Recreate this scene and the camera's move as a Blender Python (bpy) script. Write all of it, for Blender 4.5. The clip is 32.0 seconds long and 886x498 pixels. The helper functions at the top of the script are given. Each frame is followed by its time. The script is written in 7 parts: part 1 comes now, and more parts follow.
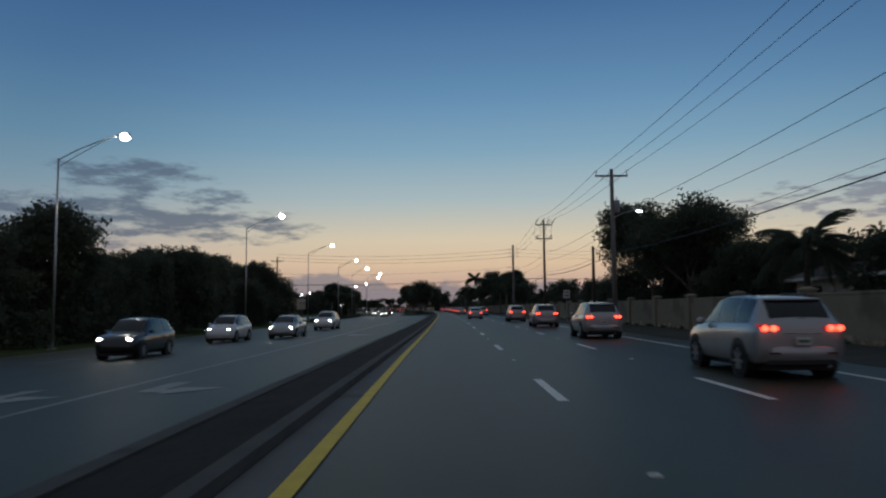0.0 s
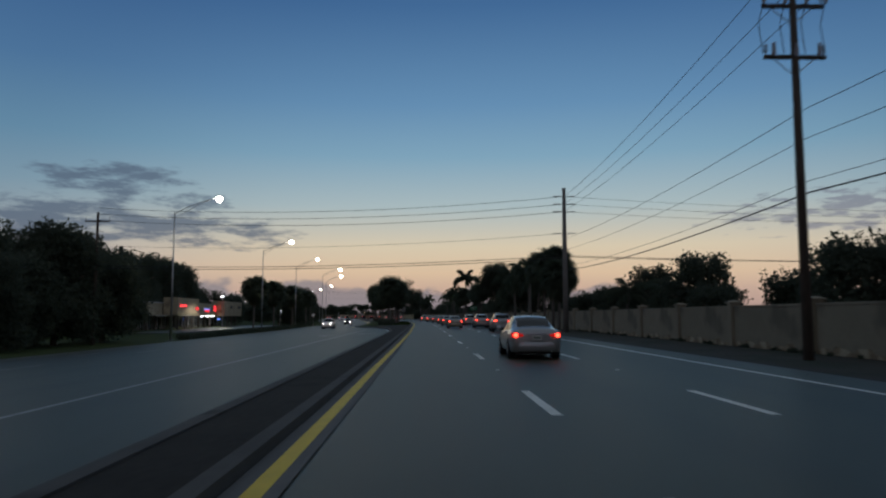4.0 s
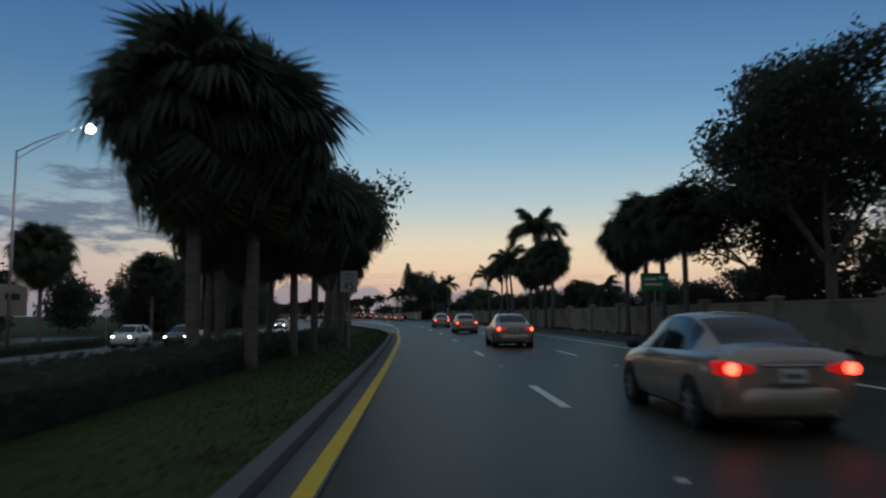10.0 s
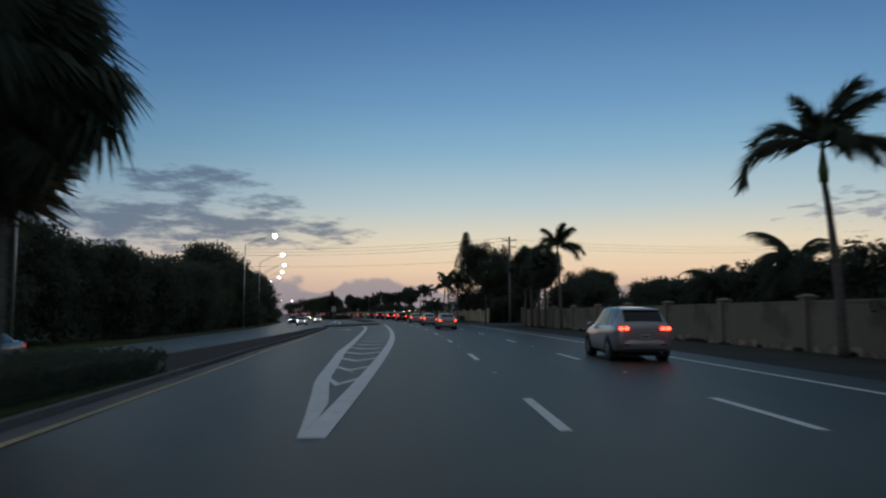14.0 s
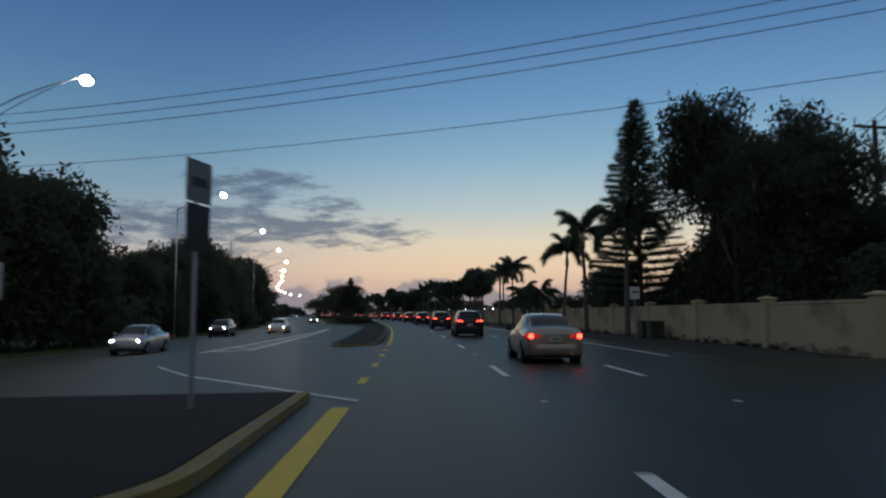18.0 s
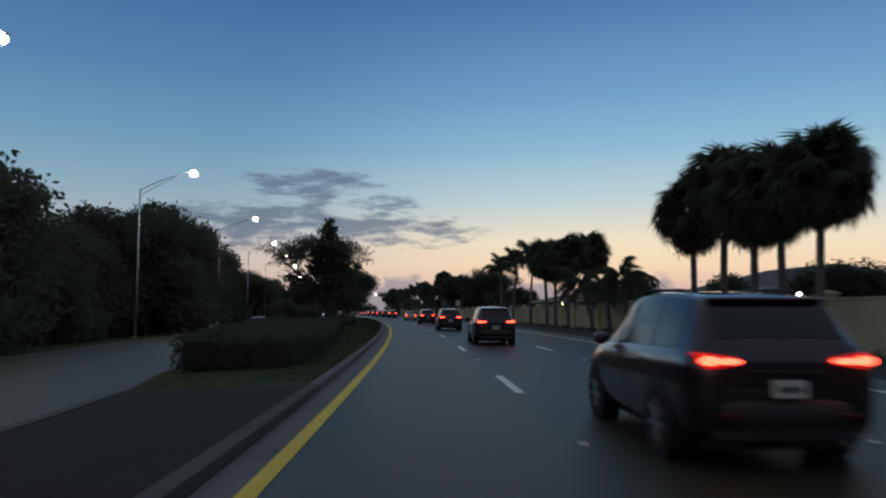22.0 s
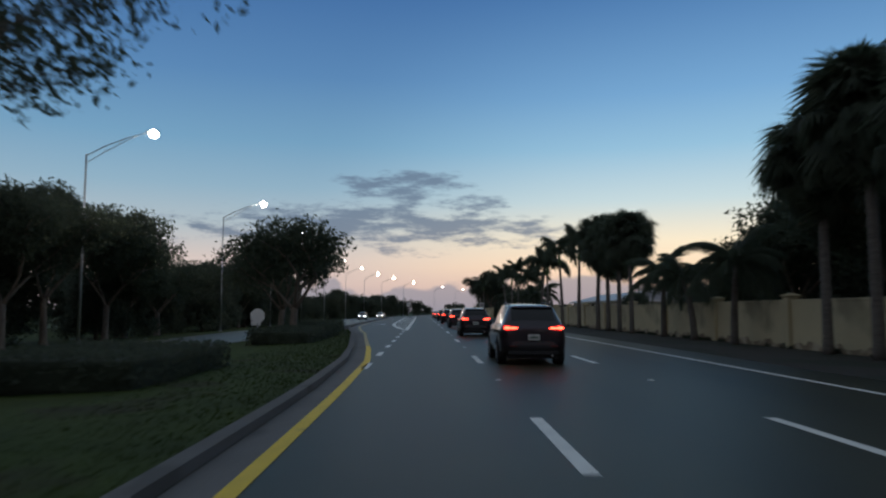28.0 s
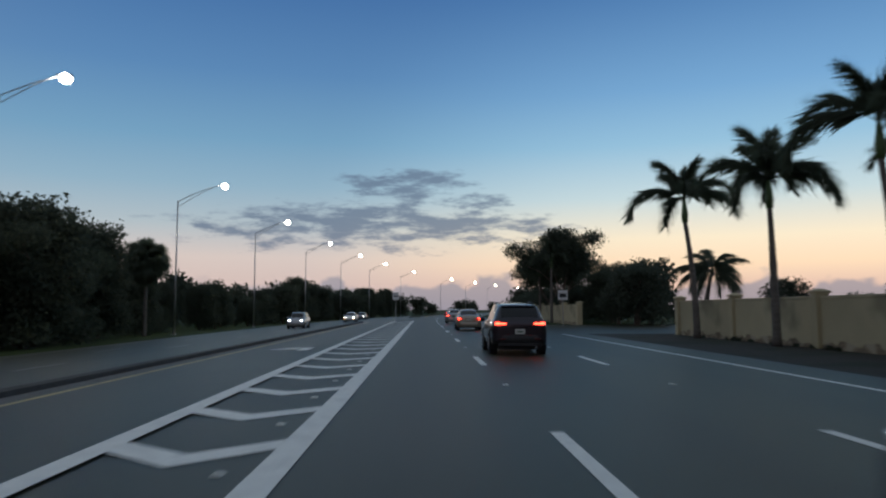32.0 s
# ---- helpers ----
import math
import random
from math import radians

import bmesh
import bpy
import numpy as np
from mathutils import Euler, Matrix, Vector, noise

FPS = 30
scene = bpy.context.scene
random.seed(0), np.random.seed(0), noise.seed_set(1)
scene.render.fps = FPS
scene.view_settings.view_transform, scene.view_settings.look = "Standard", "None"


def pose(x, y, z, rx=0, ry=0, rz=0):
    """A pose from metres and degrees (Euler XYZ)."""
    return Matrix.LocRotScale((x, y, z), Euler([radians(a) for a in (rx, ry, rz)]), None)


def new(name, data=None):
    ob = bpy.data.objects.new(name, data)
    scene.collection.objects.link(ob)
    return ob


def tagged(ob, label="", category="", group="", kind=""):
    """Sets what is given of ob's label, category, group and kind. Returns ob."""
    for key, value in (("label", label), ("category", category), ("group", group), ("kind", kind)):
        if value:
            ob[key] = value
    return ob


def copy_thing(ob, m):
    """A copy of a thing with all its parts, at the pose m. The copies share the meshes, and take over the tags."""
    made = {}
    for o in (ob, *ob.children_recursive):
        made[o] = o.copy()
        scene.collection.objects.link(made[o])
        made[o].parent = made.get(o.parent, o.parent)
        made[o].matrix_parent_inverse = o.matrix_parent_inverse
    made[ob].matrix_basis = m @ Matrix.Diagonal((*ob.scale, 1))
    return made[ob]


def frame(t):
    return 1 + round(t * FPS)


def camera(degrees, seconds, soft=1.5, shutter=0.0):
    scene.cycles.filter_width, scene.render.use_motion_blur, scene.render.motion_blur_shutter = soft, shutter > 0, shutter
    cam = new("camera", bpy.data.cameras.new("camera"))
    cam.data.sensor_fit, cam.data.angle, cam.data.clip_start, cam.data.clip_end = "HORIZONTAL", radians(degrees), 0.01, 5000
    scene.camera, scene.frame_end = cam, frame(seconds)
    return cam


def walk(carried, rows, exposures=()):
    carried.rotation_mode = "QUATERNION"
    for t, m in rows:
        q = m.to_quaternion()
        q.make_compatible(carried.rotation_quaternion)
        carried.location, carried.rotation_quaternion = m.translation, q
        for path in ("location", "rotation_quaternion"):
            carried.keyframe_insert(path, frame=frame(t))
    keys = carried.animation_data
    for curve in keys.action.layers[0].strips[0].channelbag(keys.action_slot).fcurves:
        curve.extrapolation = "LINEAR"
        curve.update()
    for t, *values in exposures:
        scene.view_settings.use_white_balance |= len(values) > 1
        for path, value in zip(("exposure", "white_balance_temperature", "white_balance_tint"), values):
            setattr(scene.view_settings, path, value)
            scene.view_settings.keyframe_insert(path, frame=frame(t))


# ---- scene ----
# ---------------------------------------------------------------- camera
ROWS = [
    (0.0, -1.52, -20.00, 0.63, 4.67, 0.51),
    (0.5, -1.68, -13.04, 0.74, 4.74, 0.44),
    (1.0, -1.79, -5.85, 0.48, 4.85, 0.56),
    (1.5, -1.82, 1.40, -0.13, 4.93, 0.62),
    (2.0, -1.80, 8.85, -0.40, 5.04, 0.35),
    (2.5, -1.80, 16.67, -0.86, 5.23, 0.15),
    (3.0, -1.79, 24.71, -0.84, 5.29, 0.11),
    (3.5, -1.77, 32.97, -0.82, 5.34, 0.00),
    (4.0, -1.77, 41.49, -0.77, 5.28, 0.01),
    (4.5, -1.80, 50.23, -0.62, 5.18, 0.01),
    (5.0, -1.85, 59.13, -0.46, 5.07, 0.02),
    (5.5, -1.93, 68.14, -0.35, 4.99, 0.03),
    (6.0, -2.05, 77.20, -0.08, 5.00, 0.02),
    (6.5, -2.17, 86.22, 0.13, 5.03, 0.01),
    (7.0, -2.33, 95.28, 0.28, 5.01, -0.02),
    (7.5, -2.59, 104.57, 0.43, 5.02, -0.05),
    (8.0, -2.84, 113.72, 0.41, 5.02, 0.13),
    (8.5, -3.07, 122.81, 0.37, 5.01, 0.16),
    (9.0, -3.28, 131.94, 0.18, 5.02, 0.11),
    (9.5, -3.56, 141.32, 0.15, 5.09, 0.26),
    (10.0, -3.80, 150.59, 0.11, 5.15, 0.24),
    (10.5, -4.01, 159.69, 0.16, 5.12, 0.17),
    (11.0, -4.22, 168.72, 0.39, 5.05, 0.11),
    (11.5, -4.51, 177.87, 1.06, 5.00, 0.05),
    (12.0, -4.98, 187.31, 1.82, 5.06, 0.03),
    (12.5, -5.55, 196.84, 2.51, 5.12, -0.00),
    (13.0, -6.19, 206.35, 3.11, 5.14, -0.16),
    (13.5, -6.90, 215.89, 3.62, 5.07, -0.06),
    (14.0, -7.76, 225.48, 4.61, 5.09, -0.02),
    (14.5, -8.77, 235.12, 5.38, 5.12, 0.00),
    (15.0, -9.90, 244.82, 6.05, 5.17, 0.03),
    (15.5, -11.15, 254.56, 6.60, 5.21, 0.07),
    (16.0, -12.49, 264.34, 7.30, 5.21, -0.01),
    (16.5, -14.03, 274.22, 8.06, 5.23, 0.04),
    (17.0, -15.67, 283.99, 8.69, 5.24, 0.08),
    (17.5, -17.30, 293.49, 9.01, 5.17, 0.03),
    (18.0, -18.94, 302.83, 9.23, 5.11, 0.00),
    (18.5, -20.65, 312.17, 9.59, 5.12, -0.10),
    (19.0, -22.56, 321.67, 10.28, 5.13, -0.10),
    (19.5, -24.61, 331.19, 11.16, 5.15, -0.09),
    (20.0, -26.68, 340.55, 11.83, 5.07, -0.06),
    (20.5, -28.79, 349.75, 12.41, 4.96, 0.04),
    (21.0, -30.96, 358.92, 12.81, 4.84, 0.08),
    (21.5, -33.25, 368.22, 13.15, 4.88, 0.04),
    (22.0, -35.64, 377.52, 13.75, 4.92, -0.02),
    (22.5, -38.11, 386.76, 14.54, 4.89, 0.03),
    (23.0, -40.68, 395.97, 15.27, 4.78, 0.00),
    (23.5, -43.45, 405.30, 15.74, 4.77, 0.09),
    (24.0, -46.28, 414.53, 16.11, 4.72, 0.13),
    (24.5, -49.15, 423.65, 16.80, 4.76, 0.21),
    (25.0, -52.07, 432.61, 17.62, 4.87, 0.11),
    (25.5, -55.07, 441.54, 18.42, 4.83, 0.08),
    (26.0, -58.23, 450.58, 18.61, 4.87, 0.04),
    (26.5, -61.50, 459.68, 19.14, 4.93, 0.00),
    (27.0, -64.88, 468.80, 19.65, 4.98, -0.03),
    (27.5, -68.33, 477.88, 20.24, 5.00, -0.07),
    (28.0, -71.82, 486.88, 20.83, 4.90, -0.14),
    (28.5, -75.45, 495.84, 21.52, 4.85, -0.06),
    (29.0, -79.10, 504.66, 22.15, 4.87, -0.07),
    (29.5, -82.73, 513.33, 22.08, 4.83, -0.01),
    (30.0, -86.30, 521.91, 21.86, 4.84, 0.11),
    (30.5, -89.84, 530.45, 21.60, 4.83, 0.22),
    (31.0, -93.29, 538.88, 21.32, 4.86, 0.15),
    (31.5, -96.70, 547.25, 21.18, 4.85, 0.13),
    (32.0, -100.08, 555.58, 21.12, 4.78, 0.06),
]
WIDE = 1.15  # metres to one unit of the road plan
EYE = 1.28 * WIDE
cam = camera(62.9, 32.0, soft=2.2, shutter=0.3)
walk(cam, [(t, pose(x * WIDE, y * WIDE, EYE, 90 + pitch, roll, yaw)) for t, x, y, yaw, pitch, roll in ROWS], exposures=[(0.0, -0.12), (4.0, -0.11), (8.0, 0.08), (13.0, 0.15), (17.0, 0.1), (22.0, 0.3), (26.0, 0.43), (32.0, 0.45)])


# ---------------------------------------------------------------- the line of the road
KNOTS = np.arange(0.0, 721.0, 30.0)
BENDS = [-1.3, 3.39, 1.81, 0.55, 1.29, 5.17, 8.88, 10.55, 11.37, 11.32, 10.36, 10.01, 11.13, 9.84, 10.42, 11.18, 8.35, 4.74, 1.25, 0.47, 0.45, 0.44, -13.0, -13.0, -13.0]
ALONG = np.arange(-160.0, 1400.1, 2.0)
bend = np.interp(ALONG, list(KNOTS) + [1000.0, 1010.0], [b * 1e-4 for b in BENDS] + [-13e-4, 0.0])
HEADING = np.cumsum(bend) * 2.0
HEADING -= np.interp(0, ALONG, HEADING)
LINE_X, LINE_Y = np.cumsum(-np.sin(HEADING)) * 2.0, np.cumsum(np.cos(HEADING)) * 2.0
LINE_X -= np.interp(0, ALONG, LINE_X)
LINE_Y -= np.interp(0, ALONG, LINE_Y)


def fall(l):
    """Height of the ground: level on this carriageway, falling gently towards the far side."""
    return 0.0 if l <= 4.3 else -0.05 * (min(l, 29.0) - 4.3)


def heading(s):
    return float(np.interp(s, ALONG, HEADING))


def road(s, l, z=0.0):
    """The place s along the first lane line, l to its left, z above the ground there, in units of the plan."""
    h = heading(s)
    return Vector((float(np.interp(s, ALONG, LINE_X)) - math.cos(h) * l, float(np.interp(s, ALONG, LINE_Y)) - math.sin(h) * l, fall(l) + z)) * WIDE


def stand(s, l, z=0.0, turn=0.0, size=1.0):
    """A pose on the road's frame: x to the right, y along the road."""
    return Matrix.LocRotScale(road(s, l, z), Euler((0, 0, heading(s) + radians(turn))), Vector((size * WIDE,) * 3))


# ---------------------------------------------------------------- world: dusk sky after sunset
def lin(r, g, b):
    return tuple(((c / 255 + 0.055) / 1.055) ** 2.4 if c > 10 else c / 255 / 12.92 for c in (r, g, b)) + (1.0,)


class Nodes:
    """Short hand for a node tree."""

    def __init__(self, tree):
        self.tree = tree
        tree.nodes.clear()

    def add(self, kind, inputs=(), operation="", data_type="", interpolation_type="", use_clamp=False):
        n = self.tree.nodes.new(kind)
        if operation:
            n.operation = operation
        if data_type:
            n.data_type = data_type
        if interpolation_type:
            n.interpolation_type = interpolation_type
        if use_clamp:
            n.use_clamp = True
        for key, v in dict(inputs).items():
            if isinstance(v, bpy.types.NodeSocket):
                self.tree.links.new(v, n.inputs[key])
            else:
                n.inputs[key].default_value = v
        return n

    def calc(self, op, a, b=0.0, c=None, clamp=False):
        ins = {0: a, 1: b}
        if c is not None:
            ins[2] = c
        return self.add("ShaderNodeMath", ins, operation=op, use_clamp=clamp).outputs[0]

    def ramp(self, fac, stops):
        n = self.add("ShaderNodeValToRGB", {0: fac})
        el = n.color_ramp.elements
        while len(el) > 1:
            el.remove(el[-1])
        el[0].position, el[0].color = stops[0]
        for p, c in stops[1:]:
            el.new(p).color = c
        return n.outputs[0]

    def mix(self, fac, a, b):
        n = self.add("ShaderNodeMix", data_type="RGBA")
        for k, v in ((0, fac), (6, a), (7, b)):
            if isinstance(v, bpy.types.NodeSocket):
                self.tree.links.new(v, n.inputs[k])
            else:
                n.inputs[k].default_value = v
        return n.outputs[2]

    def smooth(self, v, lo, hi, a=0.0, b=1.0):
        return self.add("ShaderNodeMapRange", {0: v, 1: lo, 2: hi, 3: a, 4: b}, interpolation_type="SMOOTHSTEP").outputs[0]


SKY = 1.0
world = bpy.data.worlds.new("dusk_sky")
world.use_nodes = True
scene.world = world
w = Nodes(world.node_tree)
way = w.add("ShaderNodeTexCoord").outputs["Generated"]
xyz = w.add("ShaderNodeSeparateXYZ", {0: way})
wx, wy, wz = xyz.outputs
height = w.calc("MULTIPLY", wz, 1.6, clamp=True)


def sky_stops(rows):
    return [(math.sin(radians(e)) * 1.6 if e < 38 else 1.0, lin(*c)) for e, c in rows]


glow = w.ramp(height, sky_stops([(0, (172, 146, 144)), (2, (200, 175, 160)), (3.4, (218, 196, 169)), (5.4, (214, 206, 184)), (8.5, (170, 192, 200)), (12.5, (128, 170, 198)), (16.5, (102, 148, 190)), (24, (68, 112, 162)), (40, (102, 116, 132))]))
side = w.ramp(height, sky_stops([(0, (140, 138, 150)), (2, (180, 166, 164)), (4, (182, 174, 172)), (6.5, (150, 166, 176)), (9.5, (122, 154, 176)), (13, (98, 140, 172)), (18, (76, 118, 162)), (24, (58, 98, 148)), (40, (100, 113, 128))]))
back = w.ramp(height, sky_stops([(0, (120, 108, 112)), (6, (130, 120, 128)), (14, (108, 116, 138)), (40, (100, 113, 128))]))
GLOW_AZ = radians(-7)
toward = w.calc("ADD", w.calc("MULTIPLY", wx, -math.sin(GLOW_AZ)), w.calc("MULTIPLY", wy, math.cos(GLOW_AZ)))
sky = w.mix(w.smooth(toward, 0.76, 0.995), side, glow)
sky = w.mix(w.smooth(toward, 0.6, -0.4), sky, back)
az = w.calc("ARCTAN2", w.calc("MULTIPLY", wx, -1.0), wy)
el = w.calc("ARCSINE", wz)


def patch(az0, el0, wide, tall):
    a = w.calc("POWER", w.calc("ABSOLUTE", w.calc("DIVIDE", w.calc("SUBTRACT", az, az0), wide)), 2.0)
    b = w.calc("POWER", w.calc("ABSOLUTE", w.calc("DIVIDE", w.calc("SUBTRACT", el, el0), tall)), 2.0)
    return w.calc("SUBTRACT", 1.0, w.calc("ADD", a, b))


def cloud_noise(kx, ky, detail=6.0, off=0.0, rough=0.55):
    p = w.add("ShaderNodeCombineXYZ", {0: w.calc("MULTIPLY_ADD", az, kx, off), 1: w.calc("MULTIPLY", el, ky), 2: off})
    return w.add("ShaderNodeTexNoise", {"Vector": p.outputs[0], "Scale": 1.0, "Detail": detail, "Roughness": rough}).outputs[0]


# grey-blue cloud: a small upper bank, a scrap beside it and a long low band
upper = w.calc("MAXIMUM", patch(0.415, 0.172, 0.12, 0.024), patch(0.335, 0.148, 0.06, 0.014))
upper = w.calc("MAXIMUM", upper, patch(0.47, 0.115, 0.28, 0.040))
upper = w.calc("MAXIMUM", upper, patch(0.33, 0.108, 0.19, 0.021))
upper = w.calc("MAXIMUM", upper, -1.5)
streak = w.calc("ADD", cloud_noise(15, 62, 8, 3.1, 0.66), w.calc("MULTIPLY", upper, 0.205))
sky = w.mix(w.calc("MULTIPLY", w.smooth(streak, 0.53, 0.74), 0.8), sky, lin(82, 100, 124))
flecks = w.calc("ADD", cloud_noise(26, 120, 5, 5.7), w.calc("MULTIPLY", patch(-0.50, 0.128, 0.17, 0.04), 0.26))
sky = w.mix(w.calc("MULTIPLY", w.smooth(flecks, 0.66, 0.8), 0.7), sky, lin(116, 124, 144))
bank_top = w.calc("MULTIPLY_ADD", cloud_noise(17, 22, 3, 1.7, 0.45), 0.085, -0.006)
bank = w.smooth(w.calc("SUBTRACT", bank_top, el), -0.003, 0.006)
bank = w.calc("MULTIPLY", bank, w.smooth(w.calc("ABSOLUTE", w.calc("SUBTRACT", az, 0.16)), 0.62, 0.34))
sky = w.mix(w.calc("MULTIPLY", bank, 0.7), sky, lin(118, 124, 140))
sky = w.add("ShaderNodeVectorMath", {0: sky, 1: (1.07, 1.0, 0.95)}, operation="MULTIPLY").outputs[0]
shade = w.add("ShaderNodeBackground", {0: sky, 1: SKY})
w.tree.links.new(shade.outputs[0], w.add("ShaderNodeOutputWorld").inputs[0])


# ---------------------------------------------------------------- materials
def material(name, colour, rough=0.8, metal=0.0, vary=0.25, fine=30.0, coarse=1.2, bump=0.15, stain=None, stain_at=(0.55, 0.7), emit=None, strength=0.0, coat=0.0, pick=0.0, transmission=0.0, alpha=1.0, stretch=None, lanes=False):
    m = bpy.data.materials.new(name)
    m.use_nodes = True
    n = Nodes(m.node_tree)
    out = n.add("ShaderNodeOutputMaterial")
    bsdf = n.add("ShaderNodeBsdfPrincipled", {"Roughness": rough, "Metallic": metal, "Coat Weight": coat, "Transmission Weight": transmission, "Alpha": alpha})
    n.tree.links.new(bsdf.outputs[0], out.inputs[0])
    pos = n.add("ShaderNodeTexCoord").outputs["Object"]
    if stretch:
        pos = n.add("ShaderNodeMapping", {"Vector": pos, "Scale": stretch}).outputs[0]
    c = (*colour, 1.0)
    a = n.add("ShaderNodeTexNoise", {"Vector": pos, "Scale": fine, "Detail": 4.0}).outputs[0]
    b = n.add("ShaderNodeTexNoise", {"Vector": pos, "Scale": coarse, "Detail": 3.0}).outputs[0]
    f = n.calc("ADD", n.calc("MULTIPLY", a, 0.5), n.calc("MULTIPLY", b, 0.5))
    k = n.smooth(f, 0.3, 0.7, 1.0 - vary, 1.0 + vary)
    if pick:
        k = n.calc("MULTIPLY", k, n.calc("MULTIPLY_ADD", n.add("ShaderNodeObjectInfo").outputs["Random"], pick, 1.0 - pick / 2))
    col = n.add("ShaderNodeVectorMath", {0: c[:3], "Scale": k}, operation="SCALE").outputs[0]
    if stain:
        col = n.mix(n.smooth(b, *stain_at), col, (*stain, 1.0))
    if lanes:
        # darker oil-worn strip along the middle of each lane
        at_l = n.add("ShaderNodeAttribute")
        at_l.attribute_name = "lane"
        off = n.calc("ABSOLUTE", n.calc("SUBTRACT", n.calc("FRACT", n.calc("DIVIDE", n.calc("ADD", at_l.outputs["Fac"], 28.5), 2.85)), 0.5))
        worn = n.calc("MULTIPLY", n.smooth(off, 0.24, 0.04), n.smooth(b, 0.3, 0.65, 0.3, 0.7))
        col = n.mix(worn, col, (0.017, 0.018, 0.012, 1.0))
    n.tree.links.new(col, bsdf.inputs["Base Color"])
    if bump:
        h = n.add("ShaderNodeBump", {"Height": a, "Strength": bump, "Distance": 0.02})
        n.tree.links.new(h.outputs[0], bsdf.inputs["Normal"])
    if emit:
        bsdf.inputs["Emission Color"].default_value = (*emit, 1.0)
        bsdf.inputs["Emission Strength"].default_value = strength
    return m


ASPHALT = material("asphalt", (0.033, 0.035, 0.021), 0.47, vary=0.2, fine=60, coarse=0.25, bump=0.2, stain=(0.025, 0.026, 0.017), stain_at=(0.5, 0.75), lanes=True)
PAVERS = material("dark_pavers", (0.033, 0.029, 0.024), 0.9, vary=0.3, fine=9, coarse=0.6, bump=0.4, stain=(0.024, 0.021, 0.018))
KERB_DARK = material("grimy_kerb", (0.08, 0.076, 0.07), 0.9, vary=0.3, fine=30, coarse=0.8, stain=(0.045, 0.043, 0.04), bump=0.3)
CONCRETE = material("concrete", (0.13, 0.127, 0.12), 0.9, vary=0.2, fine=40, coarse=0.7, stain=(0.095, 0.092, 0.086), bump=0.3)
# white raised: the colour also holds the headlights' shine on the paint
WHITE_PAINT = material("white_road_paint", (0.84, 0.84, 0.78), 0.6, vary=0.14, fine=40, coarse=2.5, stain=(0.5, 0.5, 0.46), stain_at=(0.6, 0.85))
WORN_WHITE = material("worn_white_paint", (0.36, 0.36, 0.34), 0.7, vary=0.25, fine=30, coarse=2.0, stain=(0.16, 0.16, 0.15), stain_at=(0.5, 0.75))
# raised likewise, with headlight shine put into the yellow
YELLOW_PAINT = material("yellow_road_paint", (0.8, 0.56, 0.02), 0.6, vary=0.14, fine=40, coarse=2.5, stain=(0.36, 0.25, 0.05), stain_at=(0.6, 0.85))
FADED_YELLOW = material("faded_yellow_paint", (0.5, 0.41, 0.2), 0.7, vary=0.2, fine=30, coarse=2.5, stain=(0.22, 0.19, 0.12), stain_at=(0.5, 0.75))
OLD_YELLOW = material("worn_yellow_paint", (0.30, 0.22, 0.07), 0.8, vary=0.3, fine=20, coarse=2.0, stain=(0.2, 0.19, 0.17), stain_at=(0.5, 0.65))
GRASS = material("grass", (0.040, 0.062, 0.013), 0.95, vary=0.4, fine=25, coarse=0.4, stain=(0.036, 0.038, 0.016), bump=0.6)
DIRT = material("dirt_verge", (0.038, 0.034, 0.025), 0.95, vary=0.35, fine=22, coarse=0.35, stain=(0.018, 0.024, 0.010), stain_at=(0.45, 0.6), bump=0.5)
STUCCO = material("cream_stucco", (0.44, 0.37, 0.25), 0.92, vary=0.14, fine=35, coarse=0.5, stain=(0.28, 0.235, 0.165), stain_at=(0.5, 0.72), bump=0.25, pick=0.12)
# darker tone for the southern wall, paler cream for the other runs
WALL_DARK = material("dark_wall_stucco", (0.285, 0.25, 0.18), 0.93, vary=0.2, fine=30, coarse=0.6, stain=(0.17, 0.15, 0.11), stain_at=(0.45, 0.7), bump=0.3, pick=0.14)
WALL_CREAM = material("cream_wall_stucco", (0.53, 0.46, 0.285), 0.92, vary=0.16, fine=35, coarse=0.5, stain=(0.33, 0.285, 0.18), stain_at=(0.5, 0.72), bump=0.25, pick=0.12)
STUCCO_DIRT = material("stained_wall_foot", (0.26, 0.20, 0.13), 0.95, vary=0.4, fine=9, coarse=1.3, stain=(0.44, 0.37, 0.26), stain_at=(0.5, 0.6), bump=0.25)
BARK = material("bark", (0.16, 0.13, 0.10), 0.95, vary=0.35, fine=14, coarse=3, bump=0.7, stretch=(1, 1, 0.35))
PALM_BARK = material("palm_bark", (0.15, 0.135, 0.115), 0.95, vary=0.3, fine=10, coarse=2, bump=0.6, stretch=(0.4, 0.4, 3.0), stain=(0.09, 0.078, 0.066))
SHAFT = material("green_crownshaft", (0.09, 0.15, 0.05), 0.55, vary=0.15, fine=6, coarse=2)
FROND = material("palm_frond", (0.04, 0.051, 0.034), 0.8, vary=0.3, fine=6, coarse=1.0, bump=0.0, pick=0.3)
DRY_FROND = material("dry_palm_frond", (0.14, 0.11, 0.06), 0.85, vary=0.3, fine=6, coarse=1.0, bump=0.0, pick=0.3)
LEAF = material("leaf", (0.036, 0.045, 0.028), 0.9, vary=0.4, fine=3, coarse=0.5, bump=0.0, pick=0.25)
LEAF_DARK = material("dark_leaf", (0.036, 0.045, 0.03), 0.9, vary=0.4, fine=3, coarse=0.4, bump=0.0, pick=0.25)
NEEDLE = material("needle", (0.03, 0.05, 0.03), 0.9, vary=0.3, fine=4, coarse=0.8, bump=0.0)
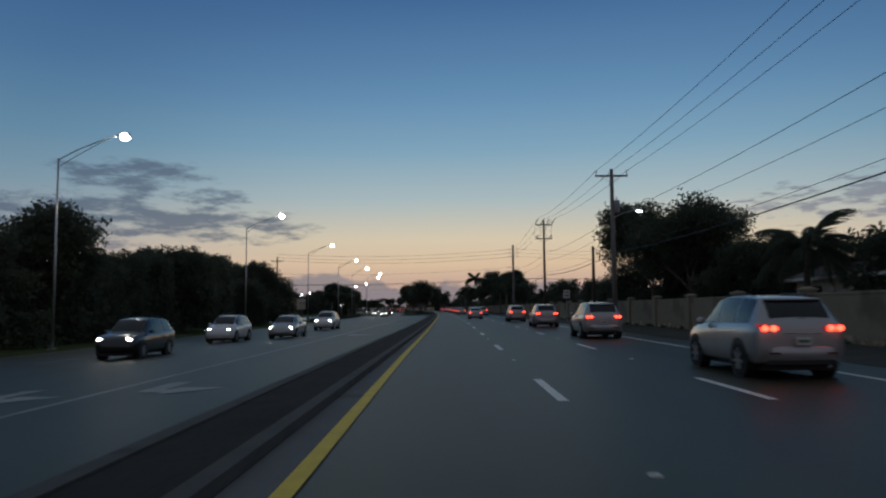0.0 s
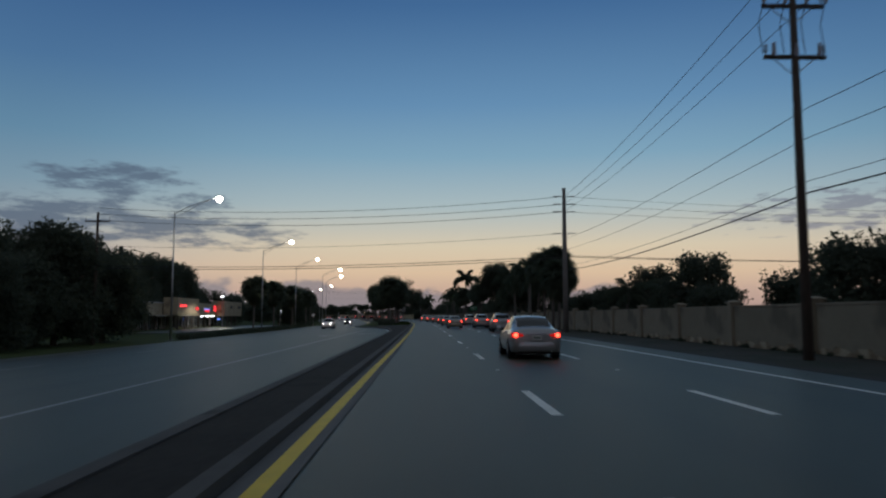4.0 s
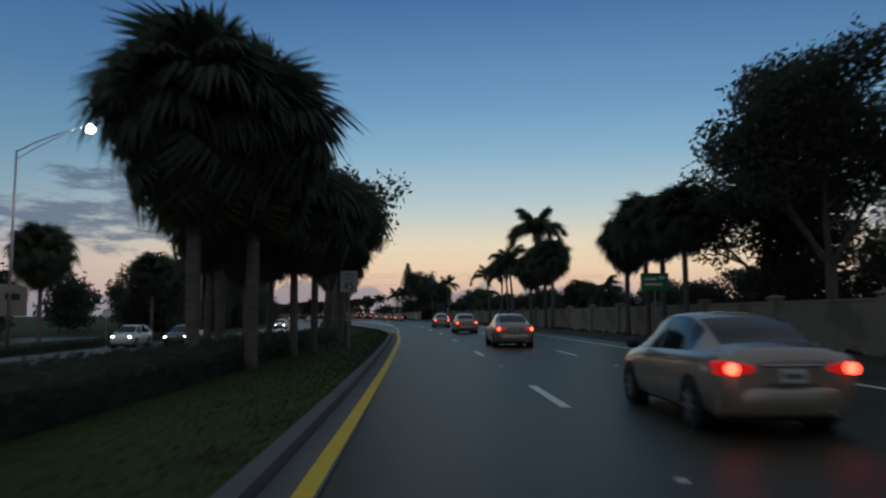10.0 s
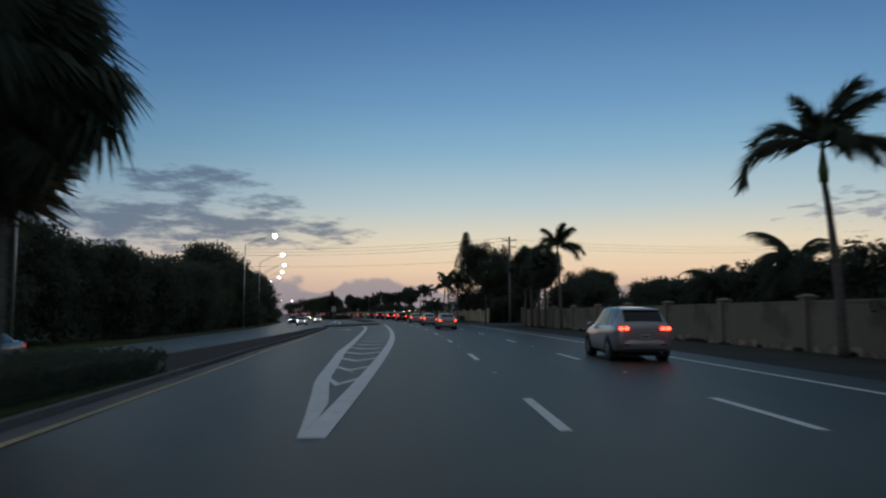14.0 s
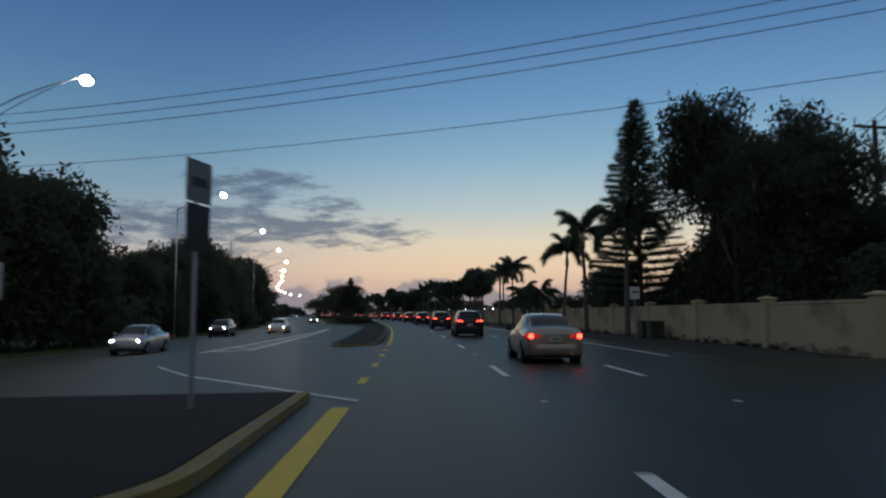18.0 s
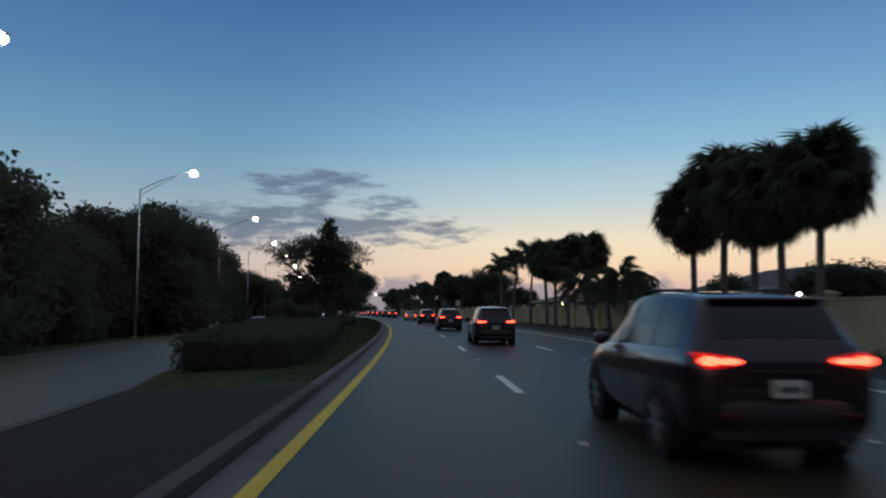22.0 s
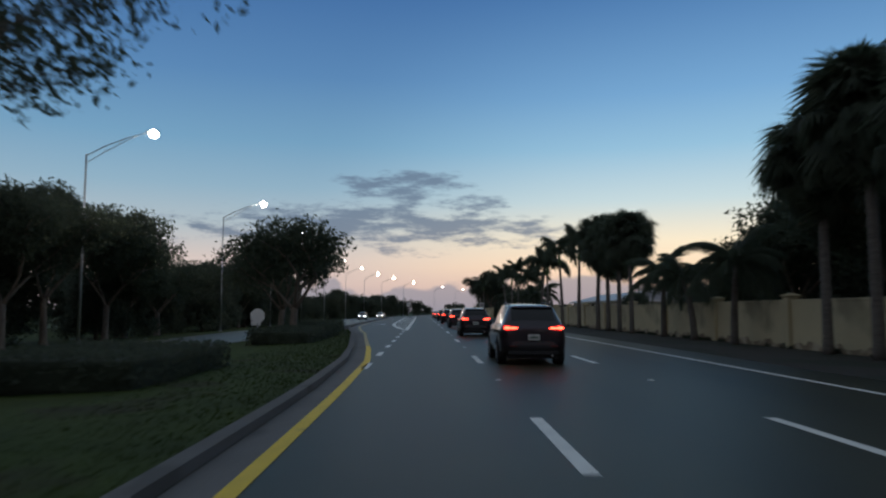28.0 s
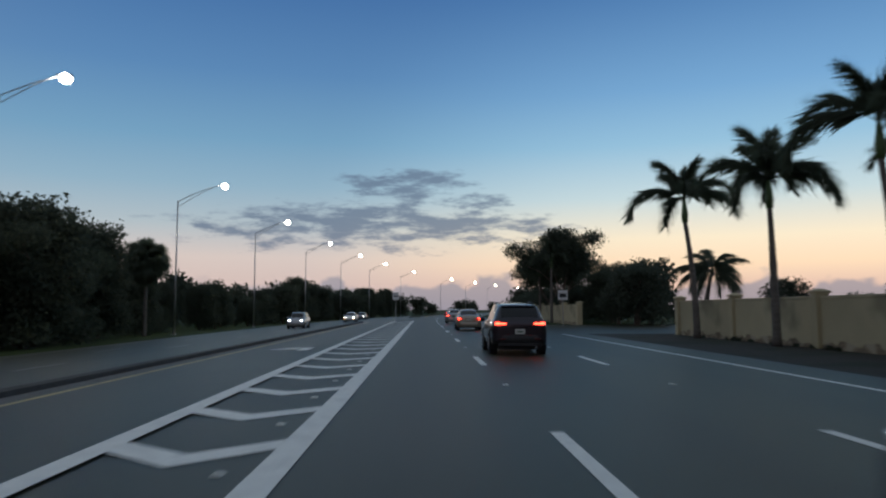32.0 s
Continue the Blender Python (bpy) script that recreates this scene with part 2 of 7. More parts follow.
STEEL = material("galvanised_steel", (0.42, 0.43, 0.44), 0.45, 0.85, vary=0.12, fine=12, coarse=1.5, bump=0.05)
POLE_CONCRETE = material("pole_concrete", (0.2, 0.19, 0.175), 0.9, vary=0.2, fine=20, coarse=0.8, bump=0.3)
POLE_WOOD = material("pole_wood", (0.09, 0.07, 0.055), 0.92, vary=0.3, fine=16, coarse=1.0, bump=0.5, stretch=(1, 1, 0.15))
CABLE = material("black_cable", (0.02, 0.02, 0.022), 0.6, vary=0.1, bump=0.0)
PORCELAIN = material("grey_porcelain", (0.30, 0.30, 0.32), 0.35, vary=0.1, bump=0.0)
LAMP_GLASS = material("lit_lamp_glass", (0.9, 0.9, 0.85), 0.3, vary=0.02, bump=0.0, emit=(1.0, 0.93, 0.78), strength=65.0)
SIGN_WHITE = material("sign_white", (0.7, 0.7, 0.68), 0.45, vary=0.06, bump=0.0)
SIGN_GREEN = material("sign_green", (0.02, 0.22, 0.09), 0.45, vary=0.06, bump=0.0)
SIGN_BACK = material("sign_back", (0.2, 0.2, 0.19), 0.5, 0.3, vary=0.1, bump=0.0)
SIGN_BLACK = material("sign_black", (0.02, 0.02, 0.02), 0.5, vary=0.05, bump=0.0)
MARKER = material("pavement_marker", (0.62, 0.62, 0.55), 0.3, vary=0.08, bump=0.0)
ROOF_DARK = material("shingle_roof", (0.12, 0.10, 0.09), 0.9, vary=0.25, fine=12, coarse=0.8, bump=0.4)
ROOF_PALE = material("pale_metal_roof", (0.5, 0.51, 0.53), 0.5, 0.2, vary=0.08, fine=10, coarse=0.5, bump=0.1)
HOUSE_WALL = material("house_stucco", (0.55, 0.5, 0.42), 0.9, vary=0.1, fine=20, coarse=0.4, bump=0.2)
WINDOW_GLASS = material("window_glass", (0.03, 0.035, 0.04), 0.08, vary=0.05, bump=0.0, coat=0.3)
SHOP_LIGHT = material("shop_soffit_light", (0.9, 0.9, 0.9), 0.4, vary=0.02, bump=0.0, emit=(0.95, 0.98, 1.0), strength=9.0)
NEON_RED = material("red_neon", (0.5, 0.02, 0.03), 0.4, vary=0.02, bump=0.0, emit=(1.0, 0.04, 0.05), strength=2.2)
NEON_BLUE = material("blue_neon", (0.05, 0.1, 0.5), 0.4, vary=0.02, bump=0.0, emit=(0.15, 0.3, 1.0), strength=1.8)
WARM_LAMP = material("warm_lamp_glass", (0.9, 0.8, 0.6), 0.4, vary=0.02, bump=0.0, emit=(1.0, 0.74, 0.36), strength=9.0)
WHITE_LAMP = material("white_lamp_glass", (0.9, 0.9, 0.9), 0.4, vary=0.02, bump=0.0, emit=(0.95, 0.97, 1.0), strength=12.0)
TYRE = material("tyre_rubber", (0.018, 0.018, 0.019), 0.85, vary=0.15, fine=40, coarse=3, bump=0.2)
RIM = material("alloy_rim", (0.5, 0.5, 0.52), 0.32, 0.9, vary=0.06, bump=0.0)
BLACK_TRIM = material("black_trim", (0.02, 0.02, 0.021), 0.55, vary=0.1, bump=0.0)
CAR_GLASS = material("tinted_car_glass", (0.010, 0.011, 0.012), 0.1, vary=0.05, bump=0.0)
TAIL_LIT = material("lit_tail_lamp", (0.5, 0.01, 0.01), 0.25, vary=0.05, bump=0.0, emit=(1.0, 0.06, 0.03), strength=7.0)
TAIL_RED = material("red_lamp_lens", (0.2, 0.006, 0.008), 0.2, vary=0.05, bump=0.0, emit=(1.0, 0.02, 0.015), strength=0.35)
DULL_RED = material("red_reflector", (0.09, 0.006, 0.006), 0.3, vary=0.05, bump=0.0)
HEAD_LIT = material("lit_headlamp", (0.9, 0.9, 0.85), 0.2, vary=0.02, bump=0.0, emit=(1.0, 0.94, 0.78), strength=28.0)
HEAD_COOL = material("cool_lit_headlamp", (0.9, 0.92, 0.95), 0.2, vary=0.02, bump=0.0, emit=(0.86, 0.95, 1.0), strength=28.0)
AMBER = material("lit_amber_lamp", (0.6, 0.25, 0.02), 0.25, vary=0.02, bump=0.0, emit=(1.0, 0.42, 0.05), strength=3.0)
for m, gloss in ((LEAF, 0.2), (LEAF_DARK, 0.2), (FROND, 0.2), (NEEDLE, 0.2), (GRASS, 0.2), (PAVERS, 0.2), (ASPHALT, 0.38)):
    for n in m.node_tree.nodes:
        if n.type == "BSDF_PRINCIPLED":
            n.inputs["Specular IOR Level"].default_value = gloss
            if m is ASPHALT:
                n.inputs["Specular Tint"].default_value = (0.9, 0.93, 0.62, 1.0)
for m, thin in ((LEAF, (0.046, 0.056, 0.038)), (LEAF_DARK, (0.05, 0.058, 0.042)), (FROND, (0.056, 0.07, 0.046)), (NEEDLE, (0.06, 0.08, 0.055))):
    # daylight shining through the leaves
    tree = m.node_tree
    out = next(n for n in tree.nodes if n.type == "OUTPUT_MATERIAL")
    leaf_bsdf = next(n for n in tree.nodes if n.type == "BSDF_PRINCIPLED")
    through_leaf = tree.nodes.new("ShaderNodeBsdfTranslucent")
    through_leaf.inputs[0].default_value = (*thin, 1.0)
    both = tree.nodes.new("ShaderNodeAddShader")
    tree.links.new(leaf_bsdf.outputs[0], both.inputs[0])
    tree.links.new(through_leaf.outputs[0], both.inputs[1])
    tree.links.new(both.outputs[0], out.inputs[0])
PLATE_INK = material("plate_ink", (0.1, 0.16, 0.12), 0.5, vary=0.05, bump=0.0)
PLATE = material("number_plate", (0.6, 0.6, 0.55), 0.5, vary=0.06, bump=0.0)
CHROME = material("chrome", (0.7, 0.7, 0.72), 0.12, 1.0, vary=0.03, bump=0.0)
PAINTS = {k: material(k + "_car_paint", c, r, m, vary=0.04, fine=200, coarse=1, bump=0.0, coat=0.8) for k, c, r, m in (
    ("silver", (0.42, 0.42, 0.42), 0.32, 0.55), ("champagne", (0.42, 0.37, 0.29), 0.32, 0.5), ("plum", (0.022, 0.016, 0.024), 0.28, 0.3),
    ("white", (0.7, 0.7, 0.69), 0.35, 0.0), ("grey", (0.12, 0.125, 0.13), 0.32, 0.4), ("black", (0.015, 0.015, 0.017), 0.3, 0.2), ("red", (0.22, 0.012, 0.012), 0.3, 0.2))}


# ---------------------------------------------------------------- mesh helpers
def mesh_of(name, verts, faces, mat=None, smooth=False):
    me = bpy.data.meshes.new(name)
    me.from_pydata([tuple(v) for v in verts], [], faces)
    if mat:
        me.materials.append(mat)
    if smooth:
        me.shade_smooth()
    me.update()
    return me


def put(name, me, parent=None, m=None, label=""):
    ob = new(name, me)
    if parent is not None:
        ob.parent = parent
    if m is not None:
        ob.matrix_basis = m
    if label:
        ob["label"] = label
    return ob


def part(name, bm, mat, parent, label="", smooth=False, m=None):
    """Link a bmesh as one mesh object under a thing or a part."""
    me = bpy.data.meshes.new(name)
    bmesh.ops.recalc_face_normals(bm, faces=bm.faces)
    bm.to_mesh(me)
    bm.free()
    me.materials.append(mat)
    if smooth:
        me.shade_smooth()
    return put(name, me, parent, m, label)


def thing(name, label, category, m=None, group="", kind=""):
    ob = new(name)
    ob.empty_display_size = 0.2
    if m is not None:
        ob.matrix_basis = m
    return tagged(ob, label, category, group, kind)


def box(bm, lo, hi, bevel=0.0):
    r = bmesh.ops.create_cube(bm, size=1.0)
    lo, hi = Vector(lo), Vector(hi)
    for v in r["verts"]:
        v.co = Vector((lo[i] + (v.co[i] + 0.5) * (hi[i] - lo[i]) for i in range(3)))
    if bevel:
        es = {e for v in r["verts"] for e in v.link_edges}
        bmesh.ops.bevel(bm, geom=list(es), offset=bevel, segments=2, affect="EDGES", profile=0.5)
    return bm


def boxed(lo, hi, bevel=0.0):
    return box(bmesh.new(), lo, hi, bevel)


def tube(bm, pts, radii, n=8, cap=True):
    """A tapered round tube along points."""
    pts = [Vector(p) for p in pts]
    rings = []
    ref = Vector((0.13, 0.97, 0.2)).normalized()
    for i, p in enumerate(pts):
        d = (pts[min(i + 1, len(pts) - 1)] - pts[max(i - 1, 0)]).normalized()
        u = d.cross(ref)
        if u.length < 0.15:
            u = d.cross(Vector((1, 0, 0)))
        u.normalize()
        v = d.cross(u)
        rings.append([bm.verts.new(p + (u * math.cos(a) + v * math.sin(a)) * radii[i]) for a in (2 * math.pi * k / n for k in range(n))])
    for a, b in zip(rings, rings[1:]):
        for k in range(n):
            bm.faces.new((a[k], a[(k + 1) % n], b[(k + 1) % n], b[k]))
    if cap:
        bm.faces.new(rings[0])
        bm.faces.new(rings[-1])
    return bm


def tubed(pts, radii, n=8):
    return tube(bmesh.new(), pts, radii, n)


def edge(stops, s):
    return float(np.interp(s, [a for a, _ in stops], [b for _, b in stops]))


def stations(s0, s1, step):
    n = max(1, int(math.ceil((s1 - s0) / step)))
    return [s0 + (s1 - s0) * i / n for i in range(n + 1)]


def ribbon(s0, s1, left, right, z, thick=0.0, step=3.0, across=1):
    """A strip along the road between two lines, with sides when thick. left, right: numbers or functions of s."""
    fl = left if callable(left) else (lambda s: left)
    fr = right if callable(right) else (lambda s: right)
    verts, faces, cols = [], [], across + 1
    ss = stations(s0, s1, step)
    for s in ss:
        a, b = fl(s), fr(s)
        for k in range(cols):
            verts.append(road(s, a + (b - a) * k / across, z))
    for i in range(len(ss) - 1):
        for k in range(across):
            p = i * cols + k
            faces.append((p, p + 1, p + cols + 1, p + cols))
    if thick:
        base = len(verts)
        rim = [i * cols for i in range(len(ss))], [i * cols + across for i in range(len(ss))]
        low = [v - Vector((0, 0, thick)) for v in verts]
        verts += low
        for line in rim:
            for a, b in zip(line, line[1:]):
                faces.append((a, b, b + base, a + base))
        last = (len(ss) - 1) * cols
        for k in range(across):
            faces.append((k, k + 1, k + 1 + base, k + base))
            faces.append((last + k, last + k + 1, last + k + 1 + base, last + k + base))
    return verts, faces


# ---------------------------------------------------------------- ground, carriageways, medians
def structure(name, verts, faces, mat, label, category, smooth=False):
    return tagged(put(name, mesh_of(name, verts, faces, mat, smooth)), label, category, kind="structure")


lines = [-480, -120, -40, -20, -12, -7, 0, 4.3, 12, 20, 29, 45, 90, 200, 480]
gv = [road(s, l, -0.05) for s in stations(-150, 1390, 10) for l in lines]
gn = len(lines)
gf = [(i * gn + k, i * gn + k + 1, (i + 1) * gn + k + 1, (i + 1) * gn + k) for i in range(len(gv) // gn - 1) for k in range(gn - 1)]
structure("ground", gv, gf, GRASS, "dark level grass verge running along the road", "ground")
far_n = 48
structure("far_ground", [(4600 * math.cos(a), 4600 * math.sin(a) + 500, -1.6) for a in (2 * math.pi * k / far_n for k in range(far_n))], [tuple(range(far_n))], GRASS, "flat dark land reaching the horizon", "ground")

FAR_EDGE = [(-150, 24.0), (190, 24.0), (235, 20.6), (415, 20.3), (434, 22.2), (460, 23.2), (500, 21.6), (527, 20.2), (590, 20.4), (620, 20.4), (1390, 21.6)]
VERGE_EDGE = -7.2
road_ob = structure("road", *ribbon(-150, 1390, lambda s: edge(FAR_EDGE, s), VERGE_EDGE, 0.0, step=4, across=10), ASPHALT, "worn grey asphalt of a divided six-lane road", "road")
lane = road_ob.data.attributes.new("lane", "FLOAT", "POINT")
lane.data.foreach_set("value", [edge(FAR_EDGE, s) + (VERGE_EDGE - edge(FAR_EDGE, s)) * k / 10 for s in stations(-150, 1390, 4) for k in range(11)])
structure("verge", *ribbon(-150, 620, VERGE_EDGE + 0.02, -11.6, -0.012, step=4, across=3), DIRT, "bare dirt and thin grass strip beside the wall", "verge")
# the shops' car park and two side streets on the right
structure("car_park", *ribbon(150, 240, 45.5, 27.6, 0.03, step=4, across=6), ASPHALT, "dark asphalt car park before the shops", "car park")
for a, b in ((304.0, 324.6), (608.5, 631.0)):
    structure("side_street", *ribbon(a, b, VERGE_EDGE + 0.03, -70, 0.004, step=3, across=8), ASPHALT, "asphalt side street joining the road through a gap in the wall", "road")

MED_A_R = [(-150, 3.2), (195, 3.17), (205, 3.7), (213, 4.45), (220, 5.2), (237, 6.75), (255, 8.05), (280, 8.8), (303, 9.1)]
MED_A_L = [(-150, 4.35), (100, 4.4), (110, 4.95), (117, 5.55), (127, 7.4), (140, 10.0), (150, 11.6), (230, 11.4), (260, 11.0), (300, 10.6), (303, 10.0)]
MED_C_R = [(334, 3.34), (336, 3.22), (508, 3.15), (515, 3.36), (521, 3.8), (527, 4.38), (540, 5.6), (545, 6.25), (562, 7.95), (580, 8.55), (655, 8.45)]
MED_C_L = [(334, 5.3), (372, 5.4), (378, 5.6), (388, 6.1), (392, 6.3), (395.2, 7.0), (399, 7.6), (403, 8.2), (416, 10.2), (428, 11.0), (440, 10.9), (450, 10.6), (460, 10.8), (470, 11.1), (485, 10.5), (505, 10.3), (525, 10.6), (535, 10.3), (552, 9.2), (560, 9.2), (567, 8.95), (580, 9.0), (655, 8.9)]
MED_D_R, MED_D_L = [(690, 3.4), (1390, 3.4)], [(690, 5.2), (760, 8.0), (1390, 9.0)]
KERB = 0.11
GUTTER = material("gutter_concrete", (0.15, 0.147, 0.14), 0.9, vary=0.2, fine=30, coarse=0.6, stain=(0.1, 0.098, 0.094), bump=0.3)


def median(s0, s1, right, left, top, label):
    r, l = (lambda s: edge(right, s)), (lambda s: edge(left, s))
    med = thing("median", label, "median", kind="structure")
    put("gutter", mesh_of("gutter", *ribbon(s0, s1, lambda s: r(s) - 0.02, lambda s: r(s) - 0.45, 0.004, step=3), GUTTER), med)
    for a, b, nm, m, km in top:
        for p, q in ((lambda s: r(s) + 0.18, r), (l, lambda s: l(s) - 0.2)):
            put("kerb", mesh_of("kerb", *ribbon(a, b, p, q, KERB, thick=0.2, step=3), km), med)
        put(nm, mesh_of(nm, *ribbon(a, b, lambda s: l(s) - 0.18, lambda s: r(s) + 0.18, KERB - 0.02, step=3, across=3), m), med)
    return med


median(-150, 303, MED_A_R, MED_A_L, [(-150, 141, "paving", PAVERS, KERB_DARK), (141, 244, "turf", GRASS, CONCRETE), (244, 303, "paving", PAVERS, KERB_DARK)], "raised grass median with a concrete kerb and gutter")
median(335.2, 655, MED_C_R, MED_C_L, [(335.2, 392.7, "paving", PAVERS, KERB_DARK), (392.7, 548, "turf", GRASS, CONCRETE), (548, 655, "paving", PAVERS, KERB_DARK)], "raised grass median with a concrete kerb and gutter")
median(690, 1390, MED_D_R, MED_D_L, [(690, 1390, "turf", GRASS, CONCRETE)], "raised grass median further along the road")

# traffic island with a rounded nose between the two openings
island = thing("traffic_island", "low dark-paved traffic island with a worn yellow kerb nose", "traffic island", kind="structure")


def island_line(grow):
    pts = []
    for k in range(25):
        a = math.pi * k / 24
        pts.append((309.8 - (2.6 + grow) * math.sin(a), 6.6 - (3.15 + grow) * math.cos(a)))
    return pts + [(317.0, 10.2 + grow), (315.2, 3.45 - grow)]


def island_solid(outer, z0, z1):
    n = len(outer)
    return [road(s, l, z) for z in (z0, z1) for s, l in outer], [tuple(range(n, 2 * n))] + [(i, (i + 1) % n, n + (i + 1) % n, n + i) for i in range(n)]


put("kerb", mesh_of("kerb", *island_solid(island_line(0.0), -0.05, KERB), OLD_YELLOW), island, label="worn yellow painted kerb")
nose = thing("median_nose", "rounded end of the median with a worn yellow kerb", "median", kind="structure")


def nose_line(grow):
    return [(335.25 - (2.0 + grow) * math.sin(math.pi * k / 16), 4.31 - (0.99 + grow) * math.cos(math.pi * k / 16)) for k in range(17)]


put("kerb", mesh_of("kerb", *island_solid(nose_line(0.0), -0.05, KERB * 0.75), OLD_YELLOW), nose, label="worn yellow painted kerb")
put("top", mesh_of("top", *island_solid(nose_line(-0.25), 0.0, KERB * 0.75 + 0.006), PAVERS), nose)
put("top", mesh_of("top", *island_solid(island_line(-0.2), 0.0, KERB + 0.006), PAVERS), island)


# ---------------------------------------------------------------- road markings
def marking(name, s0, s1, l, wide, mat, label, z=0.006, group="", step=3.0):
    f = l if callable(l) else (lambda s: l)
    ob = put(name, mesh_of(name, *ribbon(s0, s1, lambda s: f(s) + wide / 2, lambda s: f(s) - wide / 2, z, step=step), mat))
    return tagged(ob, label, "road marking", group, "structure")


YELLOW_A = [(-150, 2.7), (-14, 2.71), (0, 2.82), (31, 2.92), (60, 2.94), (83, 2.84), (101, 2.79), (120, 2.86), (138, 2.8), (157, 2.83), (178, 2.79), (190, 2.74), (201, 2.86), (212, 3.83), (219, 4.7), (237, 6.2), (255, 7.5), (280, 8.3), (303, 8.6)]
YELLOW_C = [(334, 2.88), (348, 2.88), (367, 2.81), (386, 2.78), (400, 2.7), (408, 2.68), (450, 2.74), (500, 2.66), (508, 2.72), (515, 2.86), (521, 3.3), (527, 3.86), (540, 4.98), (545, 5.6), (562, 7.2), (580, 7.8), (655, 7.8)]


marking("yellow_line", -150, 203, lambda s: edge(YELLOW_A, s), 0.16, YELLOW_PAINT, "solid yellow line along the median gutter", step=2)
marking("yellow_line", 306.2, 314.2, 2.88, 0.26, YELLOW_PAINT, "short yellow line beside the traffic island")
marking("yellow_line", 203, 301, lambda s: edge(YELLOW_A, s), 0.15, FADED_YELLOW, "faded yellow line swinging out along the narrowing median", step=2)
marking("yellow_line", 333.8, 523, lambda s: edge(YELLOW_C, s), 0.16, YELLOW_PAINT, "solid yellow line along the median gutter", step=2)
marking("yellow_line", 523, 655, lambda s: edge(YELLOW_C, s), 0.15, FADED_YELLOW, "faded yellow line swinging out along the narrowing median", step=2)
marking("yellow_line", 690, 1300, 2.85, 0.16, YELLOW_PAINT, "solid yellow line far along the road")
for a in (317.6, 321.9, 326.2, 329.4):
    marking("yellow_dash", a, a + 1.3, 2.88, 0.16, YELLOW_PAINT, "short yellow dash across the median opening", group="yellow dashes")
marking("edge_line", -150, 303, -5.8, 0.14, WHITE_PAINT, "solid white edge line")
marking("edge_line", 326, 608, -5.8, 0.14, WHITE_PAINT, "solid white edge line")
marking("edge_line", 626, 1000, -5.8, 0.14, WHITE_PAINT, "solid white edge line")
PERIOD, DASH, FIRST = 12.19, 3.05, -9.985
for k in range(-10, 75):
    a = FIRST + PERIOD * k
    for l in (0.0, -2.85):
        marking("lane_dash", a, a + DASH, l, 0.15, WHITE_PAINT, "white lane dash worn at its edges", group="lane dashes")
# far carriageway: turn lane line, lane dashes, outer line
marking("turn_lane_line", -150, 118, 7.75, 0.14, WORN_WHITE, "solid white line beside the far turn lane")
marking("outer_line", -150, 1000, lambda s: edge(FAR_EDGE, s) - 1.2, 0.14, WORN_WHITE, "white outer edge line of the far carriageway")
marking("inner_line", 150, 303, lambda s: edge(MED_A_L, s) + 0.4, 0.14, YELLOW_PAINT, "yellow line of the far carriageway along the median")
marking("inner_line", 412, 650, lambda s: edge(MED_C_L, s) + 0.4, 0.14, YELLOW_PAINT, "yellow line of the far carriageway along the median")
marking("taper_line", 100, 150, lambda s: edge(MED_A_L, s) + 0.12, 0.16, WORN_WHITE, "pale line curving along the median where the turn lane ends", step=1.5)
for k in range(-4, 60):
    a = FIRST + 4 + PERIOD * k
    for q in (1, 2):
        l = edge(FAR_EDGE, a) - 1.2 - 3.15 * q
        if not 300 < a < 334:
            marking("lane_dash", a, a + DASH, l, 0.13, WORN_WHITE, "white lane dash of the far carriageway", group="far lane dashes")
# lane dashes leading into the turn lanes
for base, n, gap in ((201.8, 7, 4.5), (512.4, 7, 4.74)):
    for k in range(n):
        marking("guide_dash", base + gap * k, base + gap * k + 1.8, 2.73, 0.16, WHITE_PAINT, "short white dash leading to the turn lane", group="guide dashes")


def gore(s0, s1, right, left, first, gap, n, label, back=1.3, curl=None):
    """A painted divider: two solid lines and V-shaped bars between them."""
    g = thing("painted_divider", label, "road marking", kind="structure")
    put("solid_line", mesh_of("solid_line", *ribbon(s0, s1, lambda s: right(s) + 0.14, lambda s: right(s) - 0.14, 0.008, step=1.5), WHITE_PAINT), g)
    inner = lambda s: max(left(s) - 0.14, right(s) + 0.143)
    put("solid_line", mesh_of("solid_line", *ribbon(s0, s1, lambda s: max(left(s) + 0.14, inner(s) + 0.01), inner, 0.008, step=1.5), WHITE_PAINT), g)
    for k in range(n):
        s = first + gap * k
        a, b = right(s) + 0.1, left(s) - 0.1
        if b - a < 0.25:
            continue
        mid = (a + b) / 2
        v = [road(q, l, 0.007) for q, l in ((s, a), (s + 0.5, a), (s - back + 0.55, mid), (s - back, mid), (s + 0.4, b), (s - 0.1, b))]
        put("chevron", mesh_of("chevron", v, [(0, 1, 2, 3), (3, 2, 4, 5)], WHITE_PAINT), g)
    return g


G1 = [(233.4, 2.7), (240, 3.5), (250, 4.15), (262, 4.5), (272, 4.72), (290, 4.95), (300, 5.15), (304, 5.5), (306.5, 6.1), (308.5, 7.2), (309.6, 9.2)]
gore(233.4, 309.4, lambda s: edge([(230, 2.7), (262, 2.72), (300, 2.98), (306, 3.0), (309.6, 7.6)], s), lambda s: edge(G1, s), 236.8, 3.3, 21, "white painted divider with chevron bars beside the left-turn lane")
G2 = [(544.6, 2.6), (550, 3.25), (560, 4.0), (570, 4.35), (600, 4.5), (650, 4.6)]
gore(544.6, 652, lambda s: 2.6, lambda s: edge(G2, s), 550.2, 2.47, 41, "white painted divider with curved cross bars beside the left-turn lane", back=0.8)
G3 = [(334.5, 10.5), (345, 10.0), (360, 9.3), (375, 8.8)]
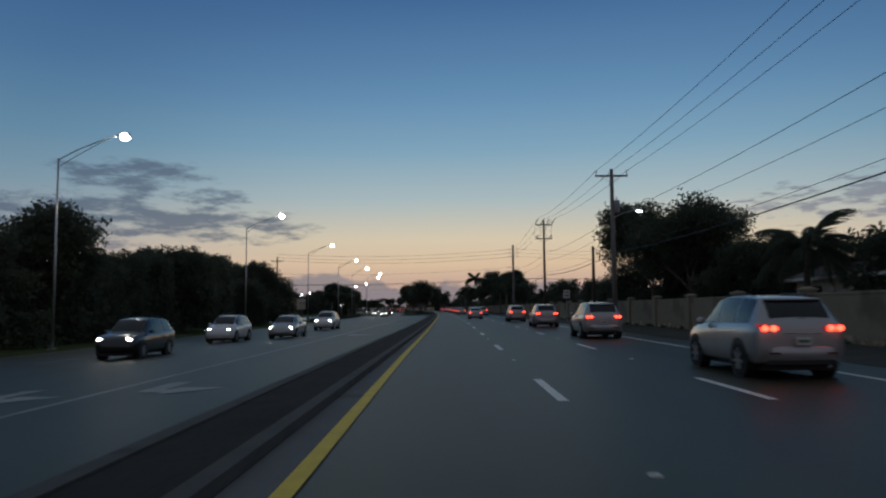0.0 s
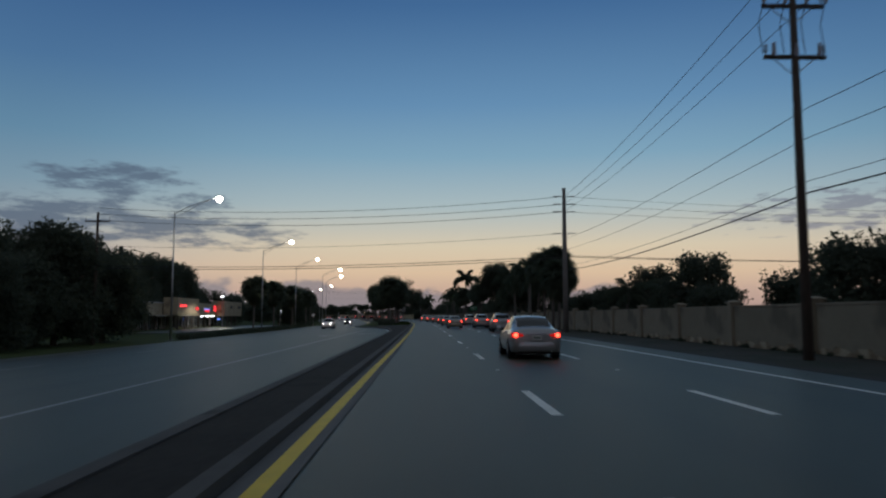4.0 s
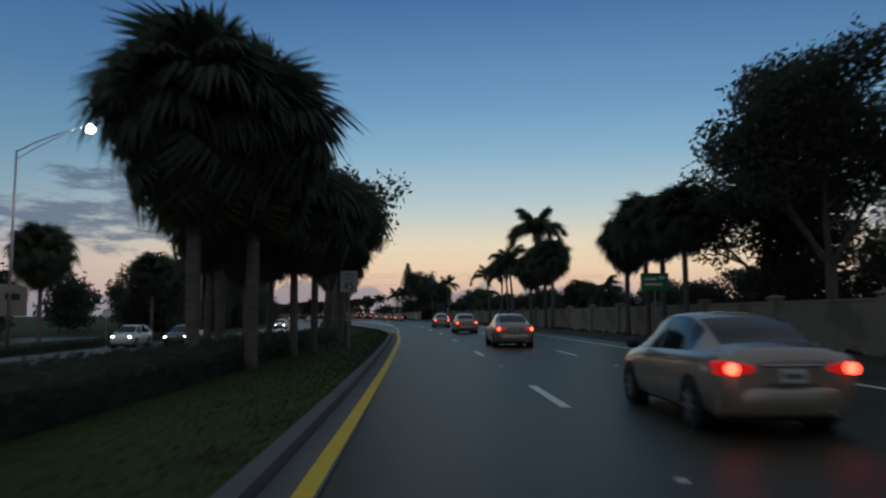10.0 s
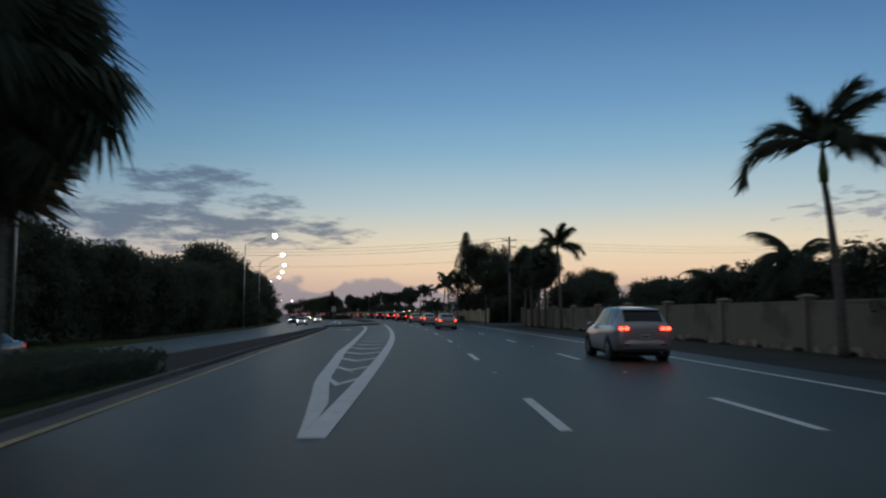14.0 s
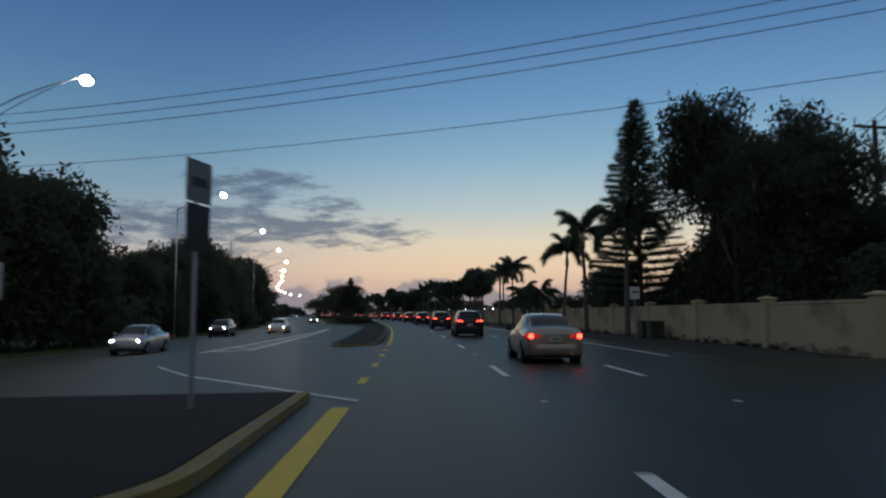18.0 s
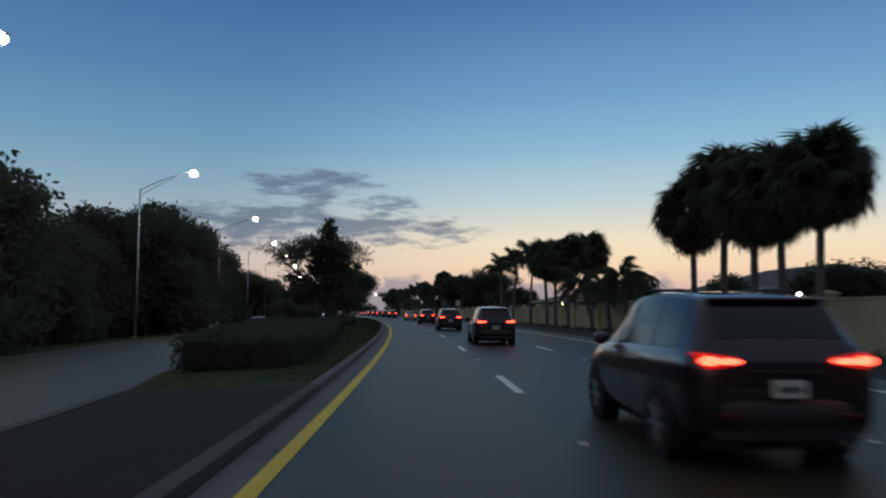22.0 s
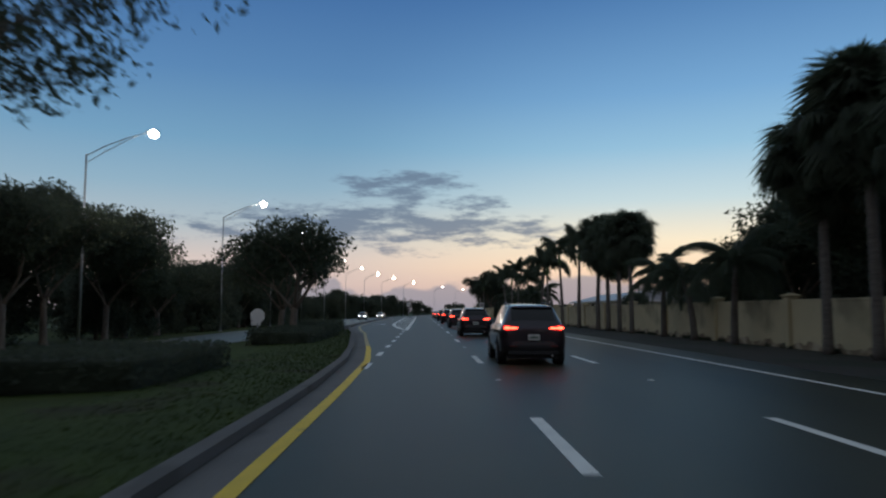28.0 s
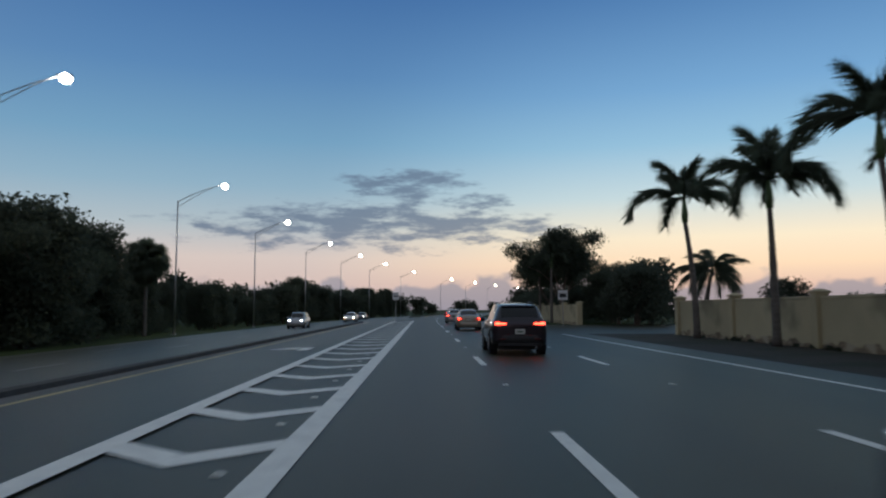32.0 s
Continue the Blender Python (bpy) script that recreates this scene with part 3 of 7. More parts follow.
gore(334.5, 375, lambda s: 8.55, lambda s: edge(G3, s), 335.5, 3.2, 12, "worn painted divider with chevron bars on the far carriageway")
LIP = [(314.9, 2.7), (316.0, 3.65), (321.1, 7.12), (325.6, 9.3)]
lip_v = [road(s + k, l, 0.012) for s, l in LIP for k in (-0.09, 0.09)]
tagged(put("island_line", mesh_of("island_line", lip_v, [(2 * i, 2 * i + 1, 2 * i + 3, 2 * i + 2) for i in range(3)], WHITE_PAINT)), "thin white line slanting across the median opening", "road marking", kind="structure")


def turn_arrow(s, l, flip=1, along=1, mat=WHITE_PAINT):
    """A left-turn arrow painted flat on the lane."""
    pts = [(-0.11, -1.3), (0.11, -1.3), (0.11, 0.25), (-0.2, 0.62), (-0.2, 0.95), (-0.75, 0.35), (-0.2, -0.15), (-0.2, 0.18), (-0.11, 0.1)]
    v = [road(s + along * y, l - flip * 1.9 * x, 0.008) for x, y in pts]
    f = [(0, 1, 2, 8), (8, 2, 3, 7), (4, 5, 6), (4, 6, 7, 3)]
    return tagged(put("turn_arrow", mesh_of("turn_arrow", v, f, mat)), "white left-turn arrow painted on the lane", "road marking", "turn arrows", "structure")


for s, l in ((-7.0, 6.8), (19.0, 6.85), (46.9, 7.05), (98.2, 6.7), (341.6, 7.5), (375.0, 7.5)):
    turn_arrow(s, l, -1, -1, WORN_WHITE)
for s, l in ((289.6, 6.4), (595.9, 5.4), (570.6, 5.5)):
    turn_arrow(s, l)
for s, l in ((-7.0, 9.7), (20.2, 10.1), (46.6, 10.3), (98.2, 9.7)):
    turn_arrow(s, l, -1, -1, WORN_WHITE)

# raised reflective pavement markers
marker_bm = bmesh.new()
box(marker_bm, (-0.05, -0.05, 0), (0.05, 0.05, 0.018))
for v in marker_bm.verts:
    if v.co.z > 0.01:
        v.co.x *= 0.7
        v.co.y *= 0.5
marker_me = bpy.data.meshes.new("pavement_marker")
marker_bm.to_mesh(marker_me)
marker_bm.free()
marker_me.materials.append(MARKER)
spots = [(FIRST + PERIOD * k - 4.4, l) for k in range(-1, 54) for l in (0.0, -2.85)]
spots += [(236.8 + 3.3 * k + 1.7, 3.1) for k in range(1, 20)] + [(550.2 + 2.47 * k + 1.4, 2.98) for k in range(1, 36)]
for s, l in spots:
    tagged(put("pavement_marker", marker_me, m=stand(s, l, 0.004)), "small raised reflective pavement marker", "road marker", "pavement markers")


# ---------------------------------------------------------------- boundary wall
WALL_L, WALL_H, BAY = -11.75, 1.72, 6.57


def one_mesh(name, mat, *boxes, bevel=0.0):
    bm = bmesh.new()
    for lo, hi in boxes:
        box(bm, lo, hi, bevel)
    me = bpy.data.meshes.new(name)
    bm.to_mesh(me)
    bm.free()
    me.materials.append(mat)
    return me


def wall_kit(mat):
    """Panel, coping, pilaster and cap of one wall's stucco."""
    bm = bmesh.new()
    box(bm, (-0.28, -0.26, WALL_H + 0.1), (0.28, 0.26, WALL_H + 0.17), 0.015)
    bmesh.ops.create_cone(bm, cap_ends=True, segments=4, radius1=0.34, radius2=0.1, depth=0.07, matrix=Matrix.Translation((0, 0, WALL_H + 0.205)) @ Matrix.Rotation(radians(45), 4, "Z"))
    cap = bpy.data.meshes.new("cap")
    bm.to_mesh(cap)
    bm.free()
    cap.materials.append(mat)
    panel = one_mesh("panel", mat, ((-0.09, 0.2, -0.1), (0.09, BAY - 0.2, WALL_H - 0.1)))
    coping = one_mesh("coping", mat, ((-0.115, 0.2, WALL_H - 0.1), (0.115, BAY - 0.2, WALL_H)), bevel=0.015)
    return panel, coping, one_mesh("pilaster", mat, ((-0.22, -0.2, -0.1), (0.22, 0.2, WALL_H + 0.1)), bevel=0.012), cap


foot_bm = bmesh.new()
rng = random.Random(4)
tops = [0.1 + 0.22 * rng.random() ** 1.5 for _ in range(30)]
foot_v = []
for i in range(30):
    y = 0.2 + (BAY - 0.4) * i / 29
    foot_v.append((foot_bm.verts.new((0, y, -0.02)), foot_bm.verts.new((0, y, tops[i]))))
for a, b in zip(foot_v, foot_v[1:]):
    foot_bm.faces.new((a[0], a[1], b[1], b[0]))
foot_me = bpy.data.meshes.new("stain")
foot_bm.to_mesh(foot_me)
foot_bm.free()
foot_me.materials.append(STUCCO_DIRT)


def wall_run(name, s0, s1, mat, label):
    panel_me, coping_me, pilaster_me, cap_me = wall_kit(mat)
    wall = thing(name, label, "wall", kind="structure")
    n = round((s1 - s0) / BAY)
    for i in range(n + 1):
        s = s0 + BAY * i
        m = stand(s, WALL_L)
        pil = put("pilaster", pilaster_me, wall, m)
        put("cap", cap_me, pil)
        if i < n:
            a, b = road(s, WALL_L), road(s + BAY, WALL_L)
            d = b - a
            q = Matrix.LocRotScale(a, Euler((0, 0, math.atan2(-d.x, d.y))), Vector((WIDE, d.length / BAY, WIDE)))
            pan = put("panel", panel_me, wall, q)
            put("coping", coping_me, pan)
            put("stain", foot_me, pan, Matrix.Translation((-0.0935, 0, 0)), "brown damp stains at the wall's foot")
    return wall


wall_run("wall_south", 230.5 - BAY * 37, 230.5 + BAY * 11, WALL_DARK, "darker beige stucco boundary wall with capped pilasters, stained at its foot")
wall_run("wall_middle", 331.5 - BAY, 331.5 + BAY * 42, WALL_CREAM, "cream stucco boundary wall with capped pilasters, stained at its foot")
wall_run("wall_north", 631.5, 631.5 + BAY * 9, WALL_CREAM, "cream stucco boundary wall with capped pilasters beyond the side street")


# ---------------------------------------------------------------- plants
def tri_mesh(name, verts, faces, mat):
    """A mesh from arrays of vertices and equal-sided faces."""
    verts, faces = np.asarray(verts, np.float32), np.asarray(faces, np.int32)
    me = bpy.data.meshes.new(name)
    n, k = faces.shape
    me.vertices.add(len(verts))
    me.vertices.foreach_set("co", verts.ravel())
    me.loops.add(n * k)
    me.loops.foreach_set("vertex_index", faces.ravel())
    me.polygons.add(n)
    me.polygons.foreach_set("loop_start", np.arange(0, n * k, k, dtype=np.int32))
    me.update(calc_edges=True)
    me.validate()
    me.materials.append(mat)
    return me


def leaf_cloud(name, blobs, count, size, seed, mat, hollow=0.45, flat=0.0):
    """Many small leaves spread in the outer part of ellipsoids (x, y, z, rx, ry, rz)."""
    rng = np.random.default_rng(seed)
    blobs = np.asarray(blobs, float)
    weight = (blobs[:, 3] * blobs[:, 4] * blobs[:, 5]) ** (2 / 3)
    pick = rng.choice(len(blobs), count, p=weight / weight.sum())
    d = rng.normal(size=(count, 3))
    d /= np.linalg.norm(d, axis=1)[:, None]
    rad = hollow + (1.12 - hollow) * rng.random(count) ** 0.6
    wob = 1 + 0.22 * np.sin(d[:, 0] * 5 + pick) * np.cos(d[:, 1] * 6 - pick) + 0.12 * np.sin(d[:, 2] * 11 + pick * 2)
    c = blobs[pick, :3] + d * blobs[pick, 3:] * (rad * wob)[:, None]
    u = rng.normal(size=(count, 3))
    u[:, 2] *= 1 - flat
    u /= np.linalg.norm(u, axis=1)[:, None]
    v = np.cross(u, rng.normal(size=(count, 3)))
    v /= np.linalg.norm(v, axis=1)[:, None]
    s = size * (0.6 + 0.8 * rng.random(count))[:, None]
    a, b = u * s, v * s * 0.42
    verts = np.stack([c - a, c - b, c + a, c + b], 1).reshape(-1, 3)
    return tri_mesh(name, verts, np.arange(count * 4).reshape(-1, 4), mat)


class Stock:
    """One built thing, set down again and again."""

    def __init__(self, build):
        self.build, self.first = build, None

    def place(self, m, label=""):
        if self.first is None:
            self.first = ob = self.build()
            ob.matrix_basis = m
            self.inv = Matrix.Diagonal((1 / ob.scale[0], 1 / ob.scale[1], 1 / ob.scale[2], 1))
        else:
            ob = copy_thing(self.first, m @ self.inv)
        if label:
            ob["label"] = label
        return ob


def frond_mesh(name, length, bend, late, leaflet, count, seed, plume):
    """A feather leaf along x whose stalk bends over by so many degrees; leaflets all round (plume 1) or in two hanging rows (plume 0)."""
    rng = random.Random(seed)
    steps, p, line = 14, Vector((0, 0, 0)), [Vector((0, 0, 0))]
    for i in range(steps):
        a = -radians(bend) * ((i + 0.5) / steps) ** late
        p = p + Vector((math.cos(a), 0, math.sin(a))) * length / steps
        line.append(p)

    def stalk(t):
        k = min(steps - 1, int(t * steps))
        return line[k].lerp(line[k + 1], t * steps - k), (line[k + 1] - line[k]).normalized()

    verts, faces = [], []
    for i in range(9):
        p, w = stalk(i / 8)[0], 0.04 * (1 - 0.8 * i / 8)
        verts += [p + Vector((0, -w, 0)), p + Vector((0, w, 0)), p + Vector((0, 0, w * 1.2))]
        if i:
            b, a = 3 * i, 3 * i - 3
            faces += [(a, a + 1, b + 1), (a, b + 1, b), (a + 1, a + 2, b + 2), (a + 1, b + 2, b + 1), (a + 2, a, b), (a + 2, b, b + 2)]
    for i in range(count):
        t = 0.14 + 0.855 * (i + 0.5) / count
        c, d = stalk(t)
        up = Vector((0, 1, 0)).cross(d) * -1
        ll = leaflet * (0.5 + 0.6 * math.sin(math.pi * min(1, t * 0.85 + 0.1))) * rng.uniform(0.8, 1.15)
        sgn = 1 if i % 2 else -1
        roll = rng.uniform(-0.6, 1.0) * plume * 1.4 - (1 - plume) * rng.uniform(0.3, 0.9)
        out = (Vector((0, sgn * math.cos(roll), 0)) + up * math.sin(roll) + d * (0.5 + 0.5 * t)).normalized()
        tip = c + out * ll + Vector((0, 0, -ll * (0.42 + 0.3 * (1 - plume)) * rng.uniform(0.7, 1.5)))
        wide = d * 0.085
        mid = c.lerp(tip, 0.45) + Vector((0, 0, 0.05))
        k = len(verts)
        verts += [c - wide * 0.5, c + wide * 0.5, mid + wide * 0.45, tip]
        faces += [(k, k + 1, k + 2), (k, k + 2, k + 3)]
    return tri_mesh(name, [tuple(v) for v in verts], faces, FROND)


FRONDS = [frond_mesh("frond", 3.1, 118, 1.3, 0.74, 340, 1, 0.7), frond_mesh("frond", 3.3, 136, 1.25, 0.76, 360, 2, 0.6), frond_mesh("frond", 2.7, 75, 1.5, 0.6, 280, 3, 0.9)]
COCO_FRONDS = [frond_mesh("frond", 2.9, 85, 1.2, 0.66, 120, 11, 0.25), frond_mesh("frond", 2.8, 110, 1.2, 0.64, 116, 12, 0.15)]


def ringed_trunk(h, r0, r1, bulge, lean, seed):
    rng = random.Random(seed)
    bm = bmesh.new()
    pts, rad = [], []
    n = int(h / 0.25)
    for i in range(n + 1):
        t = i / n
        pts.append((lean[0] * t * t, lean[1] * t * t, h * t))
        rad.append((r0 + (r1 - r0) * t) * (1 + bulge * math.sin(math.pi * min(1, t * 1.25)) + 0.25 * math.exp(-t * 18)) * (1 + (0.04 if i % 2 else -0.02)) * rng.uniform(0.98, 1.02))
    return tube(bm, pts, rad, 10)


def royal_palm(h, fronds=15, seed=0, coco=False, spread=1.0, name="royal_palm", label="royal palm with a pale ringed trunk and arching feather fronds", thick=1.0):
    def build():
        rng = random.Random(seed)
        ob = thing(name, label, "palm tree", group="palms along the wall")
        lean = (rng.uniform(-0.3, 0.3), rng.uniform(-0.3, 0.3)) if not coco else (rng.uniform(-0.7, 0.7), rng.uniform(-0.5, 0.5))
        part("trunk", ringed_trunk(h, 0.14 * thick, 0.09 * thick, 0.12, lean, seed), PALM_BARK, ob, smooth=True)
        top = Vector((lean[0], lean[1], h))
        shaft = 0.0 if coco else 0.95
        if shaft:
            part("crownshaft", tubed([top - Vector((0, 0, 0.05)), top + Vector((0, 0, 0.3)), top + Vector((0, 0, shaft))], [0.125 * thick, 0.15 * thick, 0.06 * thick], 9), SHAFT, ob, smooth=True)
        top += Vector((0, 0, shaft))
        for i in range(fronds):
            ring = i / fronds
            up = 88 - 58 * ring ** 0.85 + rng.uniform(-9, 9)
            if coco:
                up = 78 - 92 * ring + rng.uniform(-8, 8)
            me = (COCO_FRONDS if coco else FRONDS)[(2 if up > 68 else i % 2) if not coco else i % 2]
            m = Matrix.LocRotScale(top, Euler((rng.uniform(-0.25, 0.25), -radians(up), 2.399963 * i + rng.uniform(-0.2, 0.2)), "XYZ"), Vector((spread * rng.uniform(0.88, 1.08),) * 3))
            put("frond", me, ob, m)
        if not coco:
            part("spear", tubed([top, top + Vector((0.02, 0, 0.7)), top + Vector((0.05, 0, 1.5))], [0.04, 0.03, 0.006], 5), FROND, ob)
        return ob

    return build


def fan_mesh(seed, mat):
    rng = random.Random(seed)
    verts, faces = [], []
    stem = 0.8
    for i in range(3):
        x, w = stem * i / 2, 0.022
        verts += [(x, -w, -0.05 * i * i), (x, w, -0.05 * i * i)]
        if i:
            k = 2 * i - 2
            faces += [(k, k + 1, k + 3), (k, k + 3, k + 2)]
    base = Vector((stem, 0, -0.2))
    n = 40
    for i in range(n):
        a = radians(-140 + 280 * i / (n - 1)) + rng.uniform(-0.05, 0.05)
        ln = 0.62 * (0.78 + 0.22 * math.cos(a)) * rng.uniform(0.82, 1.12)
        d = Vector((math.cos(a), math.sin(a), -0.12 - 0.1 * abs(math.sin(a))))
        side_v = Vector((-math.sin(a), math.cos(a), 0.0)) * 0.036
        mid, tip = base + d * ln * 0.6, base + d * ln + Vector((-0.12 * ln, 0, -0.6 * ln * rng.uniform(0.6, 1.5)))
        k = len(verts)
        verts += [base, mid - side_v, mid + side_v, tip]
        faces += [(k, k + 1, k + 2), (k + 1, k + 3, k + 2)]
    return tri_mesh("fan_leaf", [tuple(v) for v in verts], faces, mat)


FANS = [fan_mesh(s, FROND) for s in (21, 22)] + [fan_mesh(23, DRY_FROND)]


def fan_core(seed, count, size):
    """The crowded inner leaves of a fan palm's head, joined."""
    rng = random.Random(seed)
    verts, faces = [], []
    src = FANS[0]
    co = [v.co.copy() for v in src.vertices]
    pol = [tuple(p.vertices) for p in src.polygons]
    for i in range(count):
        t = i / (count - 1)
        m = Euler((rng.uniform(-0.7, 0.7), -radians(86 - 160 * t + rng.uniform(-12, 12)), 2.399963 * i + rng.uniform(-0.3, 0.3))).to_matrix() * (size * rng.uniform(0.6, 1.0))
        k = len(verts)
        verts += [tuple(m @ c) for c in co]
        faces += [tuple(k + q for q in p) for p in pol]
    return tri_mesh("inner_leaves", verts, faces, FROND)


def sabal_palm(h, leaves=32, seed=0, size=1.42, boots=True):
    def build():
        rng = random.Random(seed)
        ob = thing("sabal_palm", "sabal palm with rough trunk and round head of fan leaves", "palm tree", group="sabal palms")
        lean = (rng.uniform(-0.25, 0.25), rng.uniform(-0.25, 0.25))
        part("trunk", ringed_trunk(h, 0.135, 0.12, 0.05, lean, seed), PALM_BARK, ob, smooth=True)
        if boots:
            bm = bmesh.new()
            for i in range(26):
                a, z = 2.4 * i, h - 1.5 + 1.4 * i / 26
                c = Vector((lean[0] + 0.15 * math.cos(a), lean[1] + 0.15 * math.sin(a), z))
                tube(bm, [c, c + Vector((0.12 * math.cos(a), 0.12 * math.sin(a), 0.26))], [0.05, 0.02], 4)
            part("leaf_boot", bm, BARK, ob)
        top = Vector((lean[0], lean[1], h))
        for i in range(leaves):
            t = i / (leaves - 1)
            up = 80 - 158 * t ** 0.8 + rng.uniform(-12, 12)
            dry = t > 0.93
            m = Matrix.LocRotScale(top + Vector((0, 0, 0.25 * (1 - t))), Euler((rng.uniform(-0.5, 0.5), -radians(up), 2.399963 * i + rng.uniform(-0.25, 0.25))), Vector((size * (0.86 + 0.14 * min(1, 3 * t)) * rng.uniform(0.85, 1.05),) * 3))
            put("fan_leaf", FANS[2 if dry else i % 2], ob, m)
        put("inner_leaves", fan_core(seed, 140, size), ob, Matrix.Translation(top))
        return ob

    return build


def grow(bm, start, direction, length, radius, level, rng, tips, gnarl=0.35, fork=3):
    """Limbs that fork, ending in tips."""
    pts, p, d = [start], start.copy(), direction.copy()
    for i in range(3):
        d = (d + Vector((rng.uniform(-1, 1), rng.uniform(-1, 1), rng.uniform(-0.4, 0.7))) * gnarl * 0.5).normalized()
        p = p + d * length / 3
        pts.append(p)
    tube(bm, pts, [radius, radius * 0.85, radius * 0.72, radius * 0.58], 6 if level < 2 else 4, cap=False)
    if level == 0:
        tips.append(p)
        return
    if level == 1:
        tips.append(pts[2])
    for i in range(fork):
        a = rng.uniform(0, 2 * math.pi)
        side_d = Vector((math.cos(a), math.sin(a), rng.uniform(0.0, 0.5)))
        nd = (d * 0.75 + side_d * rng.uniform(0.6, 1.0)).normalized()
        grow(bm, p if i else pts[2], nd, length * rng.uniform(0.62, 0.82), radius * 0.55, level - 1, rng, tips, gnarl, fork)


def broad_tree(h, spread, trunk_h, leaves, leaf, seed, levels=3, sparse=False, dark=False, tall=1.0, r=0.2, fork=3, name="tree", label="broadleaf tree with a dark spreading crown", group="roadside trees"):
    def build():
        rng = random.Random(seed)
        ob = thing(name, label, "tree", group=group)
        bm, tips = bmesh.new(), []
        base = Vector((0, 0, -0.1))
        fork_at = Vector((rng.uniform(-0.15, 0.15), rng.uniform(-0.15, 0.15), trunk_h))
        tube(bm, [base, base.lerp(fork_at, 0.12), base.lerp(fork_at, 0.5), fork_at], [r * 1.7, r * 1.15, r, r * 0.9], 9)
        n = 4 if not sparse else 5
        for i in range(n):
            a = 2 * math.pi * i / n + rng.uniform(-0.4, 0.4)
            d = Vector((math.cos(a) * spread / h * 1.7, math.sin(a) * spread / h * 1.7, 1.0 * tall)).normalized()
            grow(bm, fork_at - Vector((0, 0, 0.15)), d, (h - trunk_h) * 0.42, r * 0.6, levels - 1, rng, tips, fork=fork)
        # bring the tips inside the crown's outline
        part("trunk", bm, BARK, ob, smooth=True)
        blobs = []
        for t in tips:
            k = (0.16 if not sparse else 0.10) * spread * rng.uniform(0.8, 1.35)
            blobs.append((t.x, t.y, min(t.z, h - k), k * 1.35, k * 1.35, k))
        if not sparse:
            for i in range(14):
                a, q = rng.uniform(0, 6.28), spread * 0.72 * math.sqrt(rng.random())
                z = trunk_h + (h - trunk_h) * (0.25 + 0.62 * (1 - (q / spread) ** 2) * rng.random() ** 0.5)
                k = spread * rng.uniform(0.22, 0.36)
                blobs.append((q * math.cos(a), q * math.sin(a), min(z, h - k * 0.8), k, k, k * 0.75))
        put("crown", leaf_cloud("crown", blobs, leaves, leaf, seed, LEAF_DARK if dark else LEAF, 0.3 if not sparse else 0.1), ob)
        return ob

    return build


def wood_tree(h, spread, leaves, leaf, seed, label="dense dark broadleaf tree leafy almost to the ground", low=0.5, cone=False, hollow=0.15):
    def build():
        rng = random.Random(seed)
        ob = thing("tree", label, "tree", group="roadside woods")
        bm = bmesh.new()
        tube(bm, [(0, 0, -0.2), (0.1, 0, h * 0.3), (0, 0.15, h * 0.7)], [0.28, 0.2, 0.1], 7)
        for i in range(6):
            a, z, reach = 1.05 * i, h * (0.25 + 0.07 * i), spread * (1.0 if not cone else 0.75 - 0.08 * i)
            tube(bm, [(0, 0, z), (math.cos(a) * reach * 0.35, math.sin(a) * reach * 0.35, z + h * 0.12), (math.cos(a) * reach * 0.65, math.sin(a) * reach * 0.65, z + h * 0.16)], [0.1, 0.07, 0.03], 5)
        part("trunk", bm, BARK, ob, smooth=True)
        blobs = []
        for i in range(30):
            t = i / 29
            z = low + (h - low) * (0.08 + 0.80 * t)
            wide = spread * (math.sqrt(max(0.06, 1 - (max(0, t - 0.25) / 0.85) ** 2)) if not cone else max(0.04, 1.0 - t ** 0.75) * rng.uniform(0.7, 1.3))
            a, q = 2.4 * i, wide * rng.uniform(0.3, 0.75)
            k = spread * rng.uniform(0.22, 0.4) * (1.0 if not cone else 0.95 - 0.65 * t)
            blobs.append((q * math.cos(a), q * math.sin(a), min(z, h - k * 0.75), k, k, k * 0.8))
        put("crown", leaf_cloud("crown", blobs, leaves, leaf, seed, LEAF_DARK, hollow), ob)
        return ob

    return build


def norfolk_pine(h, spread, seed):
    def build():
        rng = np.random.default_rng(seed)
        ob = thing("norfolk_pine", "tall dark pine with level tiers of branches", "tree", group="roadside trees")
        bm = bmesh.new()
        tube(bm, [(0, 0, -0.1), (0.05, 0, h * 0.5), (0, 0, h)], [0.26, 0.15, 0.02], 8)
        verts, count = [], 0
        z = h * 0.16
        while z < h - 0.2:
            t = z / h
            ln = spread * (1 - t) ** 0.8 + 0.12
            n = 6 if t < 0.9 else 4
            off = rng.uniform(0, 6)
            for i in range(n):
                a = off + 2 * math.pi * i / n + rng.uniform(-0.15, 0.15)
                d = np.array([math.cos(a), math.sin(a), 0.08])
                tip = np.array([0, 0, z]) + d * ln * rng.uniform(0.85, 1.1)
                tube(bm, [(0, 0, z), tuple(tip)], [0.045 * (1 - t) + 0.012, 0.008], 4, cap=False)
                m = int(200 * ln) + 12
                for q in rng.random(m):
                    c = np.array([0, 0, z]) + (tip - np.array([0, 0, z])) * (0.2 + 0.8 * q)
                    u = d * 0.16 + rng.normal(size=3) * 0.12
                    v = np.array([-d[1], d[0], 0.5]) * 0.07 * rng.choice([-1, 1]) * 2
                    verts += [c, c + u * 0.6 + v * 0.5, c + u * 1.5 + v, c + v * 0.4]
                    count += 1
            z += 0.28 + 0.3 * (1 - t)
        part("trunk", bm, BARK, ob, smooth=True)
        put("needles", tri_mesh("needles", np.array(verts), np.arange(count * 4).reshape(-1, 4), NEEDLE), ob)
        return ob

    return build


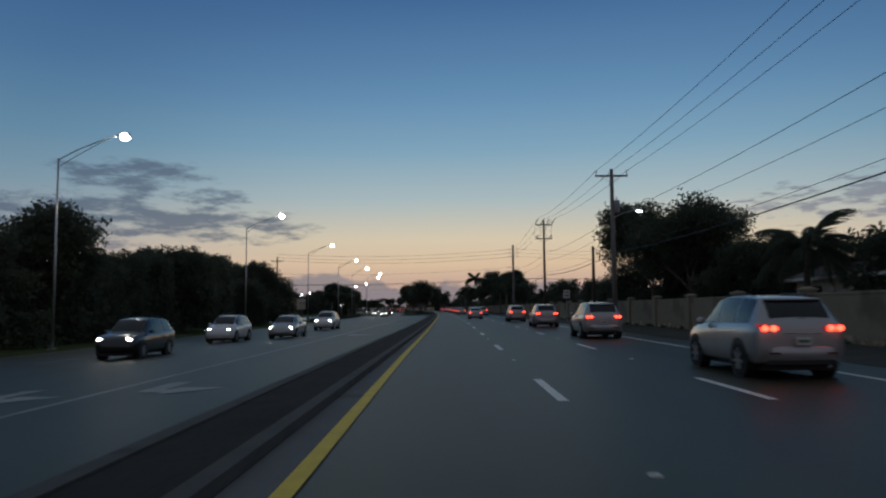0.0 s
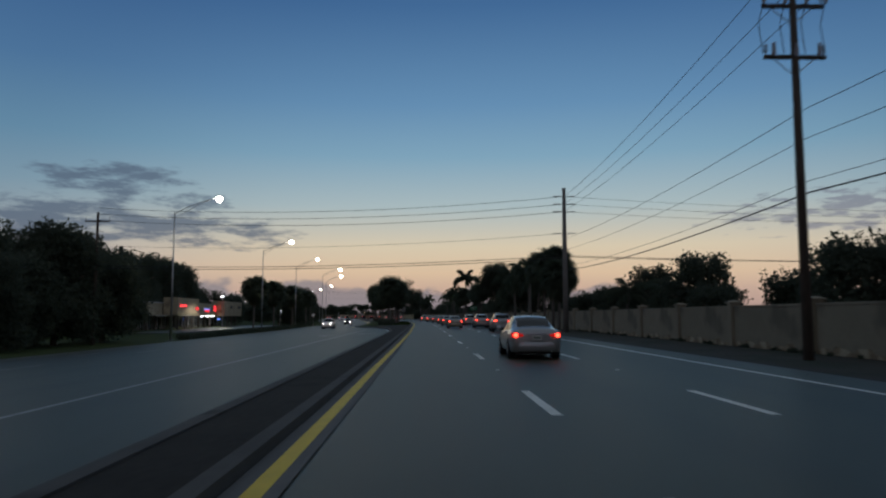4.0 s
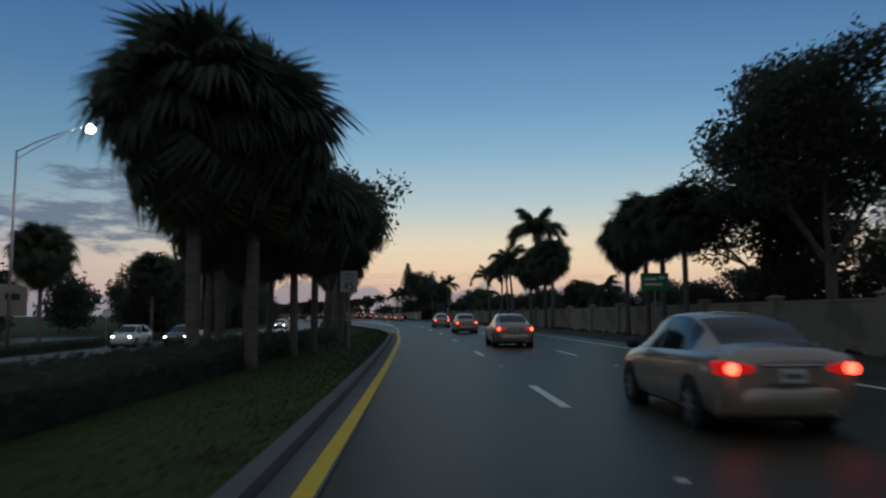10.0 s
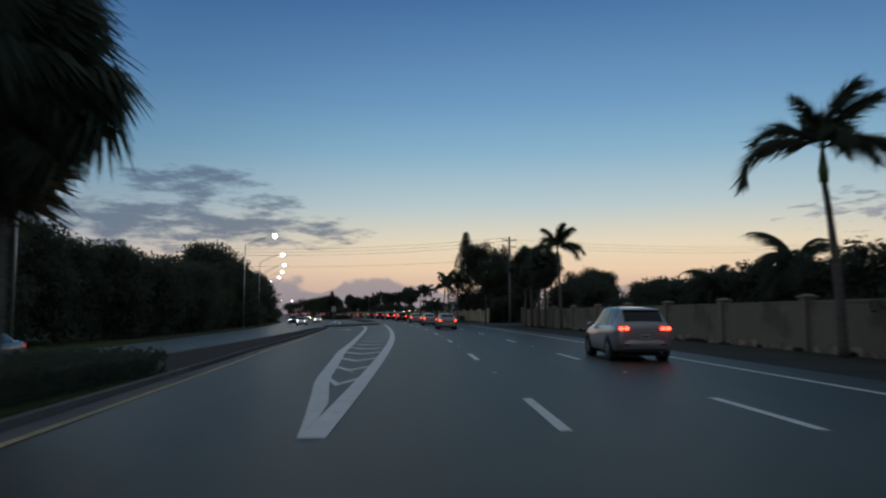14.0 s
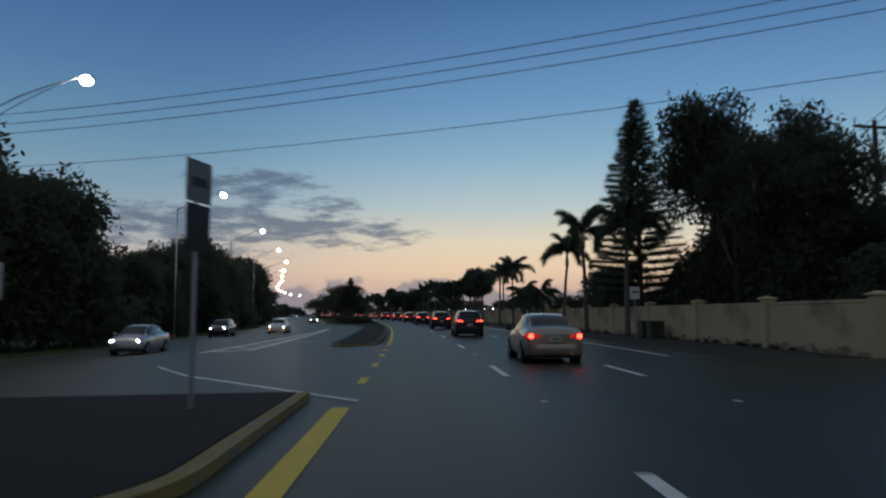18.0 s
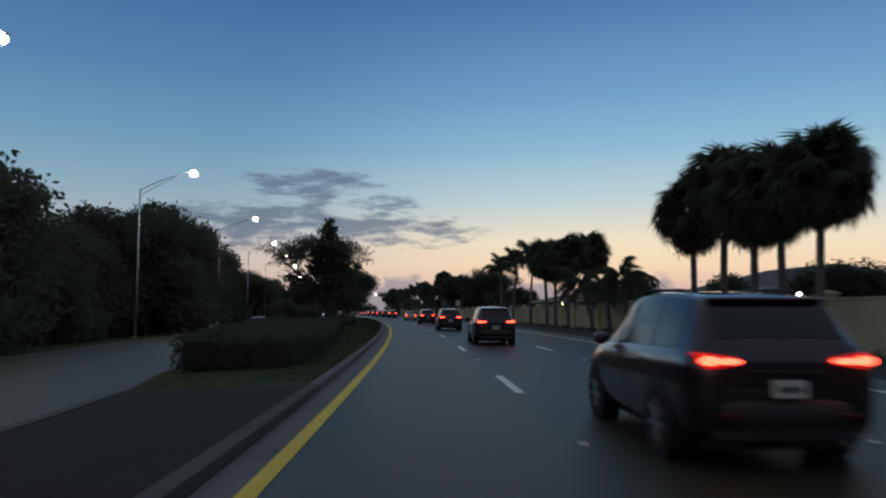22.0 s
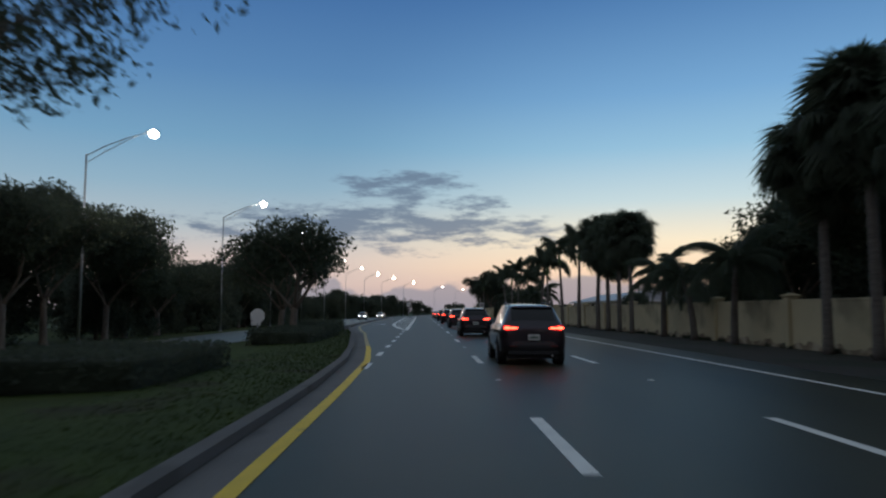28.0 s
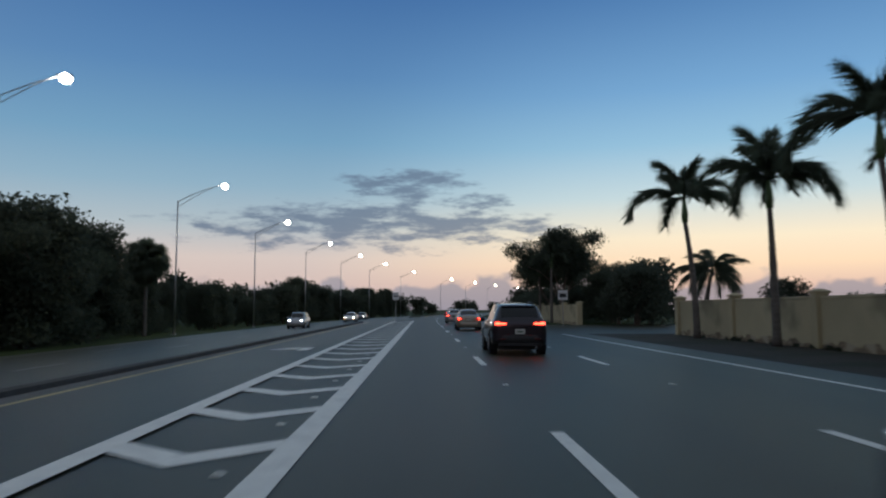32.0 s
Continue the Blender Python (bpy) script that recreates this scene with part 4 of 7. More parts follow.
def hedge(s0, s1, l0, l1, h, seed, label="clipped dark green hedge on the median", base=None, group="median hedges"):
    """A clipped hedge between two road stations."""
    ob = thing("hedge", label, "hedge", group=group)
    sm, lm = (s0 + s1) / 2, (l0 + l1) / 2
    ob.matrix_basis = stand(sm, lm, KERB - 0.03 if base is None else base)
    x, y = abs(l1 - l0) / 2, (s1 - s0) / 2
    put("hedge_core", one_mesh("hedge_core", LEAF_DARK, ((-x * 0.9, -y * 0.97, 0), (x * 0.9, y * 0.97, h * 0.9)), bevel=0.08), ob)
    rng = np.random.default_rng(seed)
    area = 4 * (x + y) * h + 4 * x * y
    n = int(min(9000, area * 110))
    p = np.column_stack([rng.uniform(-x, x, n), rng.uniform(-y, y, n), rng.uniform(0, h, n)])
    f = rng.random(n)
    cut = np.array([4 * x * y, 4 * x * h, 4 * y * h]) / (4 * x * y + 4 * x * h + 4 * y * h)
    top, ends = f < cut[0], (f >= cut[0]) & (f < cut[0] + cut[1])
    rest = ~(top | ends)
    p[top, 2] = h
    p[ends, 1] = np.sign(p[ends, 1]) * y
    p[rest, 0] = np.sign(p[rest, 0]) * x
    p += rng.normal(size=(n, 3)) * 0.05
    p[:, 2] = np.maximum(p[:, 2], 0.02)
    u = rng.normal(size=(n, 3))
    u /= np.linalg.norm(u, axis=1)[:, None]
    v = np.cross(u, rng.normal(size=(n, 3)))
    v /= np.linalg.norm(v, axis=1)[:, None]
    u, v = u * 0.07, v * 0.035
    put("leaves", tri_mesh("leaves", np.stack([p - u, p - v, p + u, p + v], 1).reshape(-1, 3), np.arange(4 * n).reshape(-1, 4), LEAF_DARK), ob)
    return ob


def rows_of(stocks, spots, turn_seed=1):
    """Set down stocks at (s, l, size, which)."""
    rng = random.Random(turn_seed)
    for s, l, size, which in spots:
        stocks[which].place(stand(s, l, 0.0, rng.uniform(0, 360), size))


# palms in front of and just behind the wall
ROYALS = [Stock(royal_palm(5.0, 10, 31, spread=0.85)), Stock(royal_palm(5.3, 9, 32, spread=0.86)), Stock(royal_palm(4.9, 11, 33, spread=0.84))]
rows_of(ROYALS, [(126.5, -10.9, 1.05, 0), (283.8, -10.9, 1.05, 1), (246.9, -10.9, 1.0, 1), (238.7, -10.9, 1.03, 2), (234.5, -10.9, 1.1, 0), (231.9, -10.9, 1.12, 1),
                 (355.0, -10.9, 1.12, 1), (361.4, -10.9, 1.02, 0), (346.1, -10.9, 1.1, 2), (382.6, -10.9, 1.0, 0), (390.6, -10.9, 0.98, 2), (398.0, -12.9, 0.98, 1),
                 (449.6, -10.9, 1.0, 1), (457.9, -10.9, 1.06, 0), (464.8, -10.9, 1.02, 2), (553.6, -10.9, 1.08, 0), (560.4, -10.9, 1.02, 1), (567.6, -10.9, 0.98, 2), (571.6, -10.9, 1.04, 0), (581.5, -10.9, 0.82, 2),
                 (588.9, -10.9, 1.0, 1), (595.6, -10.9, 1.0, 2), (603.0, -10.9, 1.06, 0), (590.6, -13.4, 0.95, 1), (640.0, -10.9, 1.0, 1), (647.0, -10.9, 1.0, 2)], 5)
Stock(royal_palm(9.7, 18, 41, spread=1.35, thick=2.1)).place(stand(233.2, -14.0, 0, 20), "very tall royal palm standing behind the wall")
COCOS = [Stock(royal_palm(5.6, 22, 51, True, 1.0, "coconut_palm", "coconut palm with a slender leaning trunk and long drooping fronds")), Stock(royal_palm(3.0, 17, 52, True, 0.75, "coconut_palm", "young coconut palm with a short trunk and spreading fronds")), Stock(royal_palm(2.6, 15, 53, True, 0.7, "coconut_palm", "young coconut palm with a short trunk and spreading fronds"))]
rows_of(COCOS, [(132.5, -11.7, 1.12, 0), (140.4, -11.0, 1.14, 0), (143.0, -14.5, 1.08, 0), (97.5, -14.0, 1.0, 1), (92.0, -15.5, 1.1, 2), (154.8, -12.9, 1.15, 1), (160.5, -13.5, 1.1, 1), (207.0, -13.0, 1.1, 2), (213.0, -14.5, 1.0, 1),
                (368.7, -10.9, 1.0, 1), (372.9, -10.9, 1.0, 2), (376.9, -10.9, 1.05, 1), (421.9, -10.9, 1.0, 1), (425.4, -10.9, 1.0, 2), (429.3, -10.9, 1.0, 1), (470.4, -10.9, 0.95, 2), (474.6, -13.0, 1.0, 1), (482.0, -13.5, 1.0, 2), (524.9, -10.9, 1.05, 1), (529.2, -10.9, 1.05, 2), (533.7, -11.0, 1.05, 1),
                (575.0, -11.0, 0.95, 1), (579.5, -11.0, 0.9, 2), (582.8, -13.0, 1.2, 1), (35.0, -16.5, 1.4, 1), (26.0, -17.5, 1.5, 2), (14.0, -15.0, 1.25, 1), (255, -15, 1.1, 1), (262, -14, 1.0, 2), (610, -14, 1.1, 1)], 6)
SABALS = [Stock(sabal_palm(5.7, 26, 61)), Stock(sabal_palm(6.0, 27, 62)), Stock(sabal_palm(5.4, 26, 63))]
rows_of(SABALS, [ (184.8, -11.0, 0.98, 1), (187.8, -11.0, 1.05, 0), (190.2, -11.0, 1.02, 1), (193.8, -11.0, 1.05, 2), (216.4, -10.9, 1.08, 0), (213.4, -10.9, 1.03, 1), (223.2, -11.0, 1.06, 2), (225.0, -12.9, 1.1, 0),
                 (297.8, -10.9, 1.0, 0), (295.0, -10.9, 1.02, 1), (292.0, -10.9, 1.0, 2), (289.4, -10.9, 0.95, 0), (300.5, -12.9, 0.95, 1),
                 (412.5, -10.9, 1.0, 0), (409.6, -10.9, 1.05, 1), (407.0, -10.9, 1.02, 2), (405.2, -11.0, 0.96, 0), (402.8, -10.9, 0.92, 1), (442.9, -10.9, 0.98, 1), (439.9, -10.9, 1.03, 2), (435.8, -10.9, 0.98, 0), (438.0, -13.0, 1.0, 1),
                 (518.2, -10.9, 1.06, 0), (515.7, -10.9, 1.14, 1), (512.5, -10.9, 1.06, 2), (509.5, -11.0, 0.92, 0), (506.5, -12.9, 0.95, 1), (511.0, -13.2, 1.1, 2), (547.4, -10.9, 1.06, 1), (544.5, -10.9, 1.02, 2), (541.8, -10.9, 1.0, 0), (539.1, -10.9, 0.96, 1), (549.0, -12.9, 1.0, 2), (364.0, -22.0, 0.72, 0)], 7)

Stock(sabal_palm(3.3, 24, 67, 0.72)).place(stand(464.8, -13.2), "small sabal palm with a round head behind the wall")

# broad trees and pines on the right
OAKS = [Stock(broad_tree(9.5, 4.8, 2.4, 24000, 0.125, 71)), Stock(broad_tree(10.5, 4.4, 2.8, 26000, 0.125, 72, dark=True)), Stock(broad_tree(7.2, 3.8, 1.9, 19000, 0.12, 73))]
rows_of(OAKS, [(30.2, -15.2, 1.0, 0), (66.0, -30.0, 0.9, 1), (40.8, -15.6, 1.0, 1), (36.5, -17.5, 1.0, 2), (22.0, -16.0, 0.75, 2), (178.0, -14.0, 1.12, 1), (171.5, -14.5, 0.85, 2), (185.0, -15.5, 1.0, 0), (147.5, -13.2, 0.98, 2), (152.0, -16.0, 0.9, 0), (333.5, -18.5, 0.95, 2), (316, -24, 1.0, 2), (329, -28, 0.9, 0),
               (520.5, -15.0, 1.0, 2), (528.0, -15.2, 0.95, 2), (536.0, -16.5, 0.72, 2), (493.0, -15.0, 0.9, 0), (500.0, -15.5, 0.95, 2), (644.0, -12.5, 0.95, 1), (649.0, -13.5, 0.9, 0), (635.0, -16.0, 0.8, 2), (660.0, -14.0, 0.9, 0), (194.0, -20.0, 0.7, 2), (262.0, -20.0, 0.6, 2)], 8)
rows_of(OAKS, [(541.0, 27.0, 1.2, 0), (548.0, 28.0, 1.15, 1), (555.0, 26.8, 1.18, 0), (563.0, 28.5, 1.15, 2), (570.0, 28.0, 1.2, 2), (600.5, 27.5, 0.84, 0), (614.5, 27.5, 0.86, 1), (621.0, 28.0, 0.9, 0)], 15)
# two tall narrow oaks at the corner of the side street
OAKS[1].place(stand(340.2, -14.8, 0, 40) @ Matrix.Diagonal((0.86, 0.86, 1.26, 1)), "tall dark broadleaf tree at the side street's corner")
OAKS[0].place(stand(336.2, -15.6, 0, 110) @ Matrix.Diagonal((0.78, 0.78, 1.12, 1)), "tall dark broadleaf tree at the side street's corner")
PINE = Stock(norfolk_pine(15.6, 3.8, 81))
PINE.place(stand(350.4, -13.2, 0, 10))
PINE.place(stand(346.5, -17.5, 0, 70, 0.8))

# leafy mass behind the wall
BUSHES = [Stock(wood_tree(4.6, 3.0, 7000, 0.155, 91, "leafy garden tree behind the wall", 0.4)), Stock(wood_tree(5.4, 2.8, 7000, 0.155, 92, "leafy garden tree behind the wall", 0.4)), Stock(wood_tree(3.6, 2.6, 6000, 0.145, 93, "large leafy garden shrub behind the wall", 0.3))]
rng = random.Random(12)
spots = []
s = -14.0
while s < 700:
    gap = 303 < s < 325 or 566 < s < 592 or 609 < s < 627 or 452 < s < 474
    if not gap:
        near = 0.5 if 538 < s < 566 or 474 < s < 488 or 590 < s < 612 else 0.72 if 196 < s < 300 or 380 < s < 500 else 1.0
        spots.append((s, rng.uniform(-15.5, -19.0), near * rng.uniform(0.75, 1.1), rng.randrange(3)))
        if rng.random() < 0.25:
            spots.append((s + 2, rng.uniform(-22, -26), (near * 0.9 + 0.1) * rng.uniform(0.9, 1.2), rng.randrange(3)))
    s += rng.uniform(4.4, 6.6)
for k in range(9):
    # trees closing the ends of the two side streets
    spots.append((302 + 3.4 * k, -38 - 7 * (k % 3), 1.15 + 0.1 * (k % 4), k % 3))
    spots.append((604 + 3.6 * k, -40 - 6 * (k % 3), 1.1 + 0.1 * (k % 3), (k + 1) % 3))
spots += [(301.0, -15.5, 0.5, 1), (327.5, -14.5, 1.0, 2), (329.5, -18.0, 1.1, 1), (328.0, -24.0, 1.3, 0), (334.5, -16.5, 1.25, 1), (338.5, -17.0, 1.3, 0), (343.0, -16.5, 1.3, 1), (347.5, -16.8, 1.2, 0)]
for k in range(26):
    # close-set shrubs behind the wall
    spots.append((212 + 3.4 * k, rng.uniform(-13.8, -15.2), rng.uniform(0.62, 0.8), rng.randrange(3)))
rows_of(BUSHES, spots, 9)

# woods beyond the far carriageway
WOODS = [Stock(wood_tree(9.6, 5.2, 22000, 0.2, 101)), Stock(wood_tree(10.6, 4.8, 22000, 0.2, 102)), Stock(wood_tree(8.4, 5.0, 20000, 0.19, 103))]
FAR_WOODS = []
rng = random.Random(22)
spots = []
s = -12.0
while s < 800:
    if 75 < s < 92:
        pass
    elif s < 118:
        spots.append((s, rng.uniform(32, 35), rng.uniform(0.7, 1.08), rng.randrange(3)))
    elif s < 150:
        spots.append((s, rng.uniform(56, 62), rng.uniform(1.3, 1.6), rng.randrange(3)))
    elif s < 245:
        pass
    elif s < 310:
        spots.append((s, rng.uniform(31, 35), rng.uniform(0.9, 1.12), rng.randrange(3)))
    elif s < 440:
        spots.append((s, rng.uniform(26.0, 28.0) if 368 < s < 428 else rng.uniform(28.5, 31), rng.uniform(1.12, 1.36) if s > 401 else rng.uniform(0.95, 1.06) if s > 382 else rng.uniform(0.72, 0.85) if s > 367 else rng.uniform(1.2, 1.34) if s > 344 else rng.uniform(0.9, 1.2), rng.randrange(3)))
    elif s < 555:
        spots.append((s, rng.uniform(30, 35), rng.uniform(0.95, 1.2) * (0.8 if s > 538 else 1.0), rng.randrange(3)))
    else:
        spots.append((s, rng.uniform(29, 33), rng.uniform(0.9, 1.1) * (0.8 if 592 < s < 610 else 0.98 if 610 <= s < 633 else 0.55 if 633 <= s < 700 else 0.72 if s < 592 else 0.85), rng.randrange(3)))
    if rng.random() < 0.55 and not 146 < s < 246 and not 84 < s < 128:
        FAR_WOODS.append((s + 3, rng.uniform(42, 54), rng.uniform(9, 12)))
    s += rng.uniform(5.5, 8.5)
# the bend far ahead is closed by trees on both sides
for k in range(26):
    FAR_WOODS.append((700 + 16 * k, rng.uniform(26, 40), rng.uniform(7, 10)))
    FAR_WOODS.append((690 + 16 * k, rng.uniform(-13, -26), rng.uniform(5, 8)))
rows_of(WOODS, spots, 10)
SHOP_ROW = stand(204.0, 46.0)
SPIRE = Stock(wood_tree(14.5, 3.0, 9000, 0.2, 104, "tall dark tree with a ragged pointed top", 0.5, True, 0.3))
for x, y, k, which in ((-12.5, -44, 1.6, 0), (-14.0, -36, 1.55, 1), (-12.0, -28, 1.7, 2), (-14.5, -20, 1.45, 1), (-12.0, -13, 1.55, 0), (-15.0, -6, 1.7, 2), (-12.5, 1, 1.6, 0), (-13.5, 9, 1.5, 1), (-12.0, 16, 1.55, 0), (-13.5, 22, 1.46, 1), (-12.5, 28, 1.25, 0), (-13.0, 34, 1.15, 2), (-12.5, 40, 0.95, 1)):
    WOODS[which].place(SHOP_ROW @ pose(x, y, 0, 0, 0, 47 * y) @ Matrix.Diagonal((k * 0.85, k * 0.85, k, 1)), "dense dark tree standing behind the shops")
for x, y, k in ((-11.0, -24, 1.18), (-11.5, -32, 1.0), (-12.0, 11, 1.14), (-11.0, 5, 1.08), (-12.5, 22.5, 1.1)):
    SPIRE.place(SHOP_ROW @ pose(x, y, 0, 0, 0, 71 * y) @ Matrix.Diagonal((k * 0.8, k * 0.8, k, 1)))
far_blobs = []
for s, l, h in FAR_WOODS:
    p = road(s, l)
    for k in range(7):
        a, q = rng.uniform(0, 6.28), rng.uniform(0, 3.2)
        z = h * rng.uniform(0.2, 0.8)
        far_blobs.append((p.x + q * math.cos(a), p.y + q * math.sin(a), p.z + z, 2.5, 2.5, h * 0.2 + 0.35))
far = put("far_woods", leaf_cloud("far_woods", far_blobs, 150000, 0.5, 77, LEAF_DARK, 0.1))
tagged(far, "dark woods standing far behind the road's edges", "woods", kind="stuff")
rows_of(SABALS, [(638.1, 27.0, 1.22, 0), (228.0, 27.5, 1.2, 0), (258.0, 28.0, 1.2, 1), (262.0, 30.0, 1.25, 2), (252.0, 30.0, 1.1, 0)], 11)

# median trees
BIG_SABALS = [Stock(sabal_palm(6.4, 40, 65, 1.75)), Stock(sabal_palm(5.2, 40, 66, 1.65))]
rows_of(BIG_SABALS, [(163.0, 29.2, 1.08, 0), (180.0, 28.8, 1.08, 0), (205.0, 28.5, 1.1, 0), (117.2, -11.0, 0.95, 0), (113.0, -11.1, 0.97, 0), (109.4, -11.0, 0.93, 1), (120.4, -13.2, 0.92, 1), (166.6, 6.9, 1.12, 1), (167.8, 5.9, 1.08, 1), (170.0, 7.2, 0.92, 1), (172.4, 8.2, 0.92, 1), (173.2, 5.8, 0.9, 1), (175.6, 5.5, 0.9, 1), (177.6, 7.4, 0.92, 1), (180.2, 8.8, 0.9, 1), (183.6, 5.35, 1.05, 1), (234.0, 8.0, 1.12, 0), (235.6, 9.9, 1.16, 0), (235.2, 8.9, 1.05, 1), (237.6, 8.4, 1.02, 1), (238.6, 9.6, 1.08, 0)], 13)
STREET = [Stock(broad_tree(8.2, 3.9, 2.2, 7500, 0.13, 111, name="street_tree", label="median street tree with pale trunk and open leafy crown", group="median trees")), Stock(broad_tree(8.8, 4.2, 4.0, 10000, 0.085, 112, sparse=True, levels=4, r=0.13, tall=0.8, name="street_tree", label="slender median street tree with thin sparse foliage", group="median trees")), Stock(broad_tree(7.4, 3.6, 1.8, 7000, 0.13, 113, name="street_tree", label="median street tree with a spreading leafy crown", group="median trees"))]
rows_of(STREET, [(189.5, 6.6, 1.25, 0), (456.3, 6.1, 0.84, 2), (445.5, 9.6, 0.62, 2), (472.6, 6.8, 0.9, 0), (477.5, 8.4, 0.8, 2), (488.0, 7.6, 0.8, 2), (532.0, 7.9, 0.9, 2), (538.6, 9.8, 0.92, 2)], 14)
DROOPING = Stock(broad_tree(9.4, 5.2, 4.7, 5200, 0.1, 119, sparse=True, levels=4, r=0.12, tall=0.5, name="street_tree", label="slender median street tree with wide drooping open branches", group="median trees"))
DROOPING.place(stand(199.4, 6.9, 0, 200, 0.92))
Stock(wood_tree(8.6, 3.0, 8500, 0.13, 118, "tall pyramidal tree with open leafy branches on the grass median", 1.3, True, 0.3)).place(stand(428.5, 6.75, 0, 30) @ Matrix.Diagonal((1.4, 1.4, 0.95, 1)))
# second tree added at this spot to loosen the one pyramidal crown
STREET[1].place(stand(429.7, 7.4, 0, 140) @ Matrix.Diagonal((1.0, 1.0, 0.78, 1)), "open-branched tree added to fill out the pyramidal tree's crown")
DROOPING.place(stand(505.4, 8.6, 0, 70, 0.82), "tall slender median tree with thin feathery foliage")
for s, l, k, which in ((459.0, 27.5, 1.35, 0), (466.0, 28.0, 1.38, 1), (474.0, 27.5, 1.3, 0), (482.0, 28.5, 1.35, 1), (491.0, 28.0, 1.25, 0), (499.0, 27.5, 1.15, 1), (583.0, 27.5, 0.86, 0), (590.0, 28.0, 0.8, 1), (606.0, 28.0, 0.98, 1), (617.0, 26.5, 1.0, 0)):
    WOODS[which].place(stand(s, l, 0, 53 * s, k), "tall dense dark tree beyond the far carriageway")
for s, l, k, which in ((412.5, 7.2, 0.34, 2), (416.0, 7.6, 0.38, 1), (419.5, 7.2, 0.38, 0), (423.0, 7.8, 0.4, 2)):
    BUSHES[which].place(stand(s, l, 0, 97 * s, k), "dark leafy shrub on the grass median")
for s0, s1, l0, l1, h in ((146.0, 180.0, 6.2, 8.0, 0.62), (181.0, 196.0, 6.0, 7.6, 0.5), (226.0, 243.0, 7.6, 10.2, 0.55), (396.6, 403.2, 4.3, 6.8, 0.72), (403.4, 411.0, 4.8, 7.8, 0.8), (411.2, 424.5, 5.6, 8.6, 0.9), (434.2, 437.2, 6.3, 9.0, 0.5), (445.8, 450.4, 5.5, 8.6, 0.6), (461.8, 466.4, 5.8, 8.6, 0.55), (476.0, 482.0, 6.2, 8.4, 0.5), (508.0, 513.2, 5.9, 8.8, 0.6), (525.0, 534.5, 5.9, 8.4, 0.55), (538.6, 547.2, 7.0, 9.4, 0.7)):
    hedge(s0, s1, l0, l1, h, int(s0))

# added hedge in place of a dark low band before the shops
for s0, s1 in ((118.0, 140.0), (141.0, 163.0), (165.0, 186.0), (188.0, 210.0), (212.0, 232.0)):
    hedge(s0, s1, 26.0, 27.3, 0.6, int(s0) + 7, "low dark hedge added for the dark band before the shops", -0.06, "hedges before the shops")


# weeds along the wall's foot and rough grass on the medians
def scatter(name, spots, count, size, seed, mat, label, category):
    blobs = []
    for s, l, z, r in spots:
        p = road(s, l, z)
        blobs.append((p.x, p.y, p.z, r, r, r * 0.7))
    return tagged(put(name, leaf_cloud(name, blobs, count, size, seed, mat, 0.0)), label, category, kind="stuff")


rng = random.Random(88)
weeds = []
for k in range(520):
    s = rng.uniform(-10, 604)
    if not 300 < s < 326:
        weeds.append((s, -11.5 + rng.uniform(-0.05, 0.18), 0.03, rng.uniform(0.05, 0.2)))
scatter("weeds", weeds, 26000, 0.07, 5, LEAF_DARK, "low dark weeds growing along the wall's foot", "weeds")


def blades(name, s0, s1, right, left, count, seed):
    """Short upright grass blades on a stretch of median."""
    rng = np.random.default_rng(seed)
    verts = []
    for s, f in zip(rng.uniform(s0, s1, count), rng.random(count)):
        a, b = edge(right, s) + 0.22, min(edge(left, s) - 0.25, edge(right, s) + 3.2)
        p = road(s, a + (b - a) * f ** 1.4, KERB - 0.03)
        h, d = rng.uniform(0.02, 0.055), rng.normal(size=3) * 0.012
        w = rng.normal(size=2) * 0.009
        verts += [(p.x - w[0], p.y - w[1], p.z), (p.x + w[0], p.y + w[1], p.z), (p.x + d[0], p.y + d[1], p.z + h)]
    return tagged(put(name, tri_mesh(name, verts, np.arange(3 * count).reshape(-1, 3), GRASS)), "short rough grass blades on the median", "grass", kind="stuff")


blades("grass_blades", 141.5, 243, MED_A_R, MED_A_L, 40000, 3)
blades("grass_blades", 393, 547, MED_C_R, MED_C_L, 60000, 4)


